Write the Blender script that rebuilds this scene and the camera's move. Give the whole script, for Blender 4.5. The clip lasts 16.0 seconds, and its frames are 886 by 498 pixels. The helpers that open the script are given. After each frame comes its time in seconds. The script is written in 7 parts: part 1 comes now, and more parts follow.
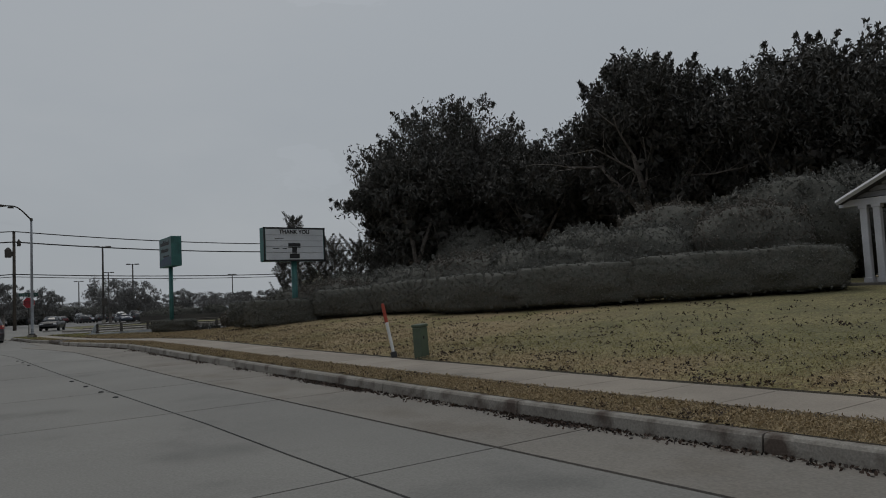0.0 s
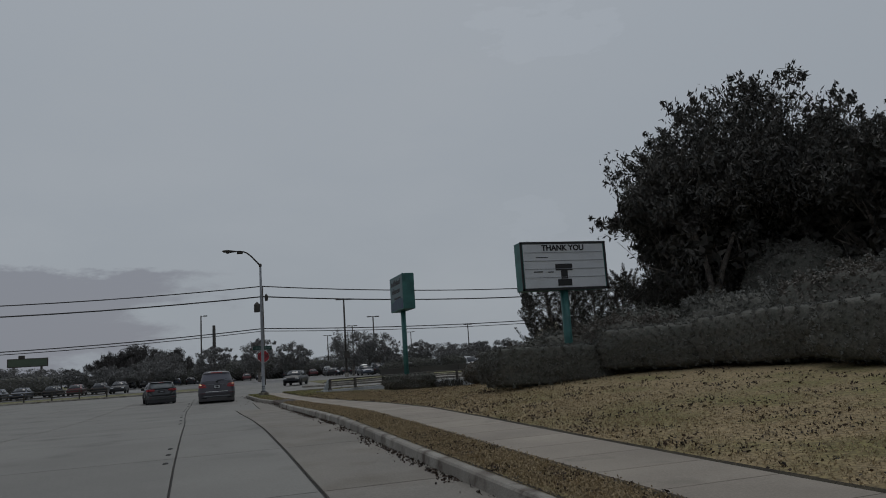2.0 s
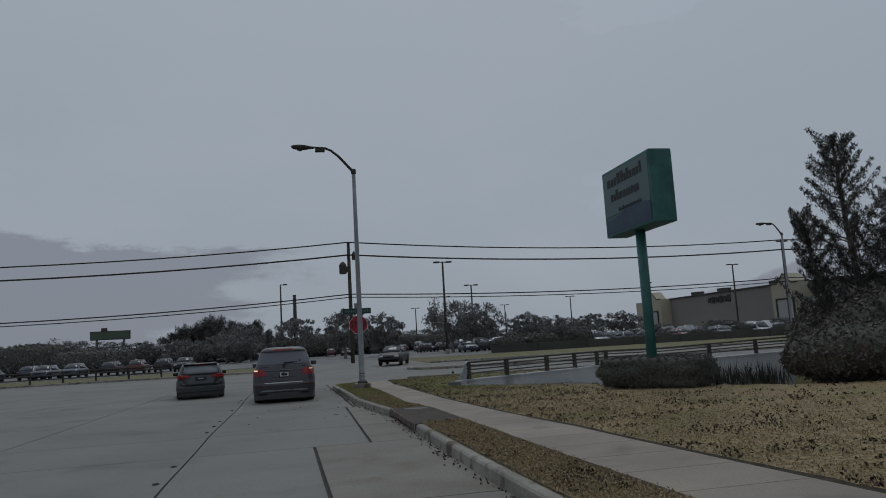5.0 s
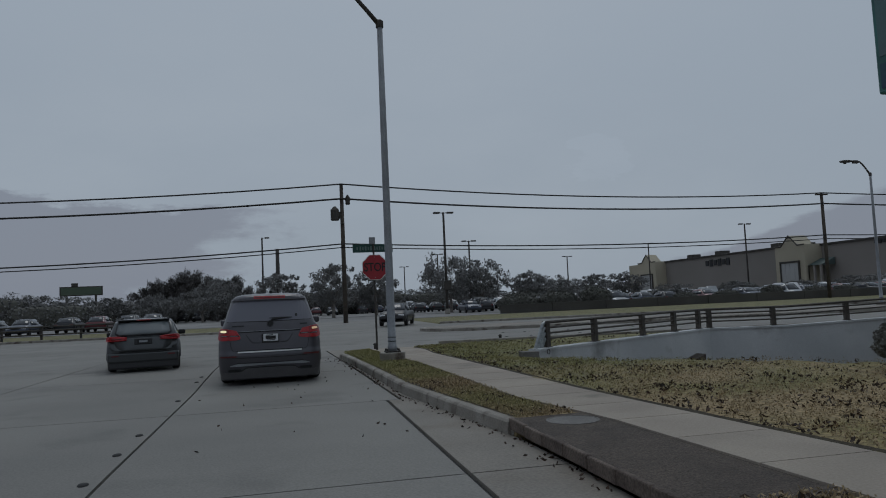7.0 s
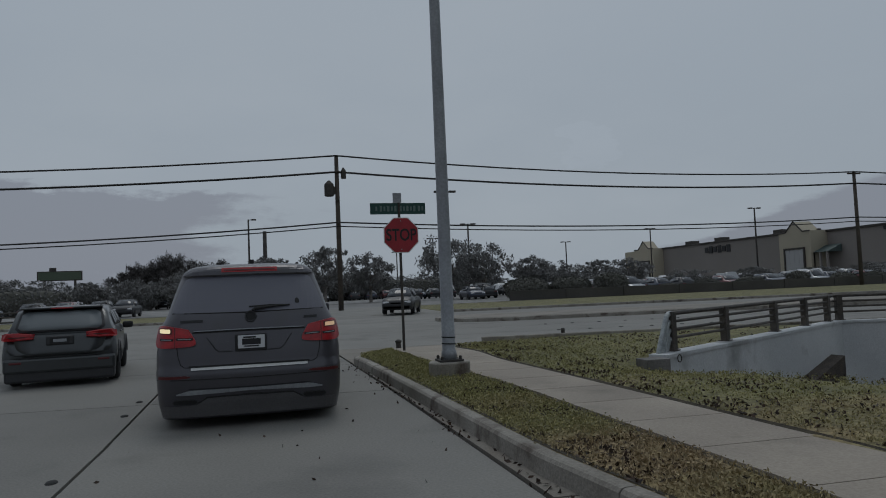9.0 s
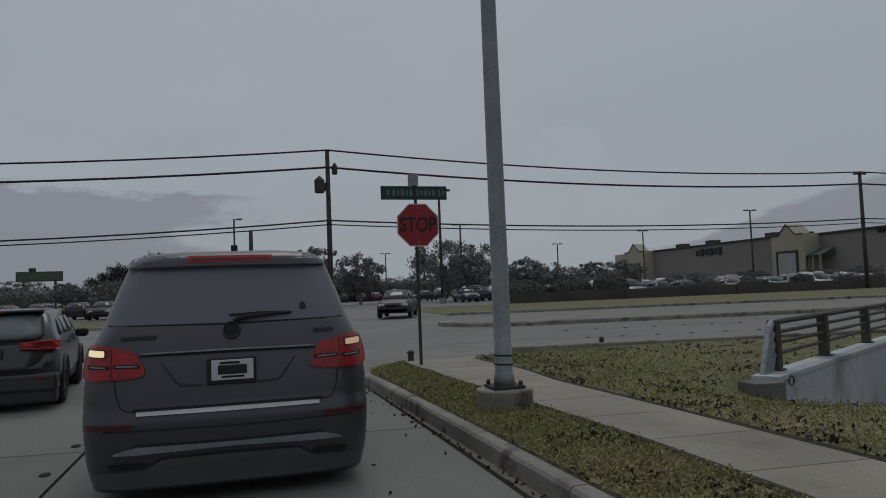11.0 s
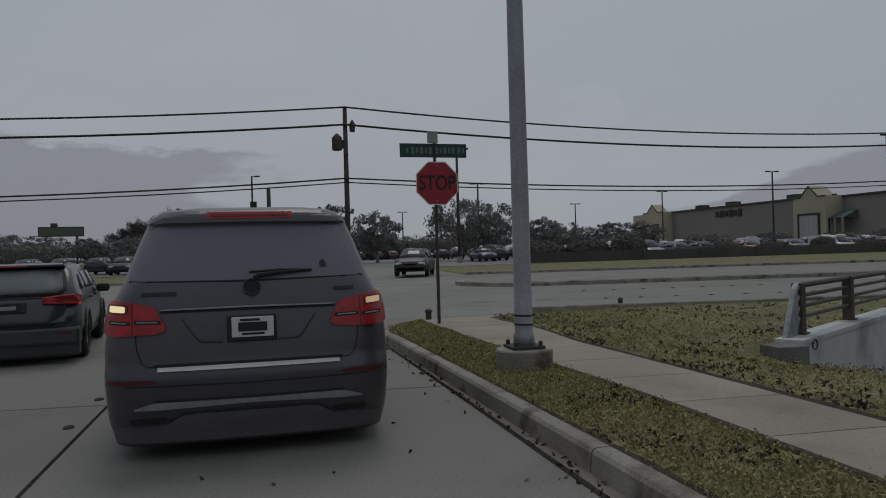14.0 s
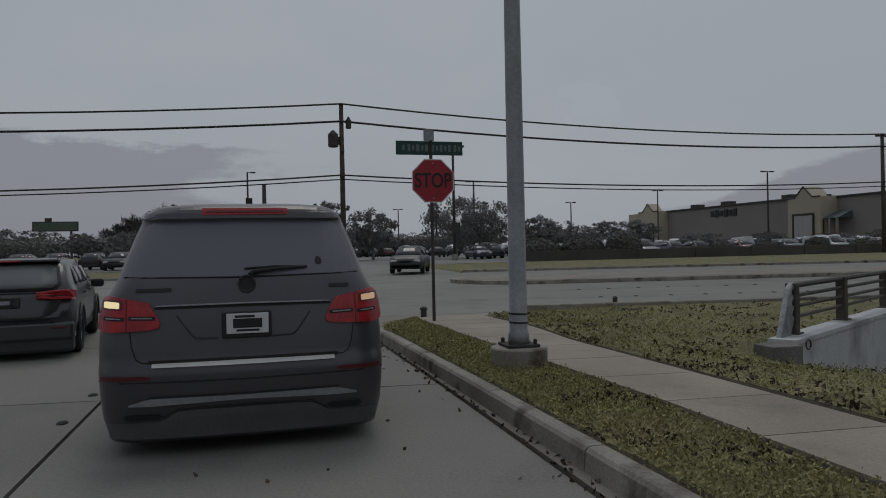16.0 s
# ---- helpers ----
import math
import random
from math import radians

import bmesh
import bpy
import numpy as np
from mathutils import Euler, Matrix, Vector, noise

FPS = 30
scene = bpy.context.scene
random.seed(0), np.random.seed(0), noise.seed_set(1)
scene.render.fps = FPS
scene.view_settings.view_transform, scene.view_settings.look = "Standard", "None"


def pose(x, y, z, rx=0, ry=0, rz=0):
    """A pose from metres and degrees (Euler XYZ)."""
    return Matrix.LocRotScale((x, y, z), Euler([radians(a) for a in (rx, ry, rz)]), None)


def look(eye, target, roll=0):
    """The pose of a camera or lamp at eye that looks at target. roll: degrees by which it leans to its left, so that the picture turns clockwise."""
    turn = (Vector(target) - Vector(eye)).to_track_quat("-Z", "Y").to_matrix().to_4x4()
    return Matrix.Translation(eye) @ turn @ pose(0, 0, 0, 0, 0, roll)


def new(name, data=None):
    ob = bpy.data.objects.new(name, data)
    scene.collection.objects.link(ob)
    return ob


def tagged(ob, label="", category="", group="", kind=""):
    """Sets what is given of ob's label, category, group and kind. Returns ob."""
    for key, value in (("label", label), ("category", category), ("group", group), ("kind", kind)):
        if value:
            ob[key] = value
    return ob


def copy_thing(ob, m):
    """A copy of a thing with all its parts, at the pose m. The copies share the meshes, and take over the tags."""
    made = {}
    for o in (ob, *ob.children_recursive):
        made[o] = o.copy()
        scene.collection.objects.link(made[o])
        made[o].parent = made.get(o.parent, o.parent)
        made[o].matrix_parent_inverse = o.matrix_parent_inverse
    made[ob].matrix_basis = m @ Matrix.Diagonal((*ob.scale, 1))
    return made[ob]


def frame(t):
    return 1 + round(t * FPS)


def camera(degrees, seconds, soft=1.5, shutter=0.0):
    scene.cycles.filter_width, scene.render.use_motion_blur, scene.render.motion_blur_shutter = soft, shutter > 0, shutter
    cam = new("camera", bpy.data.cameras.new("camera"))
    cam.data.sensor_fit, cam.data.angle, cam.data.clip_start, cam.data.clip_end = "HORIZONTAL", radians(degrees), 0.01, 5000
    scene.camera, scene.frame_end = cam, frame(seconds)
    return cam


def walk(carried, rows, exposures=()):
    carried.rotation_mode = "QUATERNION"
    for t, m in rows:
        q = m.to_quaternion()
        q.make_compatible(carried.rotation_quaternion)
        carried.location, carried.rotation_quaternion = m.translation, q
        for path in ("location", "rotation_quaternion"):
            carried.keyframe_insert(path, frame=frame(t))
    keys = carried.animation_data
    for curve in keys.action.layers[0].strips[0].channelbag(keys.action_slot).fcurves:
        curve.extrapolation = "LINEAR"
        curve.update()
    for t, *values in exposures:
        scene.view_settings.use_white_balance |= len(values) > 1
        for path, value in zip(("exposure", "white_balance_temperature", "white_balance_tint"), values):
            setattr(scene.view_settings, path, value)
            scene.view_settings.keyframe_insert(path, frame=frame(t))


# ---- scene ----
cam = camera(63.1, 16.0, 1.0)
EXPOSURES = [(0.0, 0.10, 6500, 10), (1.5, -0.03, 6350, 10), (3.5, 0.0, 6200, 10), (7.0, 0.0, 5900, 8), (9.0, 0.0, 6050, 8), (12.0, 0.0, 6350, 10), (16.0, 0.0, 6400, 11)]
PATH = [
    (0, (0.459, -1.369, 1.405), (1.621, 0.253, 1.542), -2.8),
    (0.5, (1.478, 0.819, 1.424), (2.44, 2.556, 1.663), -3.2),
    (1, (2.311, 3.14, 1.432), (3.134, 4.938, 1.734), -3.1),
    (1.5, (2.952, 5.569, 1.401), (3.677, 7.408, 1.704), -3.0),
    (2, (3.36, 8.248, 1.461), (3.965, 10.13, 1.768), -3.8),
    (2.5, (3.646, 11.19, 1.47), (4.205, 13.087, 1.771), -4.2),
    (3, (3.683, 14.15, 1.469), (4.204, 16.057, 1.771), -3.9),
    (3.5, (3.888, 17.541, 1.527), (4.363, 19.463, 1.812), -3.6),
    (4, (3.944, 20.971, 1.57), (4.397, 22.9, 1.842), -3.7),
    (4.5, (3.966, 24.191, 1.605), (4.372, 26.131, 1.87), -3.4),
    (4.7, (3.971, 25.43, 1.609), (4.364, 27.373, 1.871), -3.4),
    (6.8, (3.603, 35.786, 1.442), (4.031, 37.733, 1.605), -2.5),
    (7, (3.625, 36.682, 1.398), (4.064, 38.628, 1.547), -2.6),
    (7.5, (3.604, 38.435, 1.396), (4.047, 40.38, 1.54), -2.2),
    (8, (3.615, 40.141, 1.383), (4.08, 42.083, 1.499), -1.9),
    (8.5, (3.607, 41.686, 1.362), (4.063, 43.631, 1.464), -2.0),
    (9, (3.595, 43.034, 1.354), (4.065, 44.975, 1.466), -2.4),
    (9.2, (3.585, 43.48, 1.347), (4.035, 45.426, 1.462), -2.3),
    (11.3, (3.54, 45.926, 1.372), (4.049, 47.857, 1.489), -2.2),
    (11.5, (3.522, 45.947, 1.375), (4.02, 47.881, 1.491), -1.9),
    (12, (3.537, 45.909, 1.373), (3.984, 47.856, 1.467), -1.5),
    (12.5, (3.536, 45.923, 1.367), (3.977, 47.872, 1.442), -1.9),
    (13, (3.524, 45.909, 1.381), (3.949, 47.861, 1.462), -1.9),
    (13.5, (3.541, 45.923, 1.372), (3.98, 47.874, 1.414), -1.8),
    (14, (3.541, 45.925, 1.367), (3.999, 47.872, 1.372), -1.6),
    (14.5, (3.553, 45.923, 1.368), (4.022, 47.867, 1.362), -1.7),
    (15, (3.544, 45.929, 1.361), (3.996, 47.877, 1.352), -1.5),
    (15.5, (3.54, 45.923, 1.368), (3.996, 47.87, 1.367), -1.3),
    (16, (3.54, 45.923, 1.369), (4.01, 47.867, 1.367), -1.2),
]
walk(cam, [(t, look(eye, target, roll)) for t, eye, target, roll in PATH], EXPOSURES)
SKY_LOW, SKY_HIGH, SKY_MOTTLE = (0.30, 0.325, 0.35), (0.36, 0.39, 0.42), (0.335, 0.358, 0.38)
SKY_BANK, SKY_STREAK, SUN_POWER = (0.225, 0.235, 0.262), (0.44, 0.47, 0.51), 0.35

# ---- world and sun ----
SUN_AZ, SUN_EL = radians(12), radians(58)
world = bpy.data.worlds.new("overcast_sky")
scene.world = world
world.use_nodes = True
wt = world.node_tree
wt.nodes.clear()
sky = wt.nodes.new("ShaderNodeTexSky")
sky.sky_type, sky.sun_disc = "NISHITA", False
sky.sun_elevation, sky.sun_rotation = SUN_EL, SUN_AZ
sky.air_density, sky.dust_density = 1.0, 4.0
coord = wt.nodes.new("ShaderNodeTexCoord")
split = wt.nodes.new("ShaderNodeSeparateXYZ")
wt.links.new(coord.outputs["Generated"], split.inputs[0])


def wmath(op, a, b=None):
    n = wt.nodes.new("ShaderNodeMath")
    n.operation = op
    for k, v in enumerate((a, b)):
        if v is None:
            continue
        if isinstance(v, (int, float)):
            n.inputs[k].default_value = v
        else:
            wt.links.new(v, n.inputs[k])
    return n.outputs[0]


def wmix(fac, a, b):
    n = wt.nodes.new("ShaderNodeMix")
    n.data_type = "RGBA"
    wt.links.new(fac, n.inputs["Factor"])
    for k, v in ((6, a), (7, b)):
        if isinstance(v, tuple):
            n.inputs[k].default_value = (*v, 1)
        else:
            wt.links.new(v, n.inputs[k])
    return n.outputs[2]


def wramp(value, lo, hi):
    n = wt.nodes.new("ShaderNodeMapRange")
    n.interpolation_type = "SMOOTHSTEP"
    wt.links.new(value, n.inputs[0])
    n.inputs[1].default_value, n.inputs[2].default_value = lo, hi
    return n.outputs[0]


def wnoise(scale, stretch, detail=5.0, rough=0.55):
    m = wt.nodes.new("ShaderNodeMapping")
    m.inputs["Scale"].default_value = stretch
    wt.links.new(coord.outputs["Generated"], m.inputs[0])
    n = wt.nodes.new("ShaderNodeTexNoise")
    n.inputs["Scale"].default_value, n.inputs["Detail"].default_value = scale, detail
    n.inputs["Roughness"].default_value = rough
    wt.links.new(m.outputs[0], n.inputs[0])
    return n.outputs[0]


up = split.outputs[2]
# a closed, even cloud deck: a little brighter overhead, paler at the horizon
deck = wmix(wramp(up, 0.0, 0.9), SKY_LOW, SKY_HIGH)
deck = wmix(wramp(wnoise(2.2, (1, 1, 2.5)), 0.35, 0.75), deck, SKY_MOTTLE)
# darker cloud bank low over the horizon with a torn upper edge
side = wmath("DIVIDE", split.outputs[0], wmath("MAXIMUM", split.outputs[1], 0.05))
torn = wmath("SUBTRACT", wnoise(7.0, (1, 1, 3.0), 8.0, 0.62), 0.5)
west_top = wmath("ADD", wmath("MULTIPLY", side, -0.06), wmath("ADD", wmath("MULTIPLY", torn, 0.10), 0.138))
west = wmath("MULTIPLY", wramp(wmath("SUBTRACT", west_top, up), -0.002, 0.008), wramp(wmath("ADD", side, wmath("ADD", wmath("MULTIPLY", torn, 0.5), wmath("MULTIPLY", up, -1.1))), -0.10, -0.20))
east_top = wmath("MINIMUM", wmath("ADD", wmath("MULTIPLY", side, 0.17), wmath("ADD", wmath("MULTIPLY", torn, 0.06), -0.055)), 0.125)
east = wmath("MULTIPLY", wramp(wmath("SUBTRACT", east_top, up), -0.002, 0.008), wramp(side, 0.48, 0.56))
deck = wmix(wmath("MAXIMUM", west, east), deck, SKY_BANK)
# pale breaks in the deck with ragged edges
ragged = wmath("MULTIPLY", wmath("SUBTRACT", wnoise(9.0, (1, 1, 3.0), 7.0, 0.6), 0.5), 5.0)


def pale_break(side_at, side_half, up_at, up_half, strength):
    a = wmath("POWER", wmath("DIVIDE", wmath("SUBTRACT", side, side_at), side_half), 2.0)
    c = wmath("POWER", wmath("DIVIDE", wmath("SUBTRACT", up, up_at), up_half), 2.0)
    inner = wmath("SUBTRACT", wmath("ADD", ragged, 0.8), wmath("ADD", a, c))
    return wmath("MULTIPLY", wramp(inner, 0.0, 0.25), strength)


deck = wmix(pale_break(0.50, 0.16, 0.42, 0.04, 0.12), deck, SKY_STREAK)
deck = wmix(pale_break(0.47, 0.065, 0.185, 0.03, 0.08), deck, SKY_STREAK)
blend = wt.nodes.new("ShaderNodeMix")
blend.data_type = "RGBA"
blend.inputs["Factor"].default_value = 0.96
sky_dim = wt.nodes.new("ShaderNodeVectorMath")
sky_dim.operation = "SCALE"
sky_dim.inputs["Scale"].default_value = 0.08
wt.links.new(sky.outputs[0], sky_dim.inputs[0])
wt.links.new(sky_dim.outputs[0], blend.inputs[6])
wt.links.new(deck, blend.inputs[7])
back = wt.nodes.new("ShaderNodeBackground")
wt.links.new(blend.outputs[2], back.inputs[0])
back.inputs[1].default_value = 1.0
wout = wt.nodes.new("ShaderNodeOutputWorld")
wt.links.new(back.outputs[0], wout.inputs[0])

sun = new("sun", bpy.data.lights.new("sun", "SUN"))
sun.data.energy, sun.data.angle, sun.data.color = SUN_POWER, radians(25), (1.0, 0.95, 0.88)
sun.matrix_world = look((math.sin(SUN_AZ) * math.cos(SUN_EL) * 50, math.cos(SUN_AZ) * math.cos(SUN_EL) * 50, math.sin(SUN_EL) * 50), (0, 0, 0))


# ---- materials ----
def material(name, colour, rough=0.8, metal=0.0, second=None, scale=3.0, fine=60.0, grain=0.25, bump=0.0, spots=None, spot_scale=1.2, spot_lo=0.55, spot_hi=0.7, random_tint=0.0, coat=0.0, emit=0.0, space="Object", greener=None):
    """Two scales of variation: broad patches towards the second colour, fine grain, and stains of a third."""
    m = bpy.data.materials.new(name)
    m.use_nodes = True
    nt = m.node_tree
    b = nt.nodes["Principled BSDF"]
    b.inputs["Roughness"].default_value, b.inputs["Metallic"].default_value = rough, metal
    b.inputs["Coat Weight"].default_value = coat
    tc = nt.nodes.new("ShaderNodeTexCoord")

    def noise_at(s, detail=4.0):
        n = nt.nodes.new("ShaderNodeTexNoise")
        n.inputs["Scale"].default_value, n.inputs["Detail"].default_value = s, detail
        nt.links.new(tc.outputs[space], n.inputs["Vector"])
        return n.outputs[0]

    def ramp(v, lo, hi):
        n = nt.nodes.new("ShaderNodeMapRange")
        nt.links.new(v, n.inputs[0])
        n.inputs[1].default_value, n.inputs[2].default_value = lo, hi
        return n.outputs[0]

    def mix(fac, a, c, kind="MIX"):
        n = nt.nodes.new("ShaderNodeMix")
        n.data_type, n.blend_type = "RGBA", kind
        if isinstance(fac, float):
            n.inputs["Factor"].default_value = fac
        else:
            nt.links.new(fac, n.inputs["Factor"])
        for k, v in ((6, a), (7, c)):
            if isinstance(v, tuple):
                n.inputs[k].default_value = (*v, 1)
            else:
                nt.links.new(v, n.inputs[k])
        return n.outputs[2]

    out = colour
    if second:
        out = mix(ramp(noise_at(scale), 0.35, 0.65), out, second)
    if spots:
        out = mix(ramp(noise_at(spot_scale, 6.0), spot_lo, spot_hi), out, spots)
    if greener:
        out = mix(green_factor(nt), out, mix(ramp(noise_at(1.1, 5.0), 0.42, 0.6), *greener))
    if grain:
        g = noise_at(fine, 3.0)
        n = nt.nodes.new("ShaderNodeMapRange")
        nt.links.new(g, n.inputs[0])
        n.inputs[1].default_value, n.inputs[2].default_value = 0.3, 0.7
        n.inputs[3].default_value, n.inputs[4].default_value = 1 - grain, 1 + grain
        comb = nt.nodes.new("ShaderNodeCombineColor")
        for k in range(3):
            nt.links.new(n.outputs[0], comb.inputs[k])
        out = mix(1.0, out, comb.outputs[0], "MULTIPLY")
    if random_tint:
        info = nt.nodes.new("ShaderNodeObjectInfo")
        n = nt.nodes.new("ShaderNodeMapRange")
        nt.links.new(info.outputs["Random"], n.inputs[0])
        n.inputs[3].default_value, n.inputs[4].default_value = 1 - random_tint, 1 + random_tint
        comb = nt.nodes.new("ShaderNodeCombineColor")
        for k in range(3):
            nt.links.new(n.outputs[0], comb.inputs[k])
        out = mix(1.0, out, comb.outputs[0], "MULTIPLY")
    if isinstance(out, tuple):
        b.inputs["Base Color"].default_value = (*out, 1)
    else:
        nt.links.new(out, b.inputs["Base Color"])
    if bump:
        bp = nt.nodes.new("ShaderNodeBump")
        bp.inputs["Strength"].default_value, bp.inputs["Distance"].default_value = bump, 0.02
        nt.links.new(noise_at(fine * 0.6, 5.0), bp.inputs["Height"])
        nt.links.new(bp.outputs[0], b.inputs["Normal"])
    if emit:
        b.inputs["Emission Color"].default_value = (*colour, 1)
        b.inputs["Emission Strength"].default_value = emit
    return m


def leaf_material(name, a, c, rough=0.7, greener=None):
    m = bpy.data.materials.new(name)
    m.use_nodes = True
    nt = m.node_tree
    b = nt.nodes["Principled BSDF"]
    b.inputs["Roughness"].default_value = rough
    geo = nt.nodes.new("ShaderNodeNewGeometry")
    n = nt.nodes.new("ShaderNodeMix")
    n.data_type = "RGBA"
    nt.links.new(geo.outputs["Random Per Island"], n.inputs["Factor"])
    n.inputs[6].default_value, n.inputs[7].default_value = (*a, 1), (*c, 1)
    out = n.outputs[2]
    if greener:
        green = nt.nodes.new("ShaderNodeMix")
        green.data_type = "RGBA"
        green.inputs[6].default_value, green.inputs[7].default_value = (*greener[0], 1), (*greener[1], 1)
        nt.links.new(geo.outputs["Random Per Island"], green.inputs["Factor"])
        both = nt.nodes.new("ShaderNodeMix")
        both.data_type = "RGBA"
        nt.links.new(green_factor(nt), both.inputs["Factor"])
        nt.links.new(out, both.inputs[6])
        nt.links.new(green.outputs[2], both.inputs[7])
        out = both.outputs[2]
    nt.links.new(out, b.inputs["Base Color"])
    return m


def green_factor(nt):
    """Where the lawn is greener: at the corner by the cross road, and in front of the house."""
    tc = nt.nodes.new("ShaderNodeTexCoord")
    sep = nt.nodes.new("ShaderNodeSeparateXYZ")
    nt.links.new(tc.outputs["Object"], sep.inputs[0])
    patchy = nt.nodes.new("ShaderNodeTexNoise")
    patchy.inputs["Scale"].default_value, patchy.inputs["Detail"].default_value = 0.45, 4.0
    nt.links.new(tc.outputs["Object"], patchy.inputs["Vector"])

    def step(axis, lo, hi, wobble):
        shifted = nt.nodes.new("ShaderNodeMath")
        shifted.operation = "MULTIPLY_ADD"
        nt.links.new(patchy.outputs[0], shifted.inputs[0])
        shifted.inputs[1].default_value = wobble
        nt.links.new(sep.outputs[axis], shifted.inputs[2])
        ramp = nt.nodes.new("ShaderNodeMapRange")
        ramp.interpolation_type = "SMOOTHSTEP"
        nt.links.new(shifted.outputs[0], ramp.inputs[0])
        ramp.inputs[1].default_value, ramp.inputs[2].default_value = lo + wobble / 2, hi + wobble / 2
        return ramp.outputs[0]

    def join(op, p, q):
        n = nt.nodes.new("ShaderNodeMath")
        n.operation = op
        for k, o in enumerate((p, q)):
            if isinstance(o, float):
                n.inputs[k].default_value = o
            else:
                nt.links.new(o, n.inputs[k])
        return n.outputs[0]

    corner = step(1, 43.0, 52.0, 22.0)
    yard = join("MULTIPLY", step(0, 8.0, 10.5, 5.0), join("SUBTRACT", 1.0, step(1, 9.5, 14.5, 6.0)))
    return join("MAXIMUM", corner, join("MULTIPLY", yard, 0.8))


def glass_material(name, colour, rough=0.08):
    m = bpy.data.materials.new(name)
    m.use_nodes = True
    b = m.node_tree.nodes["Principled BSDF"]
    b.inputs["Base Color"].default_value = (*colour, 1)
    b.inputs["Roughness"].default_value = rough
    b.inputs["Specular IOR Level"].default_value = 0.6
    return m


M_ROAD = material("road_concrete", (0.222, 0.213, 0.192), 0.75, second=(0.185, 0.178, 0.162), scale=0.35, fine=45, grain=0.14, bump=0.15, spots=(0.13, 0.124, 0.114), spot_scale=0.55, spot_lo=0.56, spot_hi=0.75, random_tint=0.06)
M_GUTTER = material("gutter_concrete", (0.235, 0.213, 0.182), 0.8, second=(0.195, 0.178, 0.153), scale=0.6, fine=40, grain=0.16, bump=0.2, spots=(0.165, 0.14, 0.112), spot_scale=1.1, spot_lo=0.5, spot_hi=0.75, random_tint=0.06)
M_SOIL = material("edge_soil", (0.035, 0.028, 0.02), 0.95, second=(0.06, 0.05, 0.03), scale=6, fine=40, grain=0.4, bump=0.6)
M_JOINT = material("joint_sealant", (0.03, 0.03, 0.03), 0.8, second=(0.05, 0.045, 0.04), scale=4)
M_KERB = material("kerb_concrete", (0.33, 0.31, 0.27), 0.85, second=(0.22, 0.20, 0.17), scale=1.3, fine=50, grain=0.2, bump=0.3, spots=(0.09, 0.068, 0.054), spot_scale=2.4, spot_lo=0.53, spot_hi=0.68, random_tint=0.08)
M_WALK = material("walk_concrete", (0.345, 0.30, 0.245), 0.85, second=(0.275, 0.238, 0.196), scale=0.8, fine=50, grain=0.12, bump=0.2, spots=(0.20, 0.18, 0.145), spot_scale=1.4, spot_lo=0.6, spot_hi=0.78, random_tint=0.07)
M_AGG = material("exposed_aggregate", (0.052, 0.041, 0.033), 0.9, second=(0.082, 0.064, 0.05), scale=3, fine=70, grain=0.6, bump=0.6)
M_LIP = material("stained_lip", (0.17, 0.135, 0.11), 0.9, second=(0.07, 0.052, 0.042), scale=2.2, fine=40, grain=0.35, bump=0.6)
M_LAWN = material("dormant_lawn", (0.30, 0.226, 0.12), 0.95, second=(0.25, 0.19, 0.098), scale=0.25, fine=16, grain=0.5, bump=0.8, spots=(0.19, 0.165, 0.062), spot_scale=0.7, spot_lo=0.48, spot_hi=0.66, greener=((0.195, 0.178, 0.078), (0.135, 0.128, 0.058)))
M_ASPHALT = material("lot_paving", (0.24, 0.235, 0.225), 0.8, second=(0.11, 0.108, 0.104), scale=0.09, fine=8, grain=0.15)
M_CHANNEL = material("channel_concrete", (0.62, 0.63, 0.63), 0.8, second=(0.52, 0.535, 0.54), scale=0.6, fine=30, grain=0.1, bump=0.2, spots=(0.30, 0.30, 0.295), spot_scale=0.9, spot_lo=0.58, spot_hi=0.74)
M_COPING = material("coping_concrete", (0.20, 0.19, 0.18), 0.9, second=(0.12, 0.115, 0.105), scale=1.5, fine=40, grain=0.2, bump=0.3)
M_RUSTRAIL = material("weathered_rail_steel", (0.075, 0.068, 0.06), 0.6, 0.5, second=(0.12, 0.105, 0.09), scale=6, fine=60, grain=0.3)
M_RAILPALE = material("galvanised_rail_end", (0.38, 0.40, 0.40), 0.45, 0.7, second=(0.25, 0.27, 0.27), scale=8, fine=50, grain=0.2)
M_STEEL = material("galvanised_steel", (0.32, 0.335, 0.35), 0.6, 0.3, second=(0.24, 0.25, 0.265), scale=2.0, fine=30, grain=0.12)
M_DARKPOLE = material("dark_pole", (0.045, 0.043, 0.04), 0.8, second=(0.07, 0.06, 0.05), scale=3, fine=20, grain=0.3)
M_WOODPOLE = material("creosote_pole", (0.06, 0.05, 0.042), 0.9, second=(0.09, 0.075, 0.06), scale=3, fine=25, grain=0.35)
M_BLACK = material("black_rubber", (0.018, 0.018, 0.018), 0.8, fine=30, grain=0.2)
M_PLASTIC = material("dark_plastic", (0.035, 0.035, 0.037), 0.6, fine=60, grain=0.15)
M_STOP = material("stop_red", (0.36, 0.022, 0.035), 0.5, second=(0.30, 0.02, 0.03), scale=5, fine=60, grain=0.1)
M_WHITE = material("white_paint", (0.72, 0.72, 0.70), 0.5, second=(0.62, 0.62, 0.60), scale=4, fine=60, grain=0.06)
M_SIGNFACE = material("sign_white_panel", (0.62, 0.64, 0.66), 0.45, second=(0.54, 0.56, 0.58), scale=1.5, fine=40, grain=0.05)
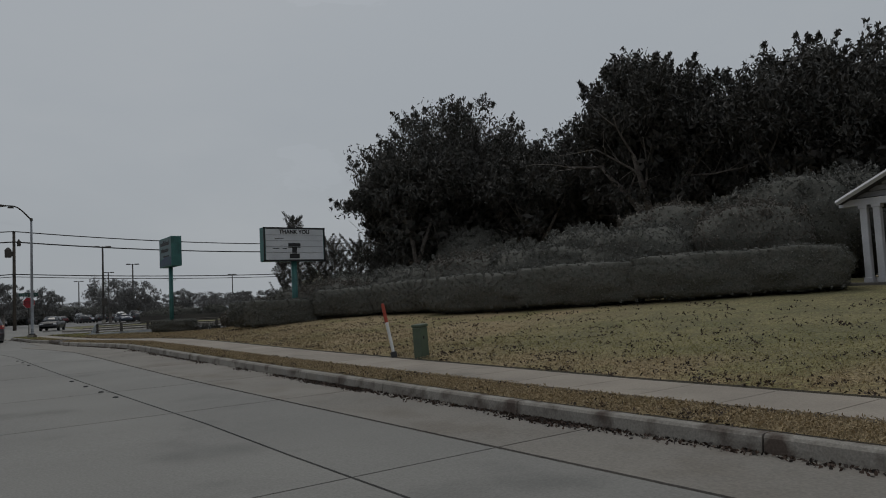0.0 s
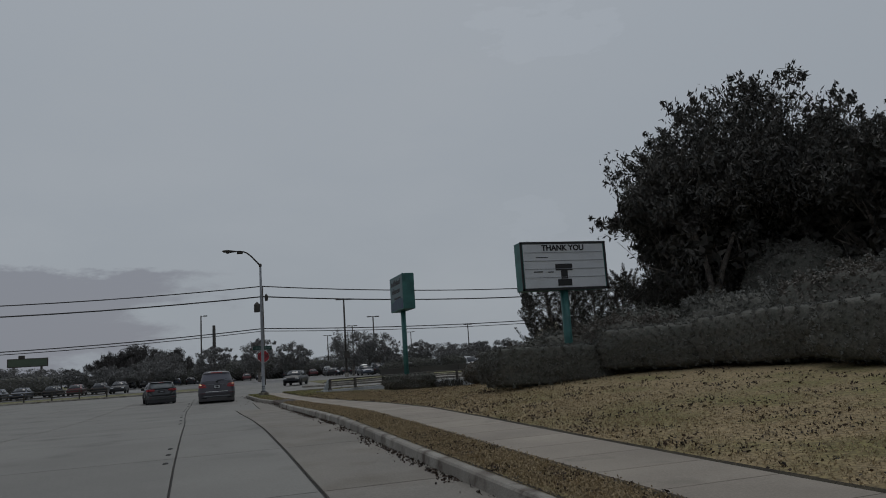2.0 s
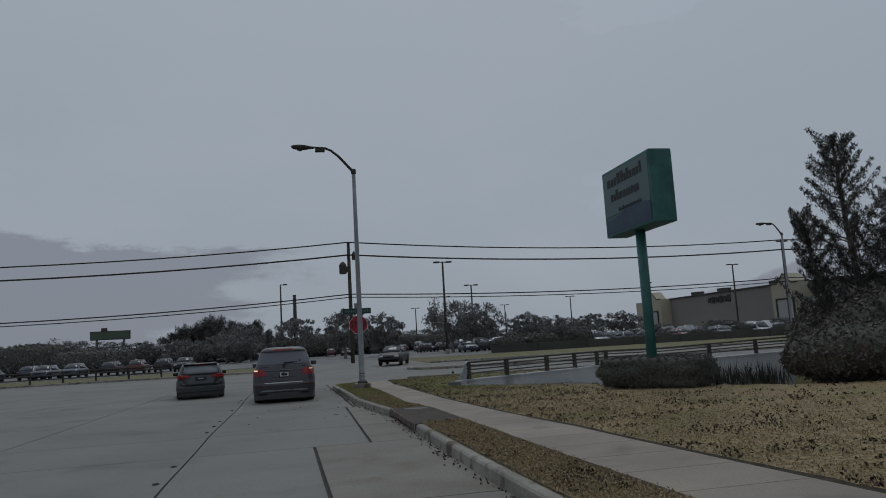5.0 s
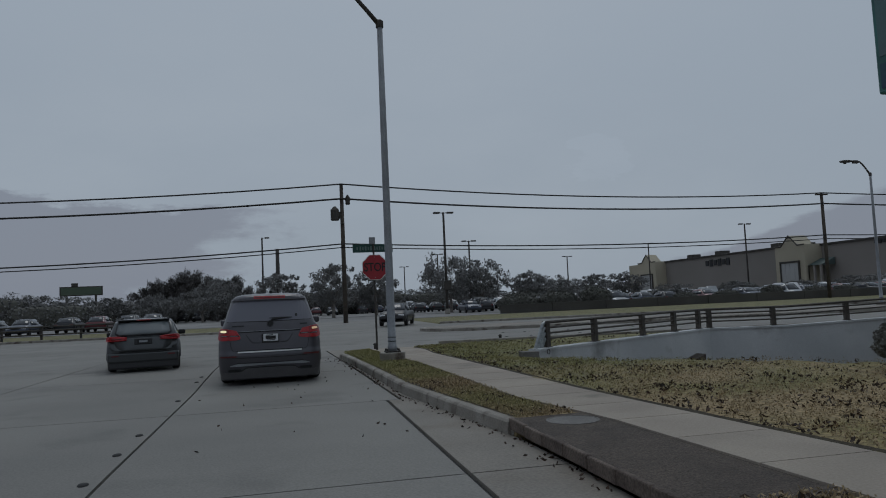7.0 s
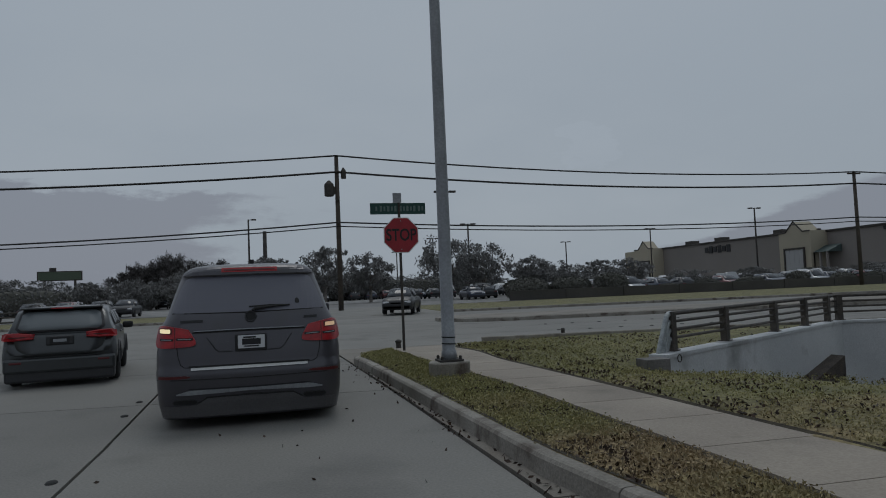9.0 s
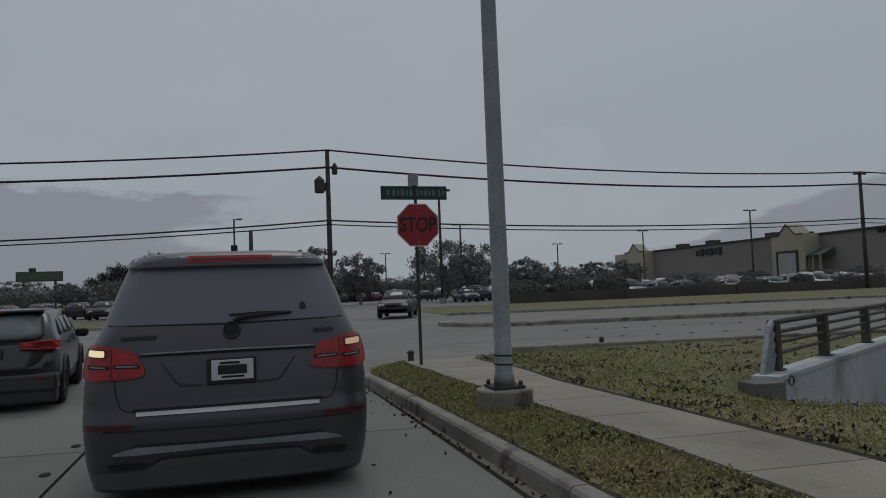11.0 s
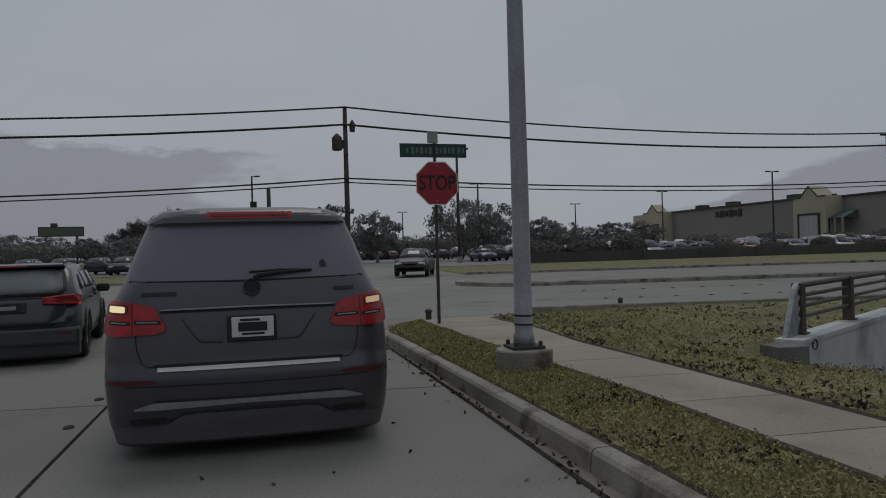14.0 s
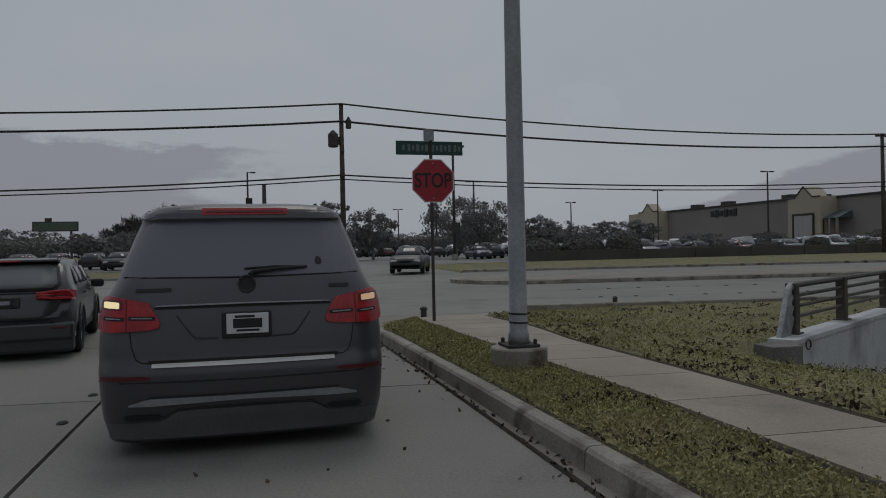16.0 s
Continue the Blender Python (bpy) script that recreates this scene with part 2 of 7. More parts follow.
M_TEAL = material("teal_sign_paint", (0.049, 0.175, 0.161), 0.5, second=(0.028, 0.105, 0.098), scale=2, fine=30, grain=0.12)
M_TEALDARK = material("navy_sign_band", (0.02, 0.035, 0.10), 0.5, second=(0.02, 0.08, 0.10), scale=2, fine=30, grain=0.1)
M_SIGNGREEN = material("street_sign_green", (0.010, 0.055, 0.045), 0.5, fine=40, grain=0.1)
M_SIGNTEXT = material("dim_sign_lettering", (0.13, 0.18, 0.165), 0.5, fine=40, grain=0.15)
M_LETTER = material("black_letter", (0.015, 0.015, 0.016), 0.6, fine=40, grain=0.1)
M_SUV = material("suv_graphite_paint", (0.072, 0.069, 0.079), 0.36, 0.3, second=(0.082, 0.079, 0.09), scale=1.5, fine=120, grain=0.06, coat=0.2, spots=(0.07, 0.066, 0.062), spot_scale=2.0, spot_lo=0.55, spot_hi=0.9)
M_HATCH = material("hatchback_grey_paint", (0.06, 0.064, 0.066), 0.35, 0.5, second=(0.05, 0.053, 0.055), scale=1.5, fine=120, grain=0.06, coat=0.4)
M_GLASS = glass_material("tinted_glass", (0.035, 0.038, 0.045), 0.12)
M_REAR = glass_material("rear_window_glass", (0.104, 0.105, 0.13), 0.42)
M_CHROME = material("chrome", (0.75, 0.75, 0.75), 0.18, 1.0, fine=60, grain=0.04)
M_TAIL = material("tail_lamp_red", (0.36, 0.014, 0.018), 0.28, second=(0.20, 0.008, 0.012), scale=9, fine=90, grain=0.3, emit=0.03)
M_BRAKE = material("brake_lamp_red", (0.30, 0.012, 0.014), 0.35, fine=60, grain=0.2, emit=0.05)
M_CLEAR = material("dim_indicator", (1.0, 0.62, 0.35), 0.3, fine=60, grain=0.05, emit=0.2)
M_VALANCE = material("valance_plastic", (0.115, 0.112, 0.115), 0.55, second=(0.095, 0.093, 0.096), scale=2, fine=60, grain=0.12)
M_AMBER = material("lit_indicator", (1.0, 0.80, 0.45), 0.3, fine=60, grain=0.05, emit=0.55)
M_REDDIM = material("red_reflector", (0.09, 0.010, 0.012), 0.35, fine=90, grain=0.2)
M_PLATE = material("plate_white", (0.62, 0.63, 0.64), 0.5, fine=60, grain=0.06)
M_BARK = material("bark", (0.25, 0.225, 0.2), 0.95, second=(0.15, 0.132, 0.115), scale=3, fine=14, grain=0.4, bump=0.8)
M_LEAFDARK = leaf_material("oak_leaf", (0.034, 0.036, 0.030), (0.094, 0.086, 0.074))
# distance haze is put into this paler, greyer leaf colour
M_HAZELEAF = leaf_material("hazed_far_leaf", (0.145, 0.145, 0.14), (0.235, 0.228, 0.217))
M_TWIG = leaf_material("bare_twig", (0.05, 0.046, 0.043), (0.11, 0.10, 0.094))
M_HEDGE = leaf_material("hedge_leaf", (0.108, 0.112, 0.098), (0.158, 0.152, 0.132))
M_SCRUB = leaf_material("scrub_leaf", (0.10, 0.09, 0.076), (0.165, 0.145, 0.12))
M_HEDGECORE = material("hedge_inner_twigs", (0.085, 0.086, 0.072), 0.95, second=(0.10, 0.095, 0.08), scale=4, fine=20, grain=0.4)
M_GRASSBLADE = leaf_material("grass_blade", (0.46, 0.355, 0.205), (0.19, 0.142, 0.08), 0.8, ((0.40, 0.365, 0.15), (0.165, 0.16, 0.065)))
M_PANE = glass_material("store_glazing", (0.38, 0.38, 0.37), 0.3)
# pale base colour puts the window's reflection into the tinted glass
M_HATCHSHEEN = glass_material("hatchback_glass_sheen", (0.13, 0.145, 0.15), 0.4)
M_PYLONFACE = material("sign_face_teal", (0.075, 0.155, 0.158), 0.45, second=(0.085, 0.14, 0.15), scale=1.2, fine=30, grain=0.08)
M_DRYLEAF = leaf_material("fallen_leaf", (0.075, 0.043, 0.026), (0.018, 0.013, 0.010))
M_WALLDARK = material("screen_wall", (0.085, 0.08, 0.072), 0.9, second=(0.065, 0.06, 0.055), scale=0.3, fine=10, grain=0.15)
M_STORE = material("store_render", (0.275, 0.25, 0.228), 0.9, second=(0.24, 0.22, 0.198), scale=0.05, fine=4, grain=0.06)
M_CREAM = material("cream_render", (0.46, 0.415, 0.315), 0.9, second=(0.41, 0.37, 0.28), scale=0.1, fine=4, grain=0.06)
M_TEALROOF = material("teal_metal_roof", (0.075, 0.105, 0.10), 0.6, fine=6, grain=0.1)
M_HOUSETRIM = material("house_white_trim", (0.62, 0.62, 0.63), 0.6, second=(0.54, 0.54, 0.55), scale=2, fine=30, grain=0.06)
M_SIDING = material("house_siding", (0.30, 0.30, 0.31), 0.7, second=(0.25, 0.25, 0.26), scale=1, fine=20, grain=0.1)
M_HOUSEDARK = material("house_dark_brick", (0.06, 0.055, 0.052), 0.9, second=(0.04, 0.038, 0.036), scale=2, fine=16, grain=0.3)
M_SHINGLE = material("roof_shingle", (0.09, 0.085, 0.085), 0.9, second=(0.06, 0.058, 0.058), scale=2, fine=14, grain=0.3, bump=0.5)
M_BOXGREEN = material("utility_box_green", (0.085, 0.115, 0.075), 0.6, second=(0.07, 0.095, 0.065), scale=3, fine=40, grain=0.12)
M_ORANGE = material("marker_orange", (0.35, 0.05, 0.025), 0.6, fine=40, grain=0.15)
M_WIRE = material("cable_black", (0.012, 0.012, 0.013), 0.7, fine=10, grain=0.2)
M_CARS = [material("car_paint_black", (0.02, 0.02, 0.022), 0.42, 0.2, coat=0.15, fine=60, grain=0.05), material("car_paint_silver", (0.30, 0.31, 0.32), 0.35, 0.6, coat=0.4, fine=60, grain=0.05), material("car_paint_white", (0.6, 0.6, 0.6), 0.35, 0.0, coat=0.4, fine=60, grain=0.05), material("car_paint_maroon", (0.10, 0.015, 0.018), 0.3, 0.3, coat=0.5, fine=60, grain=0.05), material("car_paint_blue", (0.035, 0.044, 0.068), 0.3, 0.4, coat=0.5, fine=60, grain=0.05)]


# ---- mesh helpers ----
def part(name, bm, mat, parent=None, label="", smooth=False):
    me = bpy.data.meshes.new(name)
    if smooth:
        for f in bm.faces:
            f.smooth = True
    bm.normal_update()
    bm.to_mesh(me)
    bm.free()
    me.materials.append(mat)
    ob = new(name, me)
    if parent:
        ob.parent = parent
    if label:
        ob["label"] = label
    return ob


def pydata(name, verts, faces, mat, parent=None, label="", smooth=False):
    me = bpy.data.meshes.new(name)
    me.from_pydata(verts, [], faces)
    me.materials.append(mat)
    if smooth:
        me.shade_smooth()
    ob = new(name, me)
    if parent:
        ob.parent = parent
    if label:
        ob["label"] = label
    return ob


def empty(name, m, label, category, group="", kind=""):
    ob = new(name)
    ob.matrix_world = m
    return tagged(ob, label, category, group, kind)


def box(bm, cx, cy, cz, sx, sy, sz, bevel=0.0, m=None):
    r = bmesh.ops.create_cube(bm, size=1.0, matrix=Matrix.Translation((cx, cy, cz)) @ Matrix.Diagonal((sx, sy, sz, 1)))
    vs = r["verts"]
    if bevel:
        es = list({e for v in vs for e in v.link_edges})
        g = bmesh.ops.bevel(bm, geom=es, offset=bevel, segments=2, profile=0.5, affect="EDGES")
        vs = list({v for f in g["faces"] for v in f.verts} | {v for v in vs if v.is_valid})
    if m is not None:
        bmesh.ops.transform(bm, matrix=m, verts=vs)
    return bm


def tube(bm, pts, radii, sides=8, cap=True):
    """A tube along pts with a radius at each."""
    pts = [Vector(p) for p in pts]
    if isinstance(radii, (int, float)):
        radii = [radii] * len(pts)
    rings = []
    for k, p in enumerate(pts):
        d = (pts[min(k + 1, len(pts) - 1)] - pts[max(k - 1, 0)]).normalized()
        a = d.orthogonal().normalized() if abs(d.z) < 0.9 else Vector((1, 0, 0))
        a = (a - d * a.dot(d)).normalized()
        if abs(d.z) < 0.9:
            a = (Vector((0, 0, 1)) - d * d.z).normalized()
        c = d.cross(a)
        rings.append([bm.verts.new(p + (a * math.cos(q) + c * math.sin(q)) * radii[k]) for q in (2 * math.pi * n / sides for n in range(sides))])
    for r0, r1 in zip(rings, rings[1:]):
        for n in range(sides):
            bm.faces.new((r0[n], r0[(n + 1) % sides], r1[(n + 1) % sides], r1[n]))
    if cap:
        bm.faces.new(list(reversed(rings[0])))
        bm.faces.new(rings[-1])
    return bm


def lathe(bm, prof, sides=20, m=None):
    """prof: (radius, z) from bottom to top, closed with discs."""
    rings = [[bm.verts.new((r * math.cos(a), r * math.sin(a), z)) for a in (2 * math.pi * n / sides for n in range(sides))] for r, z in prof]
    for r0, r1 in zip(rings, rings[1:]):
        for n in range(sides):
            bm.faces.new((r0[n], r0[(n + 1) % sides], r1[(n + 1) % sides], r1[n]))
    bm.faces.new(list(reversed(rings[0])))
    bm.faces.new(rings[-1])
    if m is not None:
        bmesh.ops.transform(bm, matrix=m, verts=[v for r in rings for v in r])
    return bm


def prism(bm, outline, z0, z1, m=None):
    """Extrudes an outline of (x, y), counter-clockwise, from z0 to z1."""
    lo = [bm.verts.new((x, y, z0)) for x, y in outline]
    hi = [bm.verts.new((x, y, z1)) for x, y in outline]
    n = len(outline)
    bm.faces.new(list(reversed(lo)))
    bm.faces.new(hi)
    for k in range(n):
        bm.faces.new((lo[k], lo[(k + 1) % n], hi[(k + 1) % n], hi[k]))
    if m is not None:
        bmesh.ops.transform(bm, matrix=m, verts=lo + hi)
    return bm


def lettering(name, text, size, m, mat, parent, depth=0.004, bold=0.0):
    cu = bpy.data.curves.new(name, "FONT")
    cu.body, cu.size, cu.extrude, cu.align_x, cu.align_y = text, size, depth, "CENTER", "CENTER"
    cu.offset = bold
    tmp = new(name, cu)
    me = bpy.data.meshes.new_from_object(tmp.evaluated_get(bpy.context.evaluated_depsgraph_get()))
    bpy.data.objects.remove(tmp)
    me.materials.clear()
    me.materials.append(mat)
    ob = new(name, me)
    ob.parent = parent
    ob.matrix_local = m
    return ob


# ---- lie of the land ----
def lerp(table, v):
    xs, ys = zip(*table)
    return float(np.interp(v, xs, ys))


def smooth01(a, b, v):
    t = min(1.0, max(0.0, (v - a) / (b - a)))
    return t * t * (3 - 2 * t)


RISE = ((-30, 0.02), (0, 0.035), (5, 0.04), (11, 0.09), (17.5, 0.155), (21, 0.2), (25, 0.235), (30, 0.17), (36, 0.06), (40, 0.01), (46, 0.0))
KERB = ((-60, 6.4), (0, 5.95), (20, 5.92), (40, 5.93), (43.5, 5.93), (45.5, 5.7), (48, 5.42), (52, 5.3), (56.6, 5.12), (57.4, 5.2), (58.2, 5.48), (59, 6.0), (59.7, 6.75), (60.2, 7.7), (60.4, 8.6))
WALK_IN = ((-60, 7.3), (0, 7.0), (14, 6.85), (30, 6.92), (40, 6.9), (43.5, 6.8), (45.5, 6.5), (51, 6.46), (54, 6.26), (55.6, 6.14), (58, 6.2), (59.5, 6.3), (60.4, 6.45))
WALK_OUT = ((-60, 8.5), (0, 8.15), (14, 8.08), (30, 8.2), (38, 8.05), (42, 7.75), (46, 7.5), (52, 7.35), (54.4, 7.26), (57.2, 7.46), (59.3, 7.58), (59.8, 8.0), (60.4, 8.75))
CROSS = 60.4  # near kerb of the cross road, in slanted rows
CHANNEL = ((9.35, 53.3), (9.75, 52.1), (10.25, 49.9), (11.75, 48.1), (12.8, 46.15), (14.2, 43.1), (15.8, 40.7), (17.7, 38.9), (19.6, 40.5), (19.9, 45.5), (20.4, 49.5), (24.5, 54.0), (27.0, 57.2), (17.4, 58.5), (9.6, 53.5))


def rise(v):
    return lerp(RISE, v)


def sink(v):
    """How far the corner falls towards the cross road."""
    return 0.11 * smooth01(55.5, 59.3, v) + 0.05 * smooth01(58.8, 60.2, v)


def slant(v):
    return 0.14 * smooth01(45, 59, v)


def to_y(x, v):
    return v - slant(v) * (max(-60.0, min(60.0, x - 8.0)))


def to_v(x, y):
    v = y
    for _ in range(12):
        v = y + slant(v) * (max(-60.0, min(60.0, x - 8.0)))
    return v


def inside(poly, x, y):
    hit = False
    for (x0, y0), (x1, y1) in zip(poly, poly[1:] + poly[:1]):
        if (y0 > y) != (y1 > y) and x < (x1 - x0) * (y - y0) / (y1 - y0) + x0:
            hit = not hit
    return hit


def land(x, v):
    """Height of the bare ground."""
    y = to_y(x, v)
    if v > CROSS - 0.03:
        return -0.1 if v < 85.55 or (2.1 < x < 13.9 and v < 101) else 0.1
    base, u = rise(v), x - lerp(KERB, v)
    if u < 0.06:
        return base - 0.1 if x > -13.1 else base + 0.12
    if 40.75 < v < 43.85 and u < 0.8:
        return base - 0.5
    if inside(CHANNEL, x, y):
        return -2.4
    out = lerp(WALK_OUT, v)
    z = base + 0.145 - sink(v) * (1 - smooth01(0.2, 2.5, x - out))
    if x > out:
        z += 0.03 + 0.068 * min(x - out, 17.0) * (1 - smooth01(27, 46, v)) - 0.10 * smooth01(47, 52.5, v) * smooth01(0.3, 2.5, x - out)
    # shallow dip at the foot of the railing
    z -= 0.12 * math.exp(-((x - 9.3) ** 2 + (y - 52.8) ** 2) / 1.1)
    return z


def ground_z(x, y):
    return land(x, to_v(x, y))


us = [-1500, -700, -300, -120, -60, -30, -19.2, -18.9, -12, -6.8, -6.3, -2, -0.4, 0.03, 0.09, 0.3, 0.6, 0.79, 0.82]
us += [1.0 + 0.5 * k for k in range(64)] + [34, 37, 41, 46, 52, 60, 75, 100, 150, 300, 700, 1500]
vs = [-1500, -500, -150, -70, -40, -25, -15] + [-10 + 1.0 * k for k in range(50)] + [40.3, 40.7, 40.8, 41.5, 42.5, 43.3, 43.8, 43.9]
vs += [44.0 + 0.4 * k for k in range(1, 41)] + [60.2, 60.36, 60.38, 64, 70, 78, 85.5, 85.6, 88, 92, 96, 100, 106, 115, 130, 160, 220, 350, 700, 1500, 3500]
vs = sorted(set(round(v, 3) for v in vs))
gv, gf = [], []
for v in vs:
    k0 = lerp(KERB, v)
    for u in us:
        x = k0 + u
        bumpy = 0.02 * noise.noise((x * 0.5, v * 0.5, 0)) if x > 8.8 and v < 60 else 0.0
        gv.append((x, to_y(x, v), land(x, v) + bumpy))
nu = len(us)
for a in range(len(vs) - 1):
    for c in range(nu - 1):
        i = a * nu + c
        gf.append((i, i + 1, i + nu + 1, i + nu))
ground = tagged(pydata("ground", gv, gf, M_LAWN), "dormant tan and green lawn rising from the pavement", "ground", kind="structure")


# ---- roads ----
def lane_x(v):
    return lerp(((-30, 3.3), (0, 3.19), (7.4, 3.15), (14, 2.92), (20, 2.74), (25, 2.62), (31, 2.47), (37, 2.24), (43, 2.08), (50, 2.06), (54, 1.96), (60.4, 1.92)), v)


def joint_x(v):
    return lerp(((-30, 4.8), (5, 4.65), (14, 4.45), (20, 4.42), (30, 4.31), (34, 4.22), (39.6, 4.11), (39.604, 5.05), (47.4, 5.1), (47.41, 5.3), (52, 5.22), (60.4, 5.0)), v)


road = empty("road", pose(0, 0, 0), "light grey concrete road of jointed slabs", "road", kind="structure")


def sheet(name, x0s, x1s, rows, zoff, mat, parent, thick=0.0):
    """A strip between two edges given for each row v; follows the rise of the road."""
    vv, ff = [], []
    for k, v in enumerate(rows):
        for x in (x0s(v), x1s(v)):
            vv.append((x, to_y(x, v), rise(v) + zoff))
        if k:
            n = 2 * k
            ff.append((n - 2, n - 1, n + 1, n))
    if thick:
        n = len(vv)
        vv += [(x, y, z - thick) for x, y, z in vv]
        last = n - 2
        ff += [(n, n + 1, 1, 0), (last, last + 1, n + last + 1, n + last)]
        for k in range(0, n - 2, 2):
            ff += [(k, k + 2, n + k + 2, n + k), (k + 1, n + k + 1, n + k + 3, k + 3)]
    return pydata(name, vv, ff, mat, parent)


row_all = [-60, -30] + [-10 + 2.0 * k for k in range(35)] + [60.4]
sheet("joint_bed", lambda v: -13.0, lambda v: lerp(KERB, v) + 0.03, row_all, -0.035, M_JOINT, road)
COLS = [lambda v: -13.0, lambda v: -9.2, lambda v: -5.5, lambda v: -1.8, lane_x, joint_x, lambda v: lerp(KERB, v) + 0.02]
BREAKS = [-60, -40, -20, -10.6, -5.8, -1.0, 3.8, 8.6, 12.0, 16.5, 21.0, 25.5, 30.0, 34.5, 39.6, 42.5, 47.4, 52.8, 56.6, 60.4]
for n0, n1 in zip(BREAKS, BREAKS[1:]):
    rows = [n0 + 0.013] + [n0 + (n1 - n0) * k / 4 for k in (1, 2, 3)] + [n1 - 0.013]
    for c0, c1 in zip(COLS, COLS[1:]):
        g0, g1 = (0.0 if c is COLS[-1] else 0.026 if c is joint_x else 0.016 for c in (c0, c1))
        sheet("slab", lambda v, c0=c0, g0=g0: c0(v) + g0, lambda v, c1=c1, g1=g1: c1(v) - g1, rows, 0.0, M_GUTTER if c1 is COLS[-1] else M_ROAD, road, 0.05)

cross_road = empty("cross_road", pose(0, 0, 0), "divided concrete cross road beyond the stop line", "road", kind="structure")


def slant_strip(name, xs, v0, v1, z, mat, parent, thick=0.0):
    vv, ff = [], []
    for k, x in enumerate(xs):
        vv += [(x, to_y(x, v0), z), (x, to_y(x, v1), z)]
        if k:
            n = 2 * k
            ff.append((n - 2, n, n + 1, n - 1))
    if thick:
        n = len(vv)
        vv += [(x, y, z - thick) for x, y, z in vv]
        ff += [(0, 1, n + 1, n), (n - 2, n + n - 2, n + n - 1, n - 1)]
        for k in range(0, n - 2, 2):
            ff += [(k, n + k, n + k + 2, k + 2), (k + 1, k + 3, n + k + 3, n + k + 1)]
    return pydata(name, vv, ff, mat, parent)


wide = [-400, -150, -60, -30, -13, -6, 0, 5, 8.6, 14, 20, 30, 45, 68, 150, 400]
for v0, v1 in ((60.41, 63.9), (63.92, 67.4), (67.42, 70.8), (70.82, 76.4), (76.42, 81), (81.02, 85.5)):
    slant_strip("lane_slab", wide, v0, v1, 0.0, M_ROAD, cross_road, 0.05)
slant_strip("joint_bed", wide, 60.4, 85.5, -0.03, M_JOINT, cross_road)


# ---- kerbs ----
def kerb_run(name, path, parent, length=3.0, w=0.16, h=0.15, mat=M_KERB):
    """Kerb stones along a list of ((x, y, z), inward normal)."""
    acc = [0.0]
    for (p, _), (q, _) in zip(path, path[1:]):
        acc.append(acc[-1] + math.hypot(q[0] - p[0], q[1] - p[1]))

    def at(s):
        return [float(np.interp(s, acc, [n[k][j] for n in path])) for k in (0, 1) for j in (0, 1, 2)[: 3 - k]]

    s, made = 0.0, []
    while s < acc[-1] - 0.05:
        e = min(s + length, acc[-1])
        vv, ff = [], []
        steps = max(2, int((e - s) / 0.5))
        for k in range(steps + 1):
            x, y, z, nx, ny = at(s + 0.008 + (e - s - 0.016) * k / steps)
            for o, dz in ((0.0, -0.06), (0.015, h - 0.03), (0.035, h - 0.006), (0.06, h), (w - 0.02, h), (w, h - 0.02), (w, -0.06)):
                vv.append((x + nx * o, y + ny * o, z + dz))
        for k in range(steps):
            for j in range(6):
                i = k * 7 + j
                ff.append((i, i + 7, i + 8, i + 1))
        ff += [tuple(range(7)), tuple(reversed(range(steps * 7, steps * 7 + 7)))]
        made.append(pydata(name, vv, ff, mat, parent, smooth=False))
        s = e
    return made


def kerb_path(v0, v1, step=0.4):
    out, v = [], v0
    while v <= v1 + 1e-6:
        x = lerp(KERB, v)
        d = (lerp(KERB, v + 0.1) - lerp(KERB, v - 0.1)) / 0.2
        n = Vector((1, -d)).normalized()
        out.append(((x, to_y(x, v), rise(v) - sink(v)), (n.x, n.y)))
        v += step
    return out


kerb = empty("kerb", pose(0, 0, 0), "stained concrete kerb with worn joints along the road", "kerb", kind="structure")
kerb_run("kerb_stone", kerb_path(-60, -10, 2.0), kerb, 5.0)
kerb_run("kerb_stone", kerb_path(-10, 40.4), kerb)
kerb_run("kerb_stone", kerb_path(44.0, 59.4, 0.2), kerb)
cross_kerb = empty("cross_road_kerb", pose(0, 0, 0), "concrete kerb along the cross road", "kerb", kind="structure")
kerb_run("kerb_stone", [((x, to_y(x, 60.4), 0.0), (-0.1, -1)) for x in (8.65, 11, 14, 18, 24, 30, 40, 55, 68)], cross_kerb, 6.0)
kerb_run("kerb_stone", [((x, to_y(x, 85.5), 0.0), (0.1, 1)) for x in (68, 50, 30, 14)], cross_kerb, 8.0)
kerb_run("kerb_stone", [((x, to_y(x, 85.5), 0.0), (0.1, 1)) for x in (2, -10, -25, -52)], cross_kerb, 8.0)
# far driveway into the parking lot, between the two runs of far kerb
drive_vv = [(2.0, to_y(2.0, 85.45), 0.004), (14.0, to_y(14.0, 85.45), 0.004), (14.0, 102.2, 0.13), (2.0, 103.2, 0.13)]
pydata("driveway", drive_vv, [(0, 1, 2, 3)], M_ROAD, cross_road)

median = empty("median", pose(0, 0, 0), "raised concrete median island with a rounded nose", "median", kind="structure")
ring = []
for k in range(9):
    a = math.pi / 2 + math.pi * k / 8
    ring.append((12.9 + 2.4 * math.cos(a), 73.7 + 2.55 * math.sin(a)))
outline = [(x, to_y(x, v)) for x, v in ring] + [(x, to_y(x, 71.15)) for x in (20, 30, 45, 68)] + [(x, to_y(x, 76.25)) for x in (68, 45, 30, 20)]
prism_bm = bmesh.new()
prism(prism_bm, [(x, y) for x, y in outline], -0.05, 0.14)
part("island", prism_bm, M_KERB, median)
inner_bm = bmesh.new()
mid_row = 73.7
prism(inner_bm, [(x + (0.3 if k < 9 else 0.0) * (1 if x < 12.9 else 0), to_y(x, mid_row + (to_v(x, y) - mid_row) * 0.86)) for k, (x, y) in enumerate(outline)], 0.1, 0.15)
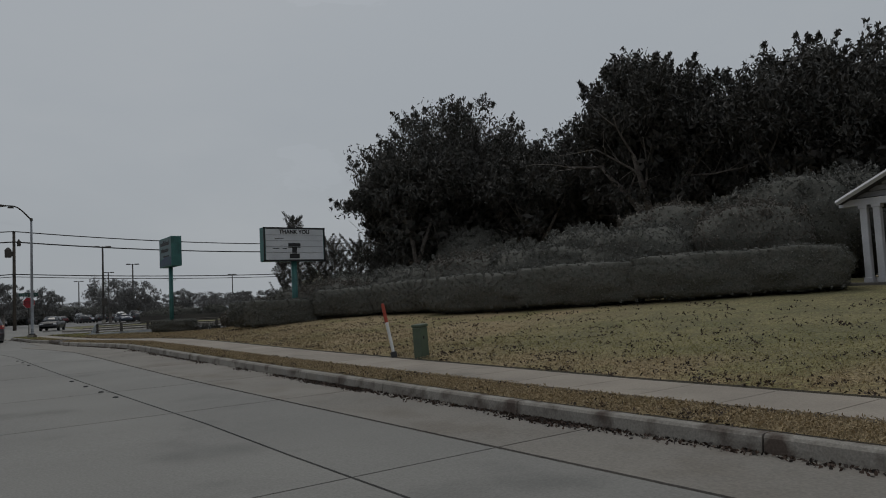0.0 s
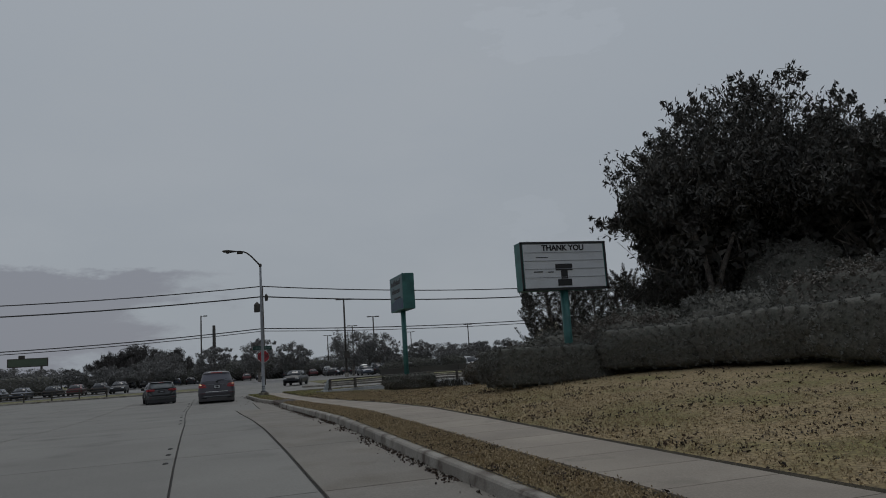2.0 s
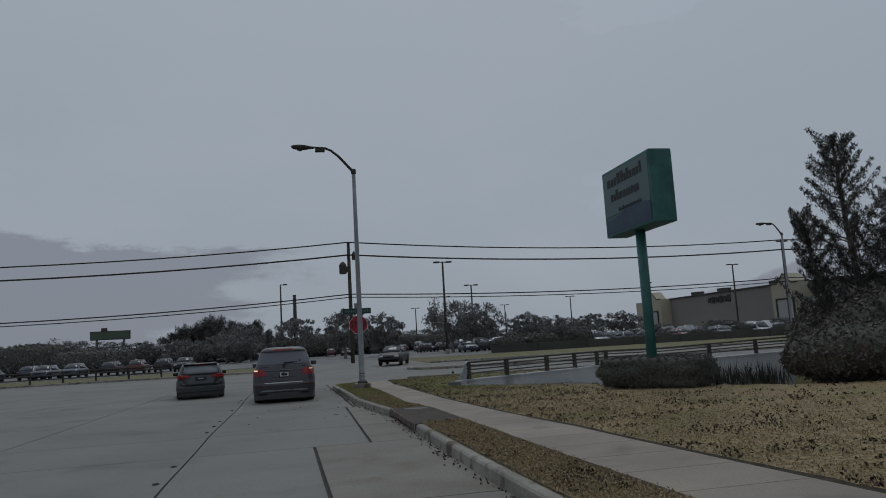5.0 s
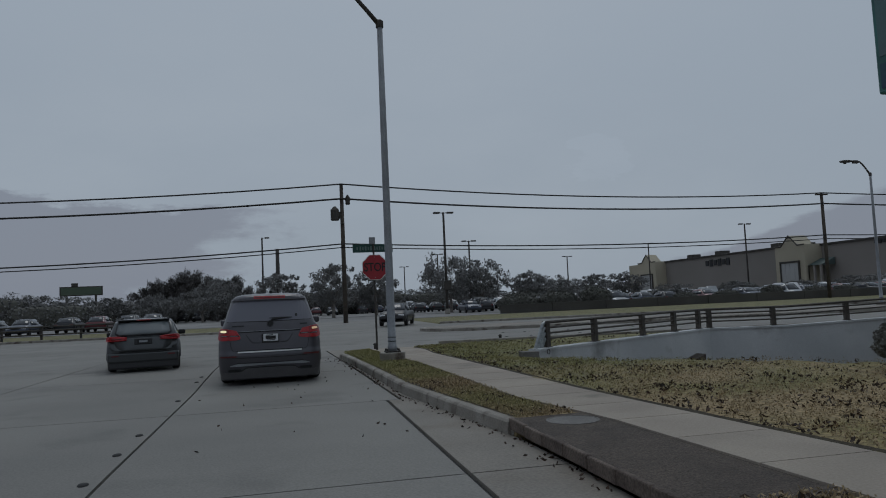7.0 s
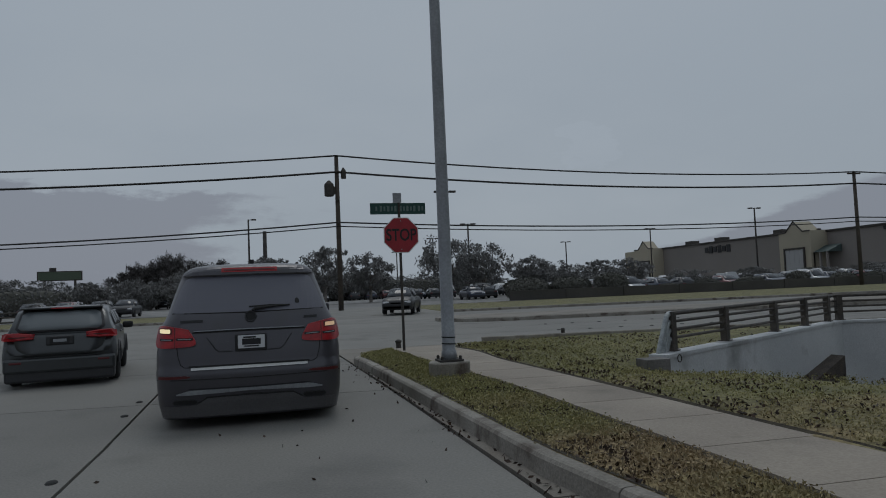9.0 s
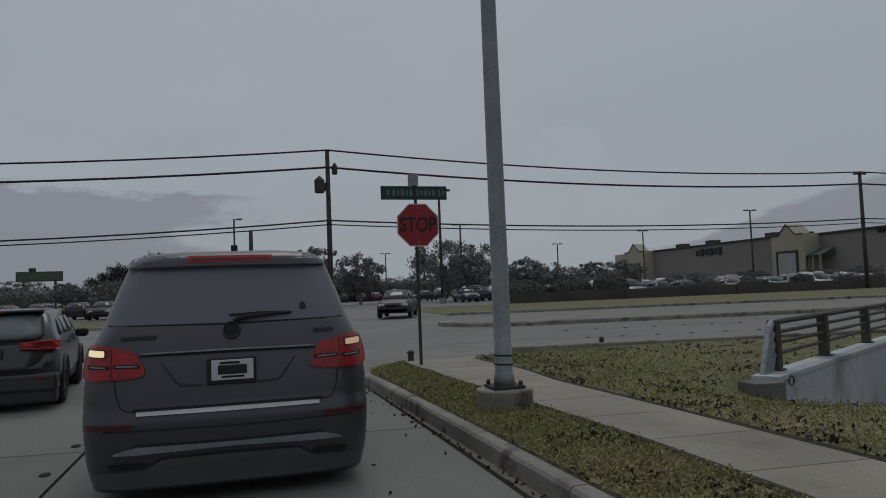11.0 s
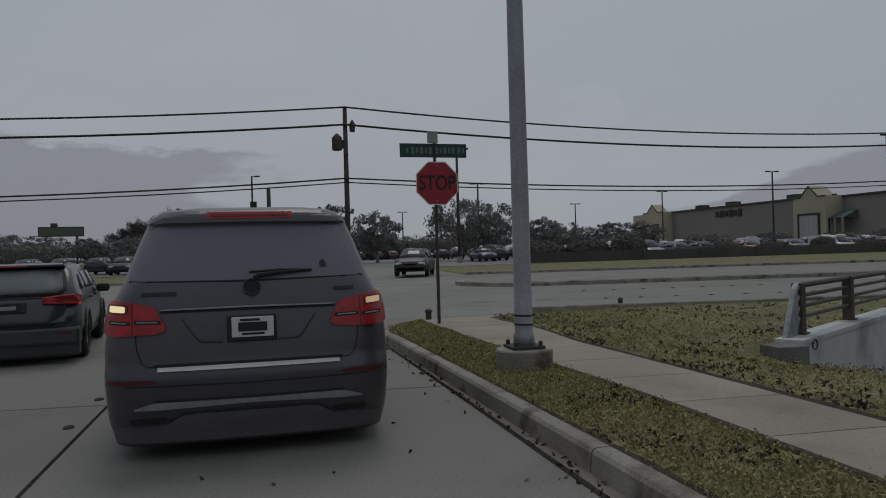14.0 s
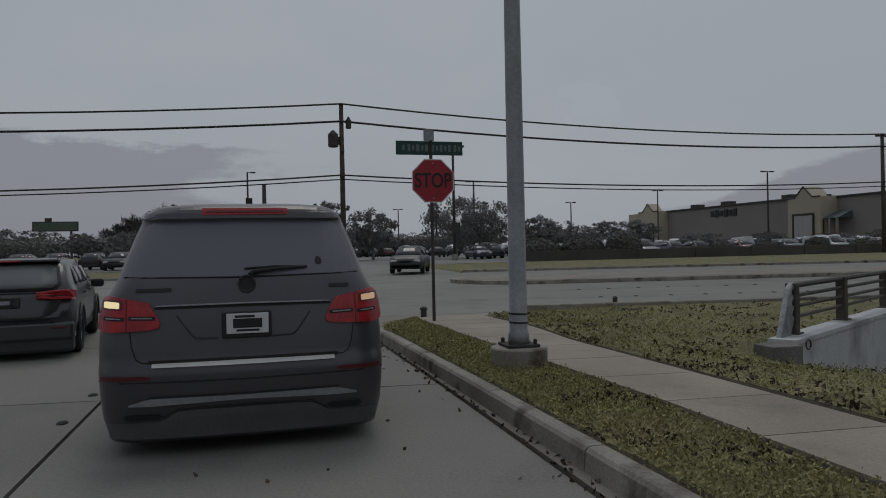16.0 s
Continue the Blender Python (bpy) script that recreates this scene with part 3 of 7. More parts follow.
part("island_paving", inner_bm, M_GUTTER, median, "brown stained paving between the kerbs")

# storm drain inlet set in the kerb
inlet = empty("storm_drain_inlet", pose(5.93, 42.3, 0.0), "kerb storm drain with aggregate top and round manhole lid", "storm drain")
bm = bmesh.new()
prism(bm, [(0.01, -1.85), (1.07, -1.85), (0.83, 1.72), (0.01, 1.72)], 0.04, 0.163)
bmesh.ops.recalc_face_normals(bm, faces=bm.faces)
part("top_slab", bm, M_AGG, inlet, "dark exposed aggregate concrete top slab")
bm = bmesh.new()
box(bm, 0.86, 0.0, -0.2, 0.1, 3.2, 0.52)
box(bm, 0.42, -1.66, -0.2, 0.8, 0.08, 0.52)
box(bm, 0.42, 1.66, -0.2, 0.8, 0.08, 0.52)
box(bm, 0.40, 0.0, -0.44, 0.8, 3.2, 0.05)
part("throat", bm, M_JOINT, inlet, "dark drain throat")
bm = bmesh.new()
lathe(bm, ((0.27, 0.155), (0.27, 0.168), (0.25, 0.171), (0.245, 0.166), (0.0001, 0.167)), 28, Matrix.Translation((0.52, 1.32, 0)))
part("manhole_lid", bm, M_COPING, inlet, "round cast manhole lid")
for k in range(7):
    bm = bmesh.new()
    box(bm, 0.0, -1.5 + 0.5 * k, 0.105 + 0.004 * math.sin(2.3 * k), 0.05, 0.496, 0.12, 0.014)
    part("front_lip", bm, M_LIP, inlet, "rust-brown worn front lip")
for yy in (-1.72, 1.72):
    bm = bmesh.new()
    box(bm, 0.09, yy, 0.05, 0.2, 0.12, 0.2, 0.015)
    part("end_block", bm, M_KERB, inlet)

# ---- sidewalk ----
sidewalk = empty("sidewalk", pose(0, 0, 0), "narrow concrete sidewalk of square slabs", "sidewalk", kind="structure")
v = 45.49 - 58 * 1.06
while v < 60.0:
    e = min(v + 1.06, 60.36)
    rows = [v + 0.007, (v + e) / 2, e - 0.007]
    vv = []
    for q in rows:
        for x in (max(lerp(WALK_IN, q), lerp(KERB, q) + 0.02), lerp(WALK_OUT, q)):
            vv.append((x, to_y(x, q), rise(q) + 0.172 - sink(q)))
    vv += [(x, y, z - 0.06) for x, y, z in vv]
    ff = [(0, 1, 3, 2), (2, 3, 5, 4), (0, 2, 8, 6), (2, 4, 10, 8), (1, 7, 9, 3), (3, 9, 11, 5), (0, 6, 7, 1), (4, 5, 11, 10)]
    pydata("slab", vv, ff, M_WALK, sidewalk)
    v = e


def soil_edge(edge, off0, off1, v0, v1, step=0.3):
    """A narrow bare line where the turf has been cut back, of uneven width."""
    vv, ff, n = [], [], 0
    v = v0
    while v < v1:
        wob = 0.5 + 0.9 * abs(noise.noise((v * 1.7, off0, 0)))
        for x in (lerp(edge, v) + off0, lerp(edge, v) + off0 + (off1 - off0) * wob):
            vv.append((x, to_y(x, v), rise(v) + 0.150 - sink(v) + 0.006 * noise.noise((v * 3, x, 1))))
        if n:
            ff.append((2 * n - 2, 2 * n - 1, 2 * n + 1, 2 * n))
        n, v = n + 1, v + step
    return pydata("soil_edge", vv, ff, M_SOIL, sidewalk, "dark bare soil along the edge")


soil_edge(WALK_IN, 0.01, -0.06, -4.0, 40.2)
soil_edge(WALK_IN, 0.01, -0.06, 44.2, 59.0)
soil_edge(KERB, 0.155, 0.215, -4.0, 40.2)
soil_edge(KERB, 0.155, 0.215, 44.2, 59.0)
for n0, n1 in ((-4.0, 59.0),):
    vv, ff = [], []
    for k, v in enumerate(np.arange(n0, n1, 0.3)):
        w = 0.04 + 0.06 * abs(noise.noise((v * 1.3, 7, 0)))
        for o in (-0.01, w):
            x = lerp(WALK_OUT, v) + o
            vv.append((x, to_y(x, v), max(land(x, v), rise(v) + 0.15 - sink(v)) + 0.010))
        if k:
            ff.append((2 * k - 2, 2 * k - 1, 2 * k + 1, 2 * k))
    pydata("soil_edge", vv, ff, M_SOIL, sidewalk, "dark bare soil along the edge")


# ---- raised lane buttons ----
def button_at(x, y, z, parent, r=0.045):
    bm = bmesh.new()
    lathe(bm, ((r, -0.002), (r, 0.004), (r * 0.8, 0.013), (r * 0.35, 0.018)), 12, Matrix.Translation((x, y, z)) @ Matrix.Diagonal((1.0, 1.5, 1, 1)))
    return part("button", bm, M_BLACK, parent)


lane_marks = empty("lane_markers", pose(0, 0, 0), "dark raised pavement buttons along the lane line", "lane marker", kind="structure")
for q in (11.15, 12.15, 13.35, 14.65, 20.4, 21.6, 22.6, 31.3, 33.9, 37.05, 38.6, 43.4, 44.7, 45.9, 49.2, 52.4, 53.6):
    button_at(lane_x(q) - 0.13, q, rise(q) + 0.001, lane_marks)
cross_marks = empty("cross_lane_markers", pose(0, 0, 0), "rows of raised buttons on the cross road", "lane marker", kind="structure")
for n in range(7):
    for q, x0 in ((63.95, 12.0), (67.45, 12.9)):
        x = x0 + n * 0.95
        button_at(x, to_y(x, q), 0.001, cross_marks, 0.06)


# ---- drainage channel and its railing ----
def wall_run(name, pts, z0, z1, thick, mat, parent, side=1):
    """A wall of the given thickness along a polyline, mitred at the corners."""
    P = [Vector(p) for p in pts]
    offs = []
    for k in range(len(P)):
        d0 = (P[k] - P[max(k - 1, 0)]) if k else (P[1] - P[0])
        d1 = (P[min(k + 1, len(P) - 1)] - P[k]) if k < len(P) - 1 else d0
        d0, d1 = d0.normalized(), d1.normalized()
        n = (Vector((-d0.y, d0.x)) + Vector((-d1.y, d1.x)))
        n = n / max(0.3, n.length_squared / 2)
        offs.append(P[k] + n * thick * side)
    vv, ff = [], []
    low = z0 if isinstance(z0, tuple) else (z0,) * len(P)
    high = z1 if isinstance(z1, tuple) else (z1,) * len(P)
    for p, q, za, zb in zip(P, offs, low, high):
        vv += [(p.x, p.y, za), (p.x, p.y, zb), (q.x, q.y, zb), (q.x, q.y, za)]
    for k in range(len(P) - 1):
        i = 4 * k
        for j in range(4):
            ff.append((i + j, i + (j + 1) % 4, i + 4 + (j + 1) % 4, i + 4 + j))
    ff += [(0, 3, 2, 1), (4 * len(P) - 4, 4 * len(P) - 3, 4 * len(P) - 2, 4 * len(P) - 1)]
    me_bm = bmesh.new()
    vb = [me_bm.verts.new(c) for c in vv]
    for f in ff:
        me_bm.faces.new([vb[n] for n in f])
    bmesh.ops.recalc_face_normals(me_bm, faces=me_bm.faces)
    return part(name, me_bm, mat, parent)


channel = empty("drainage_channel", pose(0, 0, 0), "pale stained concrete headwall of a drainage channel", "headwall", kind="structure")
HEAD = ((9.66, 53.34), (17.5, 58.36), (20.3, 57.98), (23.0, 57.55), (27.0, 57.0), (36.0, 55.8))
TOP = (0.18, 0.16, 0.13, 0.21, 0.32, 0.5)
wall_run("headwall", HEAD, -2.5, tuple(z - 0.06 for z in TOP), 0.3, M_CHANNEL, channel, 1)
wall_run("backfill", [(9.85, 53.85), (15.4, 57.4)], -2.5, 0.06, 0.45, M_LAWN, channel, 1)
wall_run("headwall_cap", [(x - 0.01, y - 0.03) for x, y in HEAD], tuple(z - 0.057 for z in TOP), TOP, 0.34, M_CHANNEL, channel, 1)
BANK = ((9.3, 53.25), (9.65, 52.1), (9.9, 51.2), (10.15, 49.85), (11.6, 48.05), (12.62, 46.1), (14.0, 43.1), (15.6, 40.6), (17.6, 38.7))
wall_run("bank_wall", BANK, -2.5, (-0.06, -0.04, -0.02, 0.0, 0.03, 0.06, 0.06, 0.06, 0.06), 0.16, M_COPING, channel, 1)
bm = bmesh.new()
box(bm, 9.36, 53.28, 0.0, 0.4, 0.36, 0.30, 0.012, None)
part("end_block", bm, M_COPING, channel)
# floor of the channel and a sloped apron against the corner of the headwall
pydata("channel_floor", [(9.4, 53.2, -2.38), (10.1, 49.9, -2.38), (12.6, 46, -2.38), (14.2, 42, -2.38), (17.7, 38.9, -2.38), (27, 57.0, -2.38), (17.4, 58.4, -2.38)], [tuple(range(7))], M_COPING, channel)
bm = bmesh.new()
a0, a1 = Vector((13.3, 55.67)), Vector((16.6, 57.78))
dirn = (a1 - a0).normalized()
nrm = Vector((dirn.y, -dirn.x))
lo = [(a0 + nrm * 0.004), (a1 + nrm * 0.004), (a1 + nrm * 0.3), (a0 + nrm * 0.3)]
hi_z = (-1.15, -0.58, -0.60, -1.17)
vb = [bm.verts.new((p.x, p.y, -2.4)) for p in lo] + [bm.verts.new((p.x, p.y, z)) for p, z in zip(lo, hi_z)]
for f in ((3, 2, 1, 0), (4, 5, 6, 7), (0, 1, 5, 4), (1, 2, 6, 5), (2, 3, 7, 6), (3, 0, 4, 7)):
    bm.faces.new([vb[n] for n in f])
bmesh.ops.recalc_face_normals(bm, faces=bm.faces)
part("apron", bm, M_AGG, channel, "brown sloping apron")

railing = empty("guard_railing", pose(0, 0, 0), "weathered steel guard railing on the headwall", "railing")
RAILLINE = [Vector((10.06, 53.87, 0.18)), Vector((17.45, 58.6, 0.16)), Vector((20.3, 58.2, 0.13)), Vector((23.0, 57.78, 0.21)), Vector((27.0, 57.2, 0.32)), Vector((35.5, 56.05, 0.49))]


def rail_at(s):
    for a, c in zip(RAILLINE, RAILLINE[1:]):
        d = (c - a).length
        if s <= d:
            return a + (c - a) * (s / d), (c - a).normalized()
        s -= d
    return RAILLINE[-1], (RAILLINE[-1] - RAILLINE[-2]).normalized()


post_s = [0.0, 2.15, 4.7, 6.65, 8.35, 8.95, 11.2, 13.8, 16.0, 18.2, 20.4, 22.6, 24.8]
for s in post_s:
    p, d = rail_at(s)
    bm = bmesh.new()
    m = Matrix.Translation(p) @ Matrix.Rotation(math.atan2(d.y, d.x), 4, "Z")
    box(bm, 0, 0, 0.325, 0.16, 0.13, 0.65, 0.012, m)
    box(bm, 0, 0, 0.01, 0.2, 0.2, 0.02, 0.004, m)
    part("post", bm, M_RUSTRAIL, railing)
for z in (0.62, 0.485, 0.35, 0.215):
    bm = bmesh.new()
    tube(bm, [(p.x, p.y - 0.012, p.z + z) for p in RAILLINE], 0.026 if z < 0.6 else 0.038, 8)
    part("rail", bm, M_RUSTRAIL, railing)
# rails that bend down to the ground at the end
for k, z in enumerate((0.62, 0.485, 0.35, 0.215)):
    bm = bmesh.new()
    d = (RAILLINE[1] - RAILLINE[0]).normalized()
    reach, crown = 0.50 - 0.085 * k, 0.10 - 0.012 * k
    pts = []
    for j in range(6):
        a = math.radians(66) * j / 5
        pts.append((-crown * math.sin(a) - 0.012 * j, z - crown * (1 - math.cos(a))))
    for j in (0.35, 0.7, 1.0):
        pts.append((pts[5][0] + (-reach - pts[5][0]) * j, pts[5][1] * (1 - j) - 0.03 * j))
    pts = [(*(RAILLINE[0].xy + d.xy * o), 0.18 + h) for o, h in pts]
    tube(bm, pts, 0.045, 10)
    part("bent_rail_end", bm, M_RAILPALE, railing, "pale galvanised bent rail end")
bm = bmesh.new()
tube(bm, [(9.93 + 0.035 * math.cos(a), 53.45, 0.10 + 0.06 * math.sin(a)) for a in (2 * math.pi * k / 12 for k in range(13))], 0.01, 6)
part("tie_ring", bm, M_RUSTRAIL, railing)


# ---- street lamps ----
def street_lamp(x, y, z, label, arm=(-1.52, -0.28), plinth=True, top=7.85):
    lamp = empty("street_lamp", pose(x, y, z), label, "street lamp", "street lamps")
    if plinth:
        bm = bmesh.new()
        lathe(bm, ((0.285, -0.3), (0.288, 0.10), (0.29, 0.12), (0.292, 0.2), (0.28, 0.216), (0.001, 0.22)), 32)
        part("plinth", bm, M_KERB, lamp, "round stained concrete plinth")
        bm = bmesh.new()
        box(bm, 0, 0, 0.235, 0.34, 0.34, 0.03, 0.006)
        for sx in (-1, 1):
            for sy in (-1, 1):
                lathe(bm, ((0.022, 0.25), (0.022, 0.29), (0.012, 0.30)), 6, Matrix.Translation((0.13 * sx, 0.13 * sy, 0)))
        part("base_flange", bm, M_DARKPOLE, lamp, "dark bolted flange")
    bm = bmesh.new()
    tube(bm, [(0, 0, 0.24), (0, 0, 0.36), (0, 0, 0.37), (0, 0, 3.0), (0, 0, 5.5), (0, 0, top)], [0.11, 0.105, 0.093, 0.085, 0.075, 0.064], 20)
    part("pole", bm, M_STEEL, lamp, smooth=True)
    for z0 in (0.455, 0.545):
        bm = bmesh.new()
        lathe(bm, ((0.092, z0), (0.099, z0 + 0.003), (0.099, z0 + 0.014), (0.092, z0 + 0.017)), 20, Matrix.Rotation(0.05, 4, "Y") @ Matrix.Translation((-0.05 * z0, 0, 0)))
        part("strap", bm, M_BLACK, lamp, "black strap")
    bm = bmesh.new()
    lathe(bm, ((0.085, top - 0.12), (0.09, top - 0.1), (0.09, top + 0.03), (0.06, top + 0.06)), 16)
    part("pole_cap", bm, M_DARKPOLE, lamp)
    ax, ay = arm
    bm = bmesh.new()
    pts = [(0, 0, top - 0.06)]
    for t in (0.18, 0.36, 0.52, 0.66, 0.78, 1.0):
        h = 0.86 * math.sin(min(1.0, t / 0.72) * math.pi / 2) ** 1.1
        pts.append((ax * t, ay * t, top - 0.06 + h))
    tube(bm, pts, [0.055, 0.05, 0.047, 0.044, 0.04, 0.037, 0.034], 10)
    part("arm", bm, M_DARKPOLE, lamp, smooth=True)
    tip = Vector(pts[-1])
    d = Vector((ax, ay, 0)).normalized()
    m = Matrix.Translation(tip) @ Matrix.Rotation(math.atan2(d.y, d.x), 4, "Z")
    bm = bmesh.new()
    rings = ((-0.12, 0.05, 0.04), (0.05, 0.085, 0.06), (0.2, 0.14, 0.085), (0.42, 0.16, 0.09), (0.6, 0.12, 0.07), (0.68, 0.05, 0.035))
    rr = [[bm.verts.new((s, w * math.cos(a), h * math.sin(a) * (1.25 if math.sin(a) < 0 else 0.8))) for a in (2 * math.pi * k / 12 for k in range(12))] for s, w, h in rings]
    for r0, r1 in zip(rr, rr[1:]):
        for k in range(12):
            bm.faces.new((r0[k], r0[(k + 1) % 12], r1[(k + 1) % 12], r1[k]))
    bm.faces.new(rr[0]), bm.faces.new(list(reversed(rr[-1])))
    bmesh.ops.recalc_face_normals(bm, faces=bm.faces)
    bmesh.ops.transform(bm, matrix=m, verts=bm.verts)
    head = part("lamp_head", bm, M_DARKPOLE, lamp, "dark cobra lamp head", True)
    bm = bmesh.new()
    lathe(bm, ((0.02, -0.16), (0.09, -0.13), (0.115, -0.08), (0.115, -0.06)), 16, m @ Matrix.Translation((0.38, 0, 0)))
    part("lens", bm, M_GLASS, head)
    q = Vector(pts[-2])
    bm = bmesh.new()
    box(bm, q.x, q.y, q.z - 0.10, 0.34, 0.16, 0.11, 0.015)
    box(bm, q.x, q.y, q.z - 0.03, 0.05, 0.05, 0.06)
    part("control_box", bm, M_DARKPOLE, lamp)
    return lamp


street_lamp(6.02, 52.95, 0.13, "tall grey steel street lamp on a round concrete plinth")
street_lamp(37.6, 72.2, 0.0, "tall grey steel street lamp far along the cross road", (-1.0, 0.25))

# ---- stop sign ----
stop = empty("stop_sign", pose(6.36, 58.32, 0.12, 0, 0, 3), "red octagonal stop sign under a green street name sign", "stop sign")
bm = bmesh.new()
tube(bm, [(0, 0.03, -0.2), (0, 0.03, 3.2)], 0.03, 10)
part("post", bm, M_DARKPOLE, stop)
R = 0.381 / math.cos(math.pi / 8)
octa = lambda r: [(r * math.cos(math.pi / 8 + math.pi / 4 * k), r * math.sin(math.pi / 8 + math.pi / 4 * k)) for k in range(8)]
upright = Matrix.Translation((0.02, -0.012, 2.44)) @ Matrix.Rotation(math.pi / 2, 4, "X")
bm = bmesh.new()
prism(bm, octa(R), -0.004, 0.0, upright)
face = part("border", bm, M_WHITE, stop, "pale reflective border")
bm = bmesh.new()
prism(bm, octa(R - 0.018), 0.0005, 0.003, upright)
plate = part("octagon", bm, M_STOP, stop, "faded red octagon plate")
lettering("letters", "STOP", 0.36, Matrix.Translation((0.02, -0.018, 2.435)) @ Matrix.Rotation(math.pi / 2, 4, "X") @ Matrix.Diagonal((0.78, 1, 1, 1)), M_LETTER, stop, 0.002, 0.006)
bm = bmesh.new()
for dz in (-0.31, 0.31):
    bm = bmesh.new()
    lathe(bm, ((0.014, 0), (0.012, 0.008)), 8, Matrix.Translation((0.02, -0.015, 2.44 + dz)) @ Matrix.Rotation(math.pi / 2, 4, "X"))
    part("bolt", bm, M_STEEL, stop)
bm = bmesh.new()
box(bm, -0.02, 0.03, 3.02, 1.22, 0.012, 0.245, 0.004)
name_sign = part("street_name_sign", bm, M_SIGNGREEN, stop, "dark green street name sign")
rng = random.Random(5)
x = -0.52
bm = bmesh.new()
for w in (0.05, 0.0, 0.06, 0.05, 0.07, 0.05, 0.06, 0.0, 0.07, 0.05, 0.06, 0.05, 0.06, 0.0, 0.06, 0.05):
    if w:
        box(bm, x + w / 2, 0.021, 3.02, w * 0.8, 0.003, 0.12 if w > 0.055 else 0.09)
    x += w + 0.022
part("lettering_bar", bm, M_SIGNTEXT, name_sign)
bm = bmesh.new()
box(bm, -0.04, -0.0, 3.25, 0.185, 0.04, 0.21, 0.008)
part("sign_bracket", bm, M_STEEL, stop, "pale metal bracket")

# small hydrant-like stub behind the stop post
stub = empty("ground_stub", pose(6.52, 60.0, 0.015), "small dark metal stub beside the walk ramp", "utility stub")
bm = bmesh.new()
lathe(bm, ((0.06, -0.05), (0.06, 0.13), (0.08, 0.14), (0.08, 0.17), (0.04, 0.2)), 12)
part("stub_body", bm, M_DARKPOLE, stub)
valve = empty("cross_road_stub", pose(10.75, 60.12, 0.06), "short dark post beside the cross road", "utility stub")
bm = bmesh.new()
lathe(bm, ((0.05, -0.05), (0.05, 0.15), (0.065, 0.16), (0.035, 0.2)), 12)
part("stub_body", bm, M_DARKPOLE, valve)

# ---- marquee sign on a green post ----
marquee = empty("marquee_sign", pose(13.4, 27.85, ground_z(13.4, 27.85)), "white marquee letter board in a teal case on a post", "sign")
gz = ground_z(13.4, 27.85)
bm = bmesh.new()
tube(bm, [(0, 0.0, -0.3), (0, 0, 3.35 - gz)], 0.125, 16)
part("post", bm, M_TEAL, marquee, "teal steel post", True)
W, D, Z0, Z1 = 2.82, 0.46, 3.33 - gz, 4.78 - gz
bm = bmesh.new()
box(bm, -0.02, 0.0, (Z0 + Z1) / 2, W, D, Z1 - Z0, 0.02)
case = part("case", bm, M_TEAL, marquee, "teal metal sign case")
bm = bmesh.new()
box(bm, -0.02, -D / 2 - 0.004, (Z0 + Z1) / 2, W - 0.16, 0.012, Z1 - Z0 - 0.14, 0.003)
panel = part("letter_board", bm, M_SIGNFACE, marquee, "white translucent letter board")
bm = bmesh.new()
for sx, sz, cx, cz in ((W + 0.02, 0.07, -0.02, Z1 - 0.03), (W + 0.02, 0.07, -0.02, Z0 + 0.03), (0.06, Z1 - Z0, -0.02 - W / 2 + 0.02, (Z0 + Z1) / 2), (0.06, Z1 - Z0, -0.02 + W / 2 - 0.02, (Z0 + Z1) / 2)):
    box(bm, cx, -D / 2 - 0.006, cz, sx, 0.03, sz, 0.004)
part("case_trim", bm, M_LETTER, marquee, "dark edge trim")
front = -D / 2 - 0.014
for k in range(4):
    bm = bmesh.new()
    z = Z1 - 0.32 - 0.25 * k
    box(bm, -0.02, front - 0.002, z, W - 0.2, 0.012, 0.014)
    part("letter_rail", bm, M_STEEL, panel)
lettering("heading", "THANK YOU", 0.235, Matrix.Translation((-0.04, front - 0.004, Z1 - 0.19)) @ Matrix.Rotation(math.pi / 2, 4, "X") @ Matrix.Diagonal((1.02, 1, 1, 1)), M_LETTER, panel, 0.003, 0.009)
for cx, cz, sx, sz in ((-0.06, Z0 + 0.68, 0.56, 0.2), (-0.06, Z0 + 0.46, 0.22, 0.26), (-0.06, Z0 + 0.22, 0.46, 0.2), (-0.9, Z0 + 0.55, 0.3, 0.03), (-0.5, Z0 + 0.54, 0.2, 0.03), (-0.75, Z0 + 0.98, 0.4, 0.025)):
    bm = bmesh.new()
    box(bm, cx, front - 0.003, cz, sx, 0.006, sz)
    part("lettering_bar", bm, M_LETTER, panel)

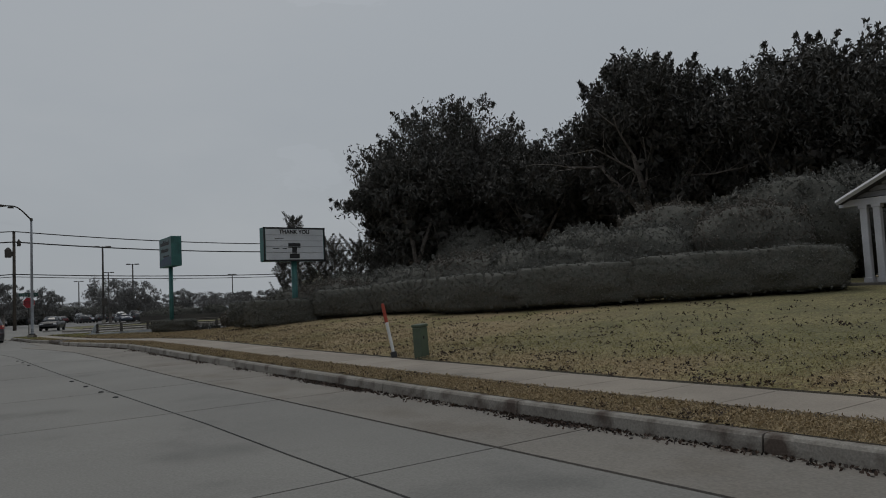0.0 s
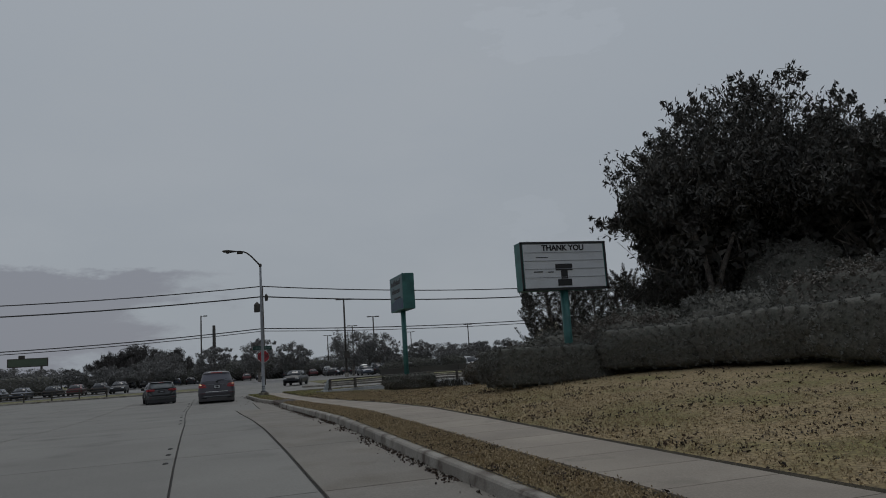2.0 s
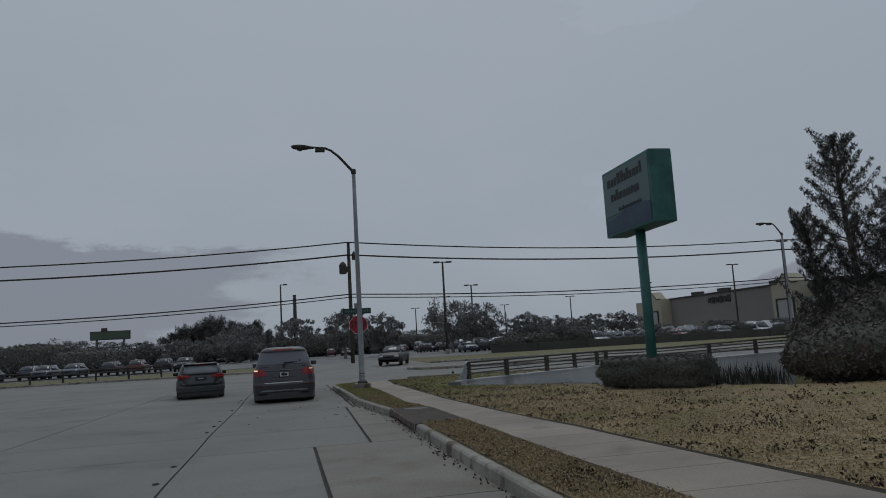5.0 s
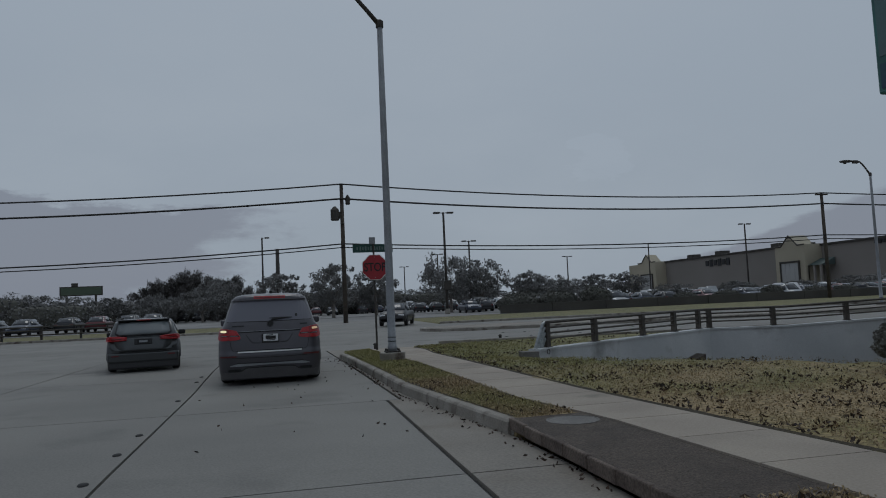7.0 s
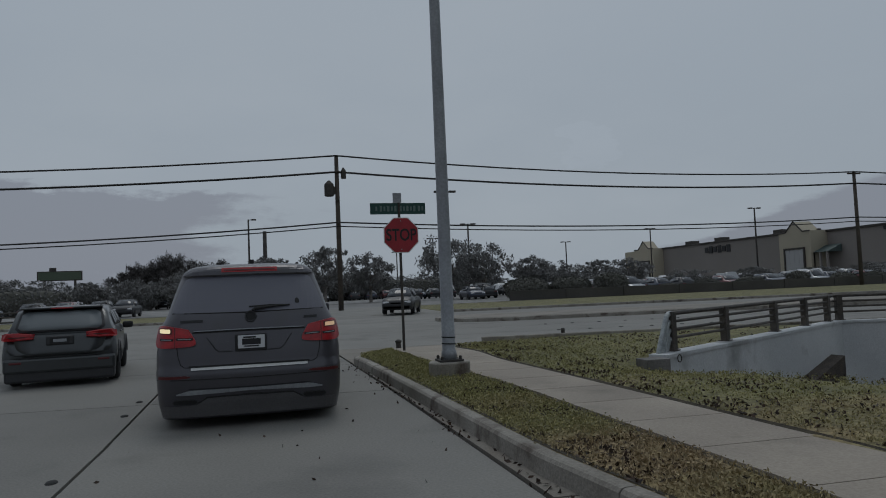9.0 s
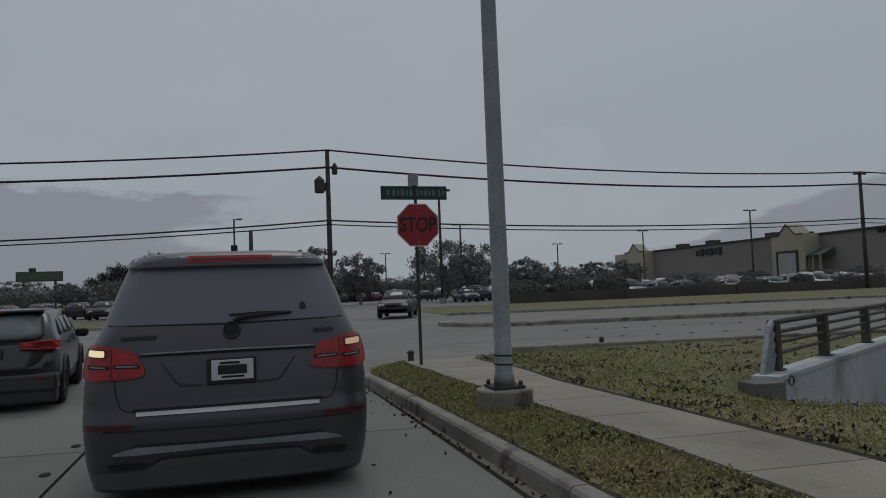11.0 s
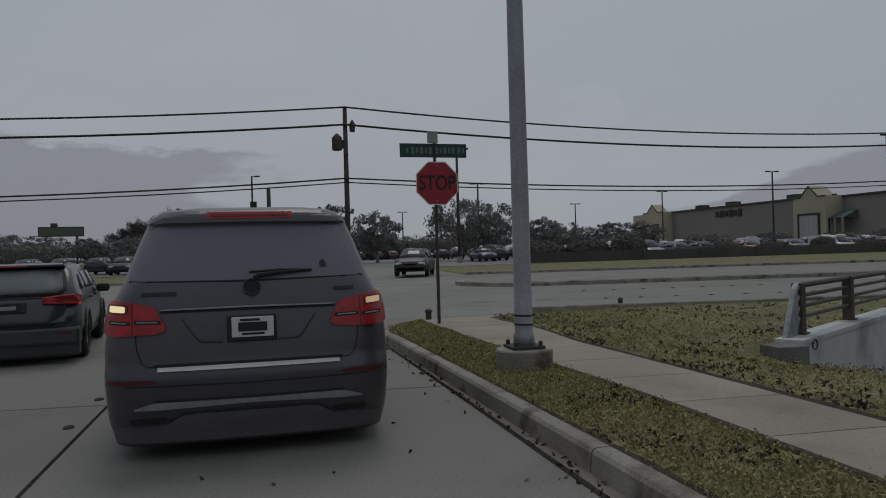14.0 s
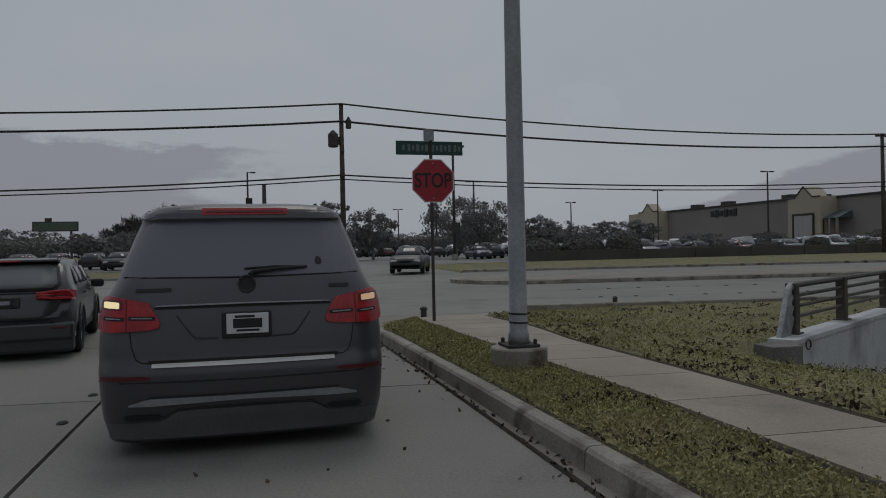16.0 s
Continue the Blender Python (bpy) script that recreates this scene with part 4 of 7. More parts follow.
# ---- teal pylon sign ----
pz = ground_z(12.5, 44.0)
pylon = empty("pylon_sign", pose(12.5, 44.0, pz), "teal pylon sign cabinet on a dark green post", "sign")
bm = bmesh.new()
tube(bm, [(0, 0, -0.3), (0, 0, 4.2 - pz)], 0.125, 16)
part("post", bm, M_TEAL, pylon, "teal steel post", True)
bm = bmesh.new()
box(bm, 0, 0, 5.02 - pz, 0.6, 2.72, 1.78, 0.03)
cab = part("cabinet", bm, M_TEAL, pylon, "teal sign cabinet")
for sgn in (-1, 1):
    bm = bmesh.new()
    box(bm, 0.304 * sgn, 0, 5.25 - pz, 0.012, 2.56, 1.16, 0.003)
    facep = part("face_panel", bm, M_PYLONFACE, pylon)
    bm = bmesh.new()
    rows = [(-1.28 + 2.56 * k / 16, 4.66 + 0.10 * math.sin(k / 16 * 5.0) - pz) for k in range(17)]
    vb = []
    for y, z in rows:
        vb.append((bm.verts.new((0.3115 * sgn, y, z)), bm.verts.new((0.3115 * sgn, y, 4.2 - pz))))
    for (a, c), (d, e) in zip(vb, vb[1:]):
        bm.faces.new((a, d, e, c))
    g = bmesh.ops.extrude_face_region(bm, geom=bm.faces[:])
    bmesh.ops.translate(bm, verts=[q for q in g["geom"] if isinstance(q, bmesh.types.BMVert)], vec=(0.004 * sgn, 0, 0))
    part("wave_band", bm, M_TEALDARK, facep, "navy wave band")
    rngw = random.Random(21)
    for cy, cz, sy, sz in ((0.05, 5.58, 2.0, 0.32), (0.05, 5.17, 1.6, 0.30), (-0.2, 4.78, 1.3, 0.13)):
        y = -sy / 2
        while y < sy / 2 - 0.03:
            w = sz * rngw.uniform(0.28, 0.62)
            hgt = sz * rngw.choice((0.66, 0.66, 0.72, 1.0))
            bm = bmesh.new()
            box(bm, 0.3135 * sgn, (cy + y + w / 2) * -sgn, cz - pz - (sz - hgt) / 2, 0.005, w, hgt * 0.9)
            part("lettering_bar", bm, M_LETTER, facep)
            y += w + sz * rngw.choice((0.10, 0.10, 0.13))

# ---- delineator post and green pedestal by the sidewalk ----
dz = ground_z(8.16, 11.25)
marker = empty("delineator_post", pose(8.16, 11.25, dz, -12, -5, 0), "leaning white marker post with an orange top", "marker post")
bm = bmesh.new()
tube(bm, [(0, 0, -0.1), (0, 0, 0.72)], 0.032, 12)
part("shaft", bm, M_WHITE, marker, "white plastic shaft")
bm = bmesh.new()
tube(bm, [(0, 0, 0.722), (0, 0, 1.08), (0, 0, 1.12)], [0.035, 0.035, 0.022], 12)
part("orange_top", bm, M_ORANGE, marker, "dark orange sleeve")
bm = bmesh.new()
box(bm, 0, 0, 0.05, 0.1, 0.1, 0.12, 0.01)
part("foot", bm, M_PLASTIC, marker)
bz = ground_z(8.33, 10.5)
pedestal = empty("utility_pedestal", pose(8.33, 10.5, bz, 0, -3, 20), "green telecom pedestal with a rounded top in the grass", "utility box")
bm = bmesh.new()
box(bm, 0, 0, 0.27, 0.25, 0.2, 0.66, 0.025)
part("cabinet", bm, M_BOXGREEN, pedestal)
bm = bmesh.new()
box(bm, 0, 0, 0.625, 0.275, 0.225, 0.06, 0.02)
part("lid", bm, M_BOXGREEN, pedestal)
bm = bmesh.new()
box(bm, -0.03, -0.104, 0.4, 0.03, 0.015, 0.06, 0.004)
part("latch", bm, M_DARKPOLE, pedestal)


# ---- vehicles ----
def wheel(parent, x, y, r, w, mat_rim):
    bm = bmesh.new()
    side = Matrix.Translation((x, y, r)) @ Matrix.Rotation(math.pi / 2, 4, "Y")
    prof = ((r * 0.64, -w / 2 + 0.01), (r * 0.86, -w / 2), (r * 0.97, -w / 2 + 0.03), (r, -w / 2 + 0.06), (r, w / 2 - 0.06), (r * 0.97, w / 2 - 0.03), (r * 0.86, w / 2), (r * 0.64, w / 2 - 0.01))
    rings = [[bm.verts.new((q * math.cos(a), q * math.sin(a), z)) for a in (2 * math.pi * n / 28 for n in range(28))] for q, z in prof]
    for r0, r1 in zip(rings, rings[1:] + rings[:1]):
        for n in range(28):
            bm.faces.new((r0[n], r0[(n + 1) % 28], r1[(n + 1) % 28], r1[n]))
    bmesh.ops.transform(bm, matrix=side, verts=bm.verts)
    bmesh.ops.recalc_face_normals(bm, faces=bm.faces)
    tyre = part("wheel", bm, M_BLACK, parent, "black tyre", True)
    bm = bmesh.new()
    s = 1 if x > 0 else -1
    lathe(bm, ((r * 0.64, -w * 0.3), (r * 0.64, w * 0.34), (r * 0.58, w * 0.36), (r * 0.55, w * 0.2), (0.001, w * 0.18)), 24, side @ Matrix.Diagonal((1, 1, s, 1)))
    for k in range(5):
        a = 2 * math.pi * k / 5
        box(bm, r * 0.32, 0, w * 0.27 * s, r * 0.56, r * 0.13, w * 0.1, 0.004, side @ Matrix.Rotation(a, 4, "Z"))
    bmesh.ops.recalc_face_normals(bm, faces=bm.faces)
    part("rim", bm, mat_rim, tyre, "alloy rim")
    return tyre


def car_shell(stations, sub=1):
    """stations: (y, half width, sill z, belt z, roof z, roof half width). A lofted shell, rear first."""
    bm = bmesh.new()
    rings = []
    for y, w, zs, zb, zr, wr in stations:
        zr, top = max(zr, zb + 0.02), max(zr, zb + 0.02)
        half = [(0.0, zs), (w * 0.80, zs), (w * 0.955, zs + 0.05), (w, zs + (zb - zs) * 0.36), (w * 0.995, zs + (zb - zs) * 0.6), (w * 0.965, zb - 0.05), (w * 0.93, zb),
                (wr + (w * 0.93 - wr) * 0.30, zb + (top - zb) * 0.62), (wr, zb + (top - zb) * 0.88), (wr * 0.86, top - 0.012), (wr * 0.5, top), (0.0, top + 0.006)]
        pts = [(x, z) for x, z in half] + [(-x, z) for x, z in reversed(half[1:-1])]
        rings.append([bm.verts.new((x, y, z)) for x, z in pts])
    n = len(rings[0])
    for r0, r1 in zip(rings, rings[1:]):
        for k in range(n):
            bm.faces.new((r0[k], r0[(k + 1) % n], r1[(k + 1) % n], r1[k]))
    bm.faces.new(rings[0]), bm.faces.new(list(reversed(rings[-1])))
    bmesh.ops.recalc_face_normals(bm, faces=bm.faces)
    return bm


def patch(name, corners, mat, parent, label="", nx=6, ny=6, bulge=0.0, thick=0.012, rounded=0.0):
    """A slightly bulging pane between four corners (bottom left, bottom right, top right, top left)."""
    c = [Vector(p) for p in corners]
    nrm = (c[1] - c[0]).cross(c[3] - c[0]).normalized()
    bm = bmesh.new()
    grid = []
    for j in range(ny + 1):
        t = j / ny
        row = []
        for i in range(nx + 1):
            s = i / nx
            ss = s
            if rounded:
                edge = min(t, 1 - t) / rounded
                if edge < 1:
                    inset = (1 - math.sqrt(max(0.0, 1 - (1 - edge) ** 2))) * rounded * 0.5
                    ss = inset + s * (1 - 2 * inset)
            p = c[0].lerp(c[1], ss).lerp(c[3].lerp(c[2], ss), t)
            row.append(bm.verts.new(p + nrm * bulge * (1 - (2 * s - 1) ** 2) * (1 - (2 * t - 1) ** 4)))
        grid.append(row)
    for j in range(ny):
        for i in range(nx):
            bm.faces.new((grid[j][i], grid[j][i + 1], grid[j + 1][i + 1], grid[j + 1][i]))
    g = bmesh.ops.extrude_face_region(bm, geom=bm.faces[:])
    bmesh.ops.translate(bm, verts=[q for q in g["geom"] if isinstance(q, bmesh.types.BMVert)], vec=-nrm * thick)
    bmesh.ops.recalc_face_normals(bm, faces=bm.faces)
    return part(name, bm, mat, parent, label, True)


SUV_Z = (0.11, 0.20, 0.26, 0.33, 0.45, 0.55, 0.60, 0.64, 0.70, 0.80, 0.90, 1.00, 1.07, 1.13, 1.20, 1.225, 1.32, 1.44, 1.56, 1.605, 1.618, 1.66, 1.70, 1.725, 1.745, 1.757, 1.762)
SUV_W = (0.925, 0.942, 0.952, 0.957, 0.962, 0.965, 0.965, 0.964, 0.964, 0.962, 0.950, 0.938, 0.922, 0.890, 0.858, 0.850, 0.825, 0.790, 0.752, 0.737, 0.732, 0.705, 0.655, 0.605, 0.50, 0.34, 0.16)
SUV_REAR = (0.10, 0.065, 0.035, 0.01, -0.015, -0.03, -0.03, -0.005, 0.00, 0.01, 0.025, 0.045, 0.065, 0.085, 0.11, 0.13, 0.20, 0.295, 0.39, 0.425, 0.40, 0.41, 0.44, 0.55, 0.72, 0.95, 1.3)
SUV_FRONT = (4.80, 4.88, 4.92, 4.94, 4.95, 4.95, 4.94, 4.92, 4.88, 4.78, 4.62, 4.35, 3.95, 3.72, 3.62, 3.58, 3.45, 3.28, 3.10, 3.04, 3.02, 2.95, 2.86, 2.76, 2.6, 2.4, 2.1)


def suv_level(z):
    return [float(np.interp(z, SUV_Z, q)) for q in (SUV_W, SUV_REAR, SUV_FRONT)]


def suv_rear(x, z, off=0.0):
    """A place on the rear skin of the SUV, moved out by off."""
    w, y0, _ = suv_level(z)
    r, ax = 0.24, min(abs(x), w - 0.002)
    y = y0 + 0.045 * (ax / w) ** 2
    if ax > w - r:
        d = ax - (w - r)
        y += r - math.sqrt(r * r - d * d)
        return Vector((math.copysign(ax, x) + math.copysign(off * d / r, x), y - off * math.sqrt(max(0.0, 1 - (d / r) ** 2)), z))
    return Vector((math.copysign(ax, x), y - off, z))


def suv_skin(name, xs, lo, hi, off, mat, parent, label="", nx=18, ny=4, thick=0.012):
    """A thin panel that follows the rear skin between a lower and an upper edge given over x."""
    bm = bmesh.new()
    grid = []
    for i in range(nx + 1):
        x = xs[0] + (xs[-1] - xs[0]) * (0.5 - 0.5 * math.cos(math.pi * i / nx))
        a, b = float(np.interp(x, xs, lo)), float(np.interp(x, xs, hi))
        grid.append([(x, a + (b - a) * j / ny) for j in range(ny + 1)])
    front = [[bm.verts.new(suv_rear(x, z, off)) for x, z in col] for col in grid]
    back = [[bm.verts.new(suv_rear(x, z, off - thick)) for x, z in col] for col in grid]
    for i in range(nx):
        for j in range(ny):
            bm.faces.new((front[i][j], front[i + 1][j], front[i + 1][j + 1], front[i][j + 1]))
    for i in range(nx):
        bm.faces.new((front[i][0], back[i][0], back[i + 1][0], front[i + 1][0]))
        bm.faces.new((front[i][ny], front[i + 1][ny], back[i + 1][ny], back[i][ny]))
    for j in range(ny):
        bm.faces.new((front[0][j], front[0][j + 1], back[0][j + 1], back[0][j]))
        bm.faces.new((front[nx][j], back[nx][j], back[nx][j + 1], front[nx][j + 1]))
    bmesh.ops.recalc_face_normals(bm, faces=bm.faces)
    return part(name, bm, mat, parent, label)


def suv_seam(name, pts, mat, parent, r=0.004, label=""):
    bm = bmesh.new()
    fine = []
    for (x0, z0), (x1, z1) in zip(pts, pts[1:]):
        fine += [suv_rear(x0 + (x1 - x0) * k / 6, z0 + (z1 - z0) * k / 6, 0.002) for k in range(6)]
    fine.append(suv_rear(*pts[-1], 0.002))
    tube(bm, fine, r, 6)
    return part(name, bm, mat, parent, label)


def suv():
    car = empty("suv", pose(3.375, 50.98, 0.0, 0, 0, 0.5), "dark graphite SUV with lit brake lamps standing at the stop line", "car", "waiting cars")
    bm = bmesh.new()
    rings = []
    for z in SUV_Z:
        w, y0, y1 = suv_level(z)
        half = [suv_rear(w * k / 8 * (1 - 0.24 / w), z) for k in range(8)]
        half += [suv_rear(w - 0.24 + 0.24 * math.sin(math.pi / 2 * k / 8), z) for k in range(9)]
        c = min(0.38, w * 0.5)
        half += [Vector((w, y0 + 0.285 + (y1 - c - y0 - 0.285) * k / 4, z)) for k in range(1, 4)]
        half += [Vector((w - c + c * math.cos(math.pi / 2 * k / 6), y1 - c + c * math.sin(math.pi / 2 * k / 6), z)) for k in range(7)]
        half.append(Vector((0, y1 + 0.04, z)))
        rings.append([bm.verts.new(q) for q in half + [Vector((-q.x, q.y, q.z)) for q in reversed(half[1:-1])]])
    n = len(rings[0])
    for r0, r1 in zip(rings, rings[1:]):
        for k in range(n):
            bm.faces.new((r0[k], r0[(k + 1) % n], r1[(k + 1) % n], r1[k]))
    bm.faces.new(rings[0]), bm.faces.new(list(reversed(rings[-1])))
    bmesh.ops.recalc_face_normals(bm, faces=bm.faces)
    body = part("body", bm, M_SUV, car, "graphite metallic bodywork", True)
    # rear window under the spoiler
    suv_skin("rear_window", (-0.79, -0.785, -0.69, -0.66, -0.60, 0.0, 0.60, 0.66, 0.69, 0.785, 0.79), (1.225, 1.22, 1.215, 1.214, 1.213, 1.208, 1.213, 1.214, 1.215, 1.22, 1.225), (1.24, 1.28, 1.55, 1.585, 1.598, 1.606, 1.598, 1.585, 1.55, 1.28, 1.24), 0.006, M_REAR, car, "dark tinted rear window with a painted pale reflection", 28, 8)
    suv_seam("panel_gap", ((-0.79, 1.213), (0.0, 1.2), (0.79, 1.213)), M_BLACK, car, 0.006, "dark gap under the window")
    spoiler = suv_skin("roof_spoiler", (-0.69, -0.60, 0.0, 0.60, 0.69), (1.61, 1.618, 1.622, 1.618, 1.61), (1.655, 1.70, 1.712, 1.70, 1.655), 0.012, M_SUV, car, "", 18, 4, 0.03)
    lampb = suv_skin("high_brake_lamp", (-0.29, 0.31), (1.646, 1.646), (1.694, 1.694), 0.017, M_BRAKE, car, "lit red high brake lamp", 8, 2)
    suv_skin("lamp_slot", (-0.265, 0.285), (1.662, 1.662), (1.678, 1.678), 0.020, M_REDDIM, lampb, "dark slot along the lamp", 8, 1)
    bm = bmesh.new()
    prism(bm, [(0.0, 0.0), (0.17, 0.0), (0.05, 0.055), (0.015, 0.055)], -0.017, 0.034, Matrix.Translation((0.02, 0.95, 1.752)) @ Matrix.Rotation(math.pi / 2, 4, "Z") @ Matrix.Rotation(math.pi / 2, 4, "X"))
    bmesh.ops.recalc_face_normals(bm, faces=bm.faces)
    part("aerial_fin", bm, M_BLACK, car)
    # seams of the tailgate and bumper, plate pocket
    for s in (-1, 1):
        suv_seam("panel_gap", ((0.735 * s, 0.862), (0.722 * s, 0.76), (0.697 * s, 0.68), (0.66 * s, 0.655), (0.60 * s, 0.65)), M_BLACK, car)
        suv_seam("pocket_edge", ((0.18 * s, 0.798), (0.315 * s, 0.802), (0.35 * s, 0.83), (0.437 * s, 0.955)), M_PLASTIC, car, 0.006)
        suv_skin("pocket_side", tuple(sorted((0.20 * s, 0.33 * s, 0.425 * s))), (0.81, 0.825, 0.945) if s > 0 else (0.945, 0.825, 0.81), (0.90, 0.93, 0.953) if s > 0 else (0.953, 0.93, 0.90), 0.003, M_SUV, car, "", 8, 2)
    suv_seam("panel_gap", ((-0.945, 0.532), (0.0, 0.522), (0.945, 0.532)), M_BLACK, car, 0.005, "dark seam along the bumper")
    suv_skin("upper_chrome_strip", (-0.57, -0.5, 0.0, 0.5, 0.57), (1.020, 1.019, 1.023, 1.019, 1.020), (1.0245, 1.028, 1.032, 1.028, 1.0245), 0.02, M_STEEL, car, "thin chrome strip", 16, 2, 0.02)
    # black panel paints the shadow line under the upper strip
    suv_skin("strip_shadow_gap", (-0.58, 0.0, 0.58), (1.002, 1.004, 1.002), (1.014, 1.018, 1.014), 0.008, M_BLACK, car, "", 16, 1)
    # white paint stands in for the bright sky mirrored in this chrome
    suv_skin("chrome_strip", (-0.595, 0.0, 0.595), (0.624, 0.622, 0.624), (0.648, 0.650, 0.648), 0.022, M_WHITE, car, "chrome strip along the bumper, its sky reflection painted white", 14, 2, 0.03)
    suv_skin("step_pad", (-0.62, 0.62), (0.651, 0.651), (0.668, 0.668), 0.012, M_BLACK, car, "black strip above the chrome", 14, 1, 0.02)
    # number plate in its frame
    bm = bmesh.new()
    box(bm, 0.012, 0.005, 0.882, 0.325, 0.03, 0.178, 0.01)
    part("plate_holder", bm, M_LETTER, car, "black number plate frame")
    bm = bmesh.new()
    box(bm, 0.018, -0.012, 0.892, 0.275, 0.012, 0.135, 0.003)
    pl = part("number_plate", bm, M_PLATE, car, "white number plate")
    for cx, cz, sx, sz in ((0.018, 0.893, 0.19, 0.062), (0.0, 0.939, 0.13, 0.016), (0.02, 0.846, 0.15, 0.014)):
        bm = bmesh.new()
        box(bm, cx, -0.0195, cz, sx, 0.003, sz)
        part("plate_bar", bm, M_LETTER, pl)
    # ring emblem and badge bars
    bm = bmesh.new()
    tube(bm, [suv_rear(0.015 + 0.055 * math.cos(a), 1.157 + 0.055 * math.sin(a), 0.012) for a in (2 * math.pi * k / 24 for k in range(25))], 0.007, 6, False)
    part("ring_emblem", bm, M_PLASTIC, car, "plain ring emblem")
    suv_skin("emblem_disc", (-0.035, -0.02, 0.015, 0.05, 0.065), (1.15, 1.121, 1.107, 1.121, 1.15), (1.164, 1.193, 1.207, 1.193, 1.164), 0.006, M_BLACK, car, "dark round emblem", 10, 3)
    for a, b in ((-0.70, -0.475), (0.575, 0.715)):
        suv_skin("badge_bar", (a, b), (1.116, 1.116), (1.14, 1.14), 0.008, M_LETTER, car, "", 5, 1)
    sticker = suv_skin("window_sticker", (0.487, 0.5, 0.525, 0.535), (1.285, 1.275, 1.275, 1.285), (1.31, 1.34, 1.33, 1.30), 0.0085, M_BLACK, car, "small dark window sticker", 4, 2, 0.004)
    # wiper at rest on the window
    bm = bmesh.new()
    tube(bm, [suv_rear(0.04, 1.215, 0.03), suv_rear(0.06, 1.235, 0.035), suv_rear(0.22, 1.252, 0.03), suv_rear(0.42, 1.262, 0.02)], [0.02, 0.017, 0.012, 0.006], 8)
    wip = part("rear_wiper", bm, M_BLACK, car)
    bm = bmesh.new()
    tube(bm, [suv_rear(0.0, 1.258, 0.012), suv_rear(0.22, 1.268, 0.012), suv_rear(0.43, 1.262, 0.012)], 0.008, 6)
    part("wiper_blade", bm, M_BLACK, wip)
    for s in (-1, 1):
        m = lambda *q: tuple(v * s for v in (q if s > 0 else q[::-1]))
        o = lambda *q: q if s > 0 else q[::-1]
        lampc = suv_skin("tail_light", m(0.545, 0.56, 0.614, 0.70, 0.78, 0.86, 0.90, 0.93, 0.946), o(0.89, 0.878, 0.868, 0.863, 0.861, 0.86, 0.864, 0.875, 0.90), o(0.92, 0.95, 1.042, 1.064, 1.08, 1.095, 1.09, 1.055, 0.98), 0.022, M_TAIL, car, "lit red wrap-round tail lamp", 26, 6, 0.04)
        for a, b in ((0.572, 0.735), (0.762, 0.89)):
            suv_skin("lamp_divider", m(a, b), o(0.932, 0.938), o(0.956, 0.962), 0.026, M_BLACK, lampc, "dark divider bar", 8, 1)
            suv_skin("light_guide", m(a + 0.02, b - 0.015), o(0.941, 0.946), o(0.949, 0.954), 0.029, M_STEEL, lampc, "pale light guide", 8, 1)
        suv_skin("indicator_housing", m(0.775, 0.785, 0.90, 0.91), o(1.006, 1.003, 1.008, 1.015), o(1.058, 1.064, 1.072, 1.062), 0.025, M_REDDIM, lampc, "dark housing of the indicator", 8, 2)
        suv_skin("indicator", m(0.79, 0.795, 0.885, 0.89), o(1.018, 1.013, 1.018, 1.025), o(1.048, 1.054, 1.060, 1.052), 0.028, M_AMBER if s < 0 else M_CLEAR, lampc, "lit pale lamp window" if s < 0 else "dimly lit lamp window", 8, 2)
        suv_skin("lamp_seam", m(0.745, 0.752), o(0.863, 0.863), o(1.07, 1.072), 0.025, M_REDDIM, lampc, "", 1, 6)
        suv_skin("reflector", m(0.60, 0.64, 0.90, 0.925), o(0.553, 0.545, 0.540, 0.545), o(0.557, 0.572, 0.572, 0.566), 0.008, M_REDDIM, car, "dim red bumper reflector", 12, 1)
        # exhaust outlet in a thin oval rim
        rim = [(0.662 + dx, 0.293 + dz) for dx, dz in ((-0.125, 0.006), (-0.10, 0.026), (0.0, 0.028), (0.10, 0.026), (0.125, 0.006), (0.11, -0.02), (0.08, -0.028), (0.0, -0.028), (-0.09, -0.028), (-0.12, -0.016), (-0.125, 0.006))]
        suv_seam("exhaust_rim", [(x * s, z) for x, z in rim], M_PLASTIC, car, 0.006, "dark rim of the exhaust outlet")
        suv_skin("exhaust_outlet", m(0.54, 0.57, 0.76, 0.785), o(0.29, 0.268, 0.268, 0.29), o(0.30, 0.318, 0.318, 0.30), 0.003, M_BLACK, car, "", 8, 1)
        bm = bmesh.new()
        tube(bm, [(0.565 * s, 1.0, 1.728), (0.565 * s, 1.1, 1.752), (0.565 * s, 2.5, 1.754), (0.565 * s, 2.65, 1.728)], [0.012, 0.018, 0.018, 0.012], 8)
        part("roof_rail", bm, M_BLACK, car)
        # side glass
        for y0, y1, q0, q1 in ((0.62, 1.35, 0.80, 1.35), (1.45, 2.3, 1.45, 2.3), (2.38, 3.25, 2.38, 2.95)):
            pts = [(0.86 * s, y0, 1.21), (0.86 * s, y1, 1.21), (0.752 * s, q1, 1.58), (0.752 * s, q0, 1.58)]
            if s < 0:
                pts = [pts[1], pts[0], pts[3], pts[2]]
            patch("side_window", pts, M_GLASS, car, bulge=0.012)
        bm = bmesh.new()
        box(bm, 1.02 * s, 3.15, 1.16, 0.2, 0.12, 0.15, 0.04)
        part("door_mirror", bm, M_SUV, car)
        for yy in (1.75, 2.75):
            bm = bmesh.new()
            box(bm, 0.955 * s, yy, 0.96, 0.03, 0.2, 0.03, 0.01)
            part("door_handle", bm, M_CHROME, car)
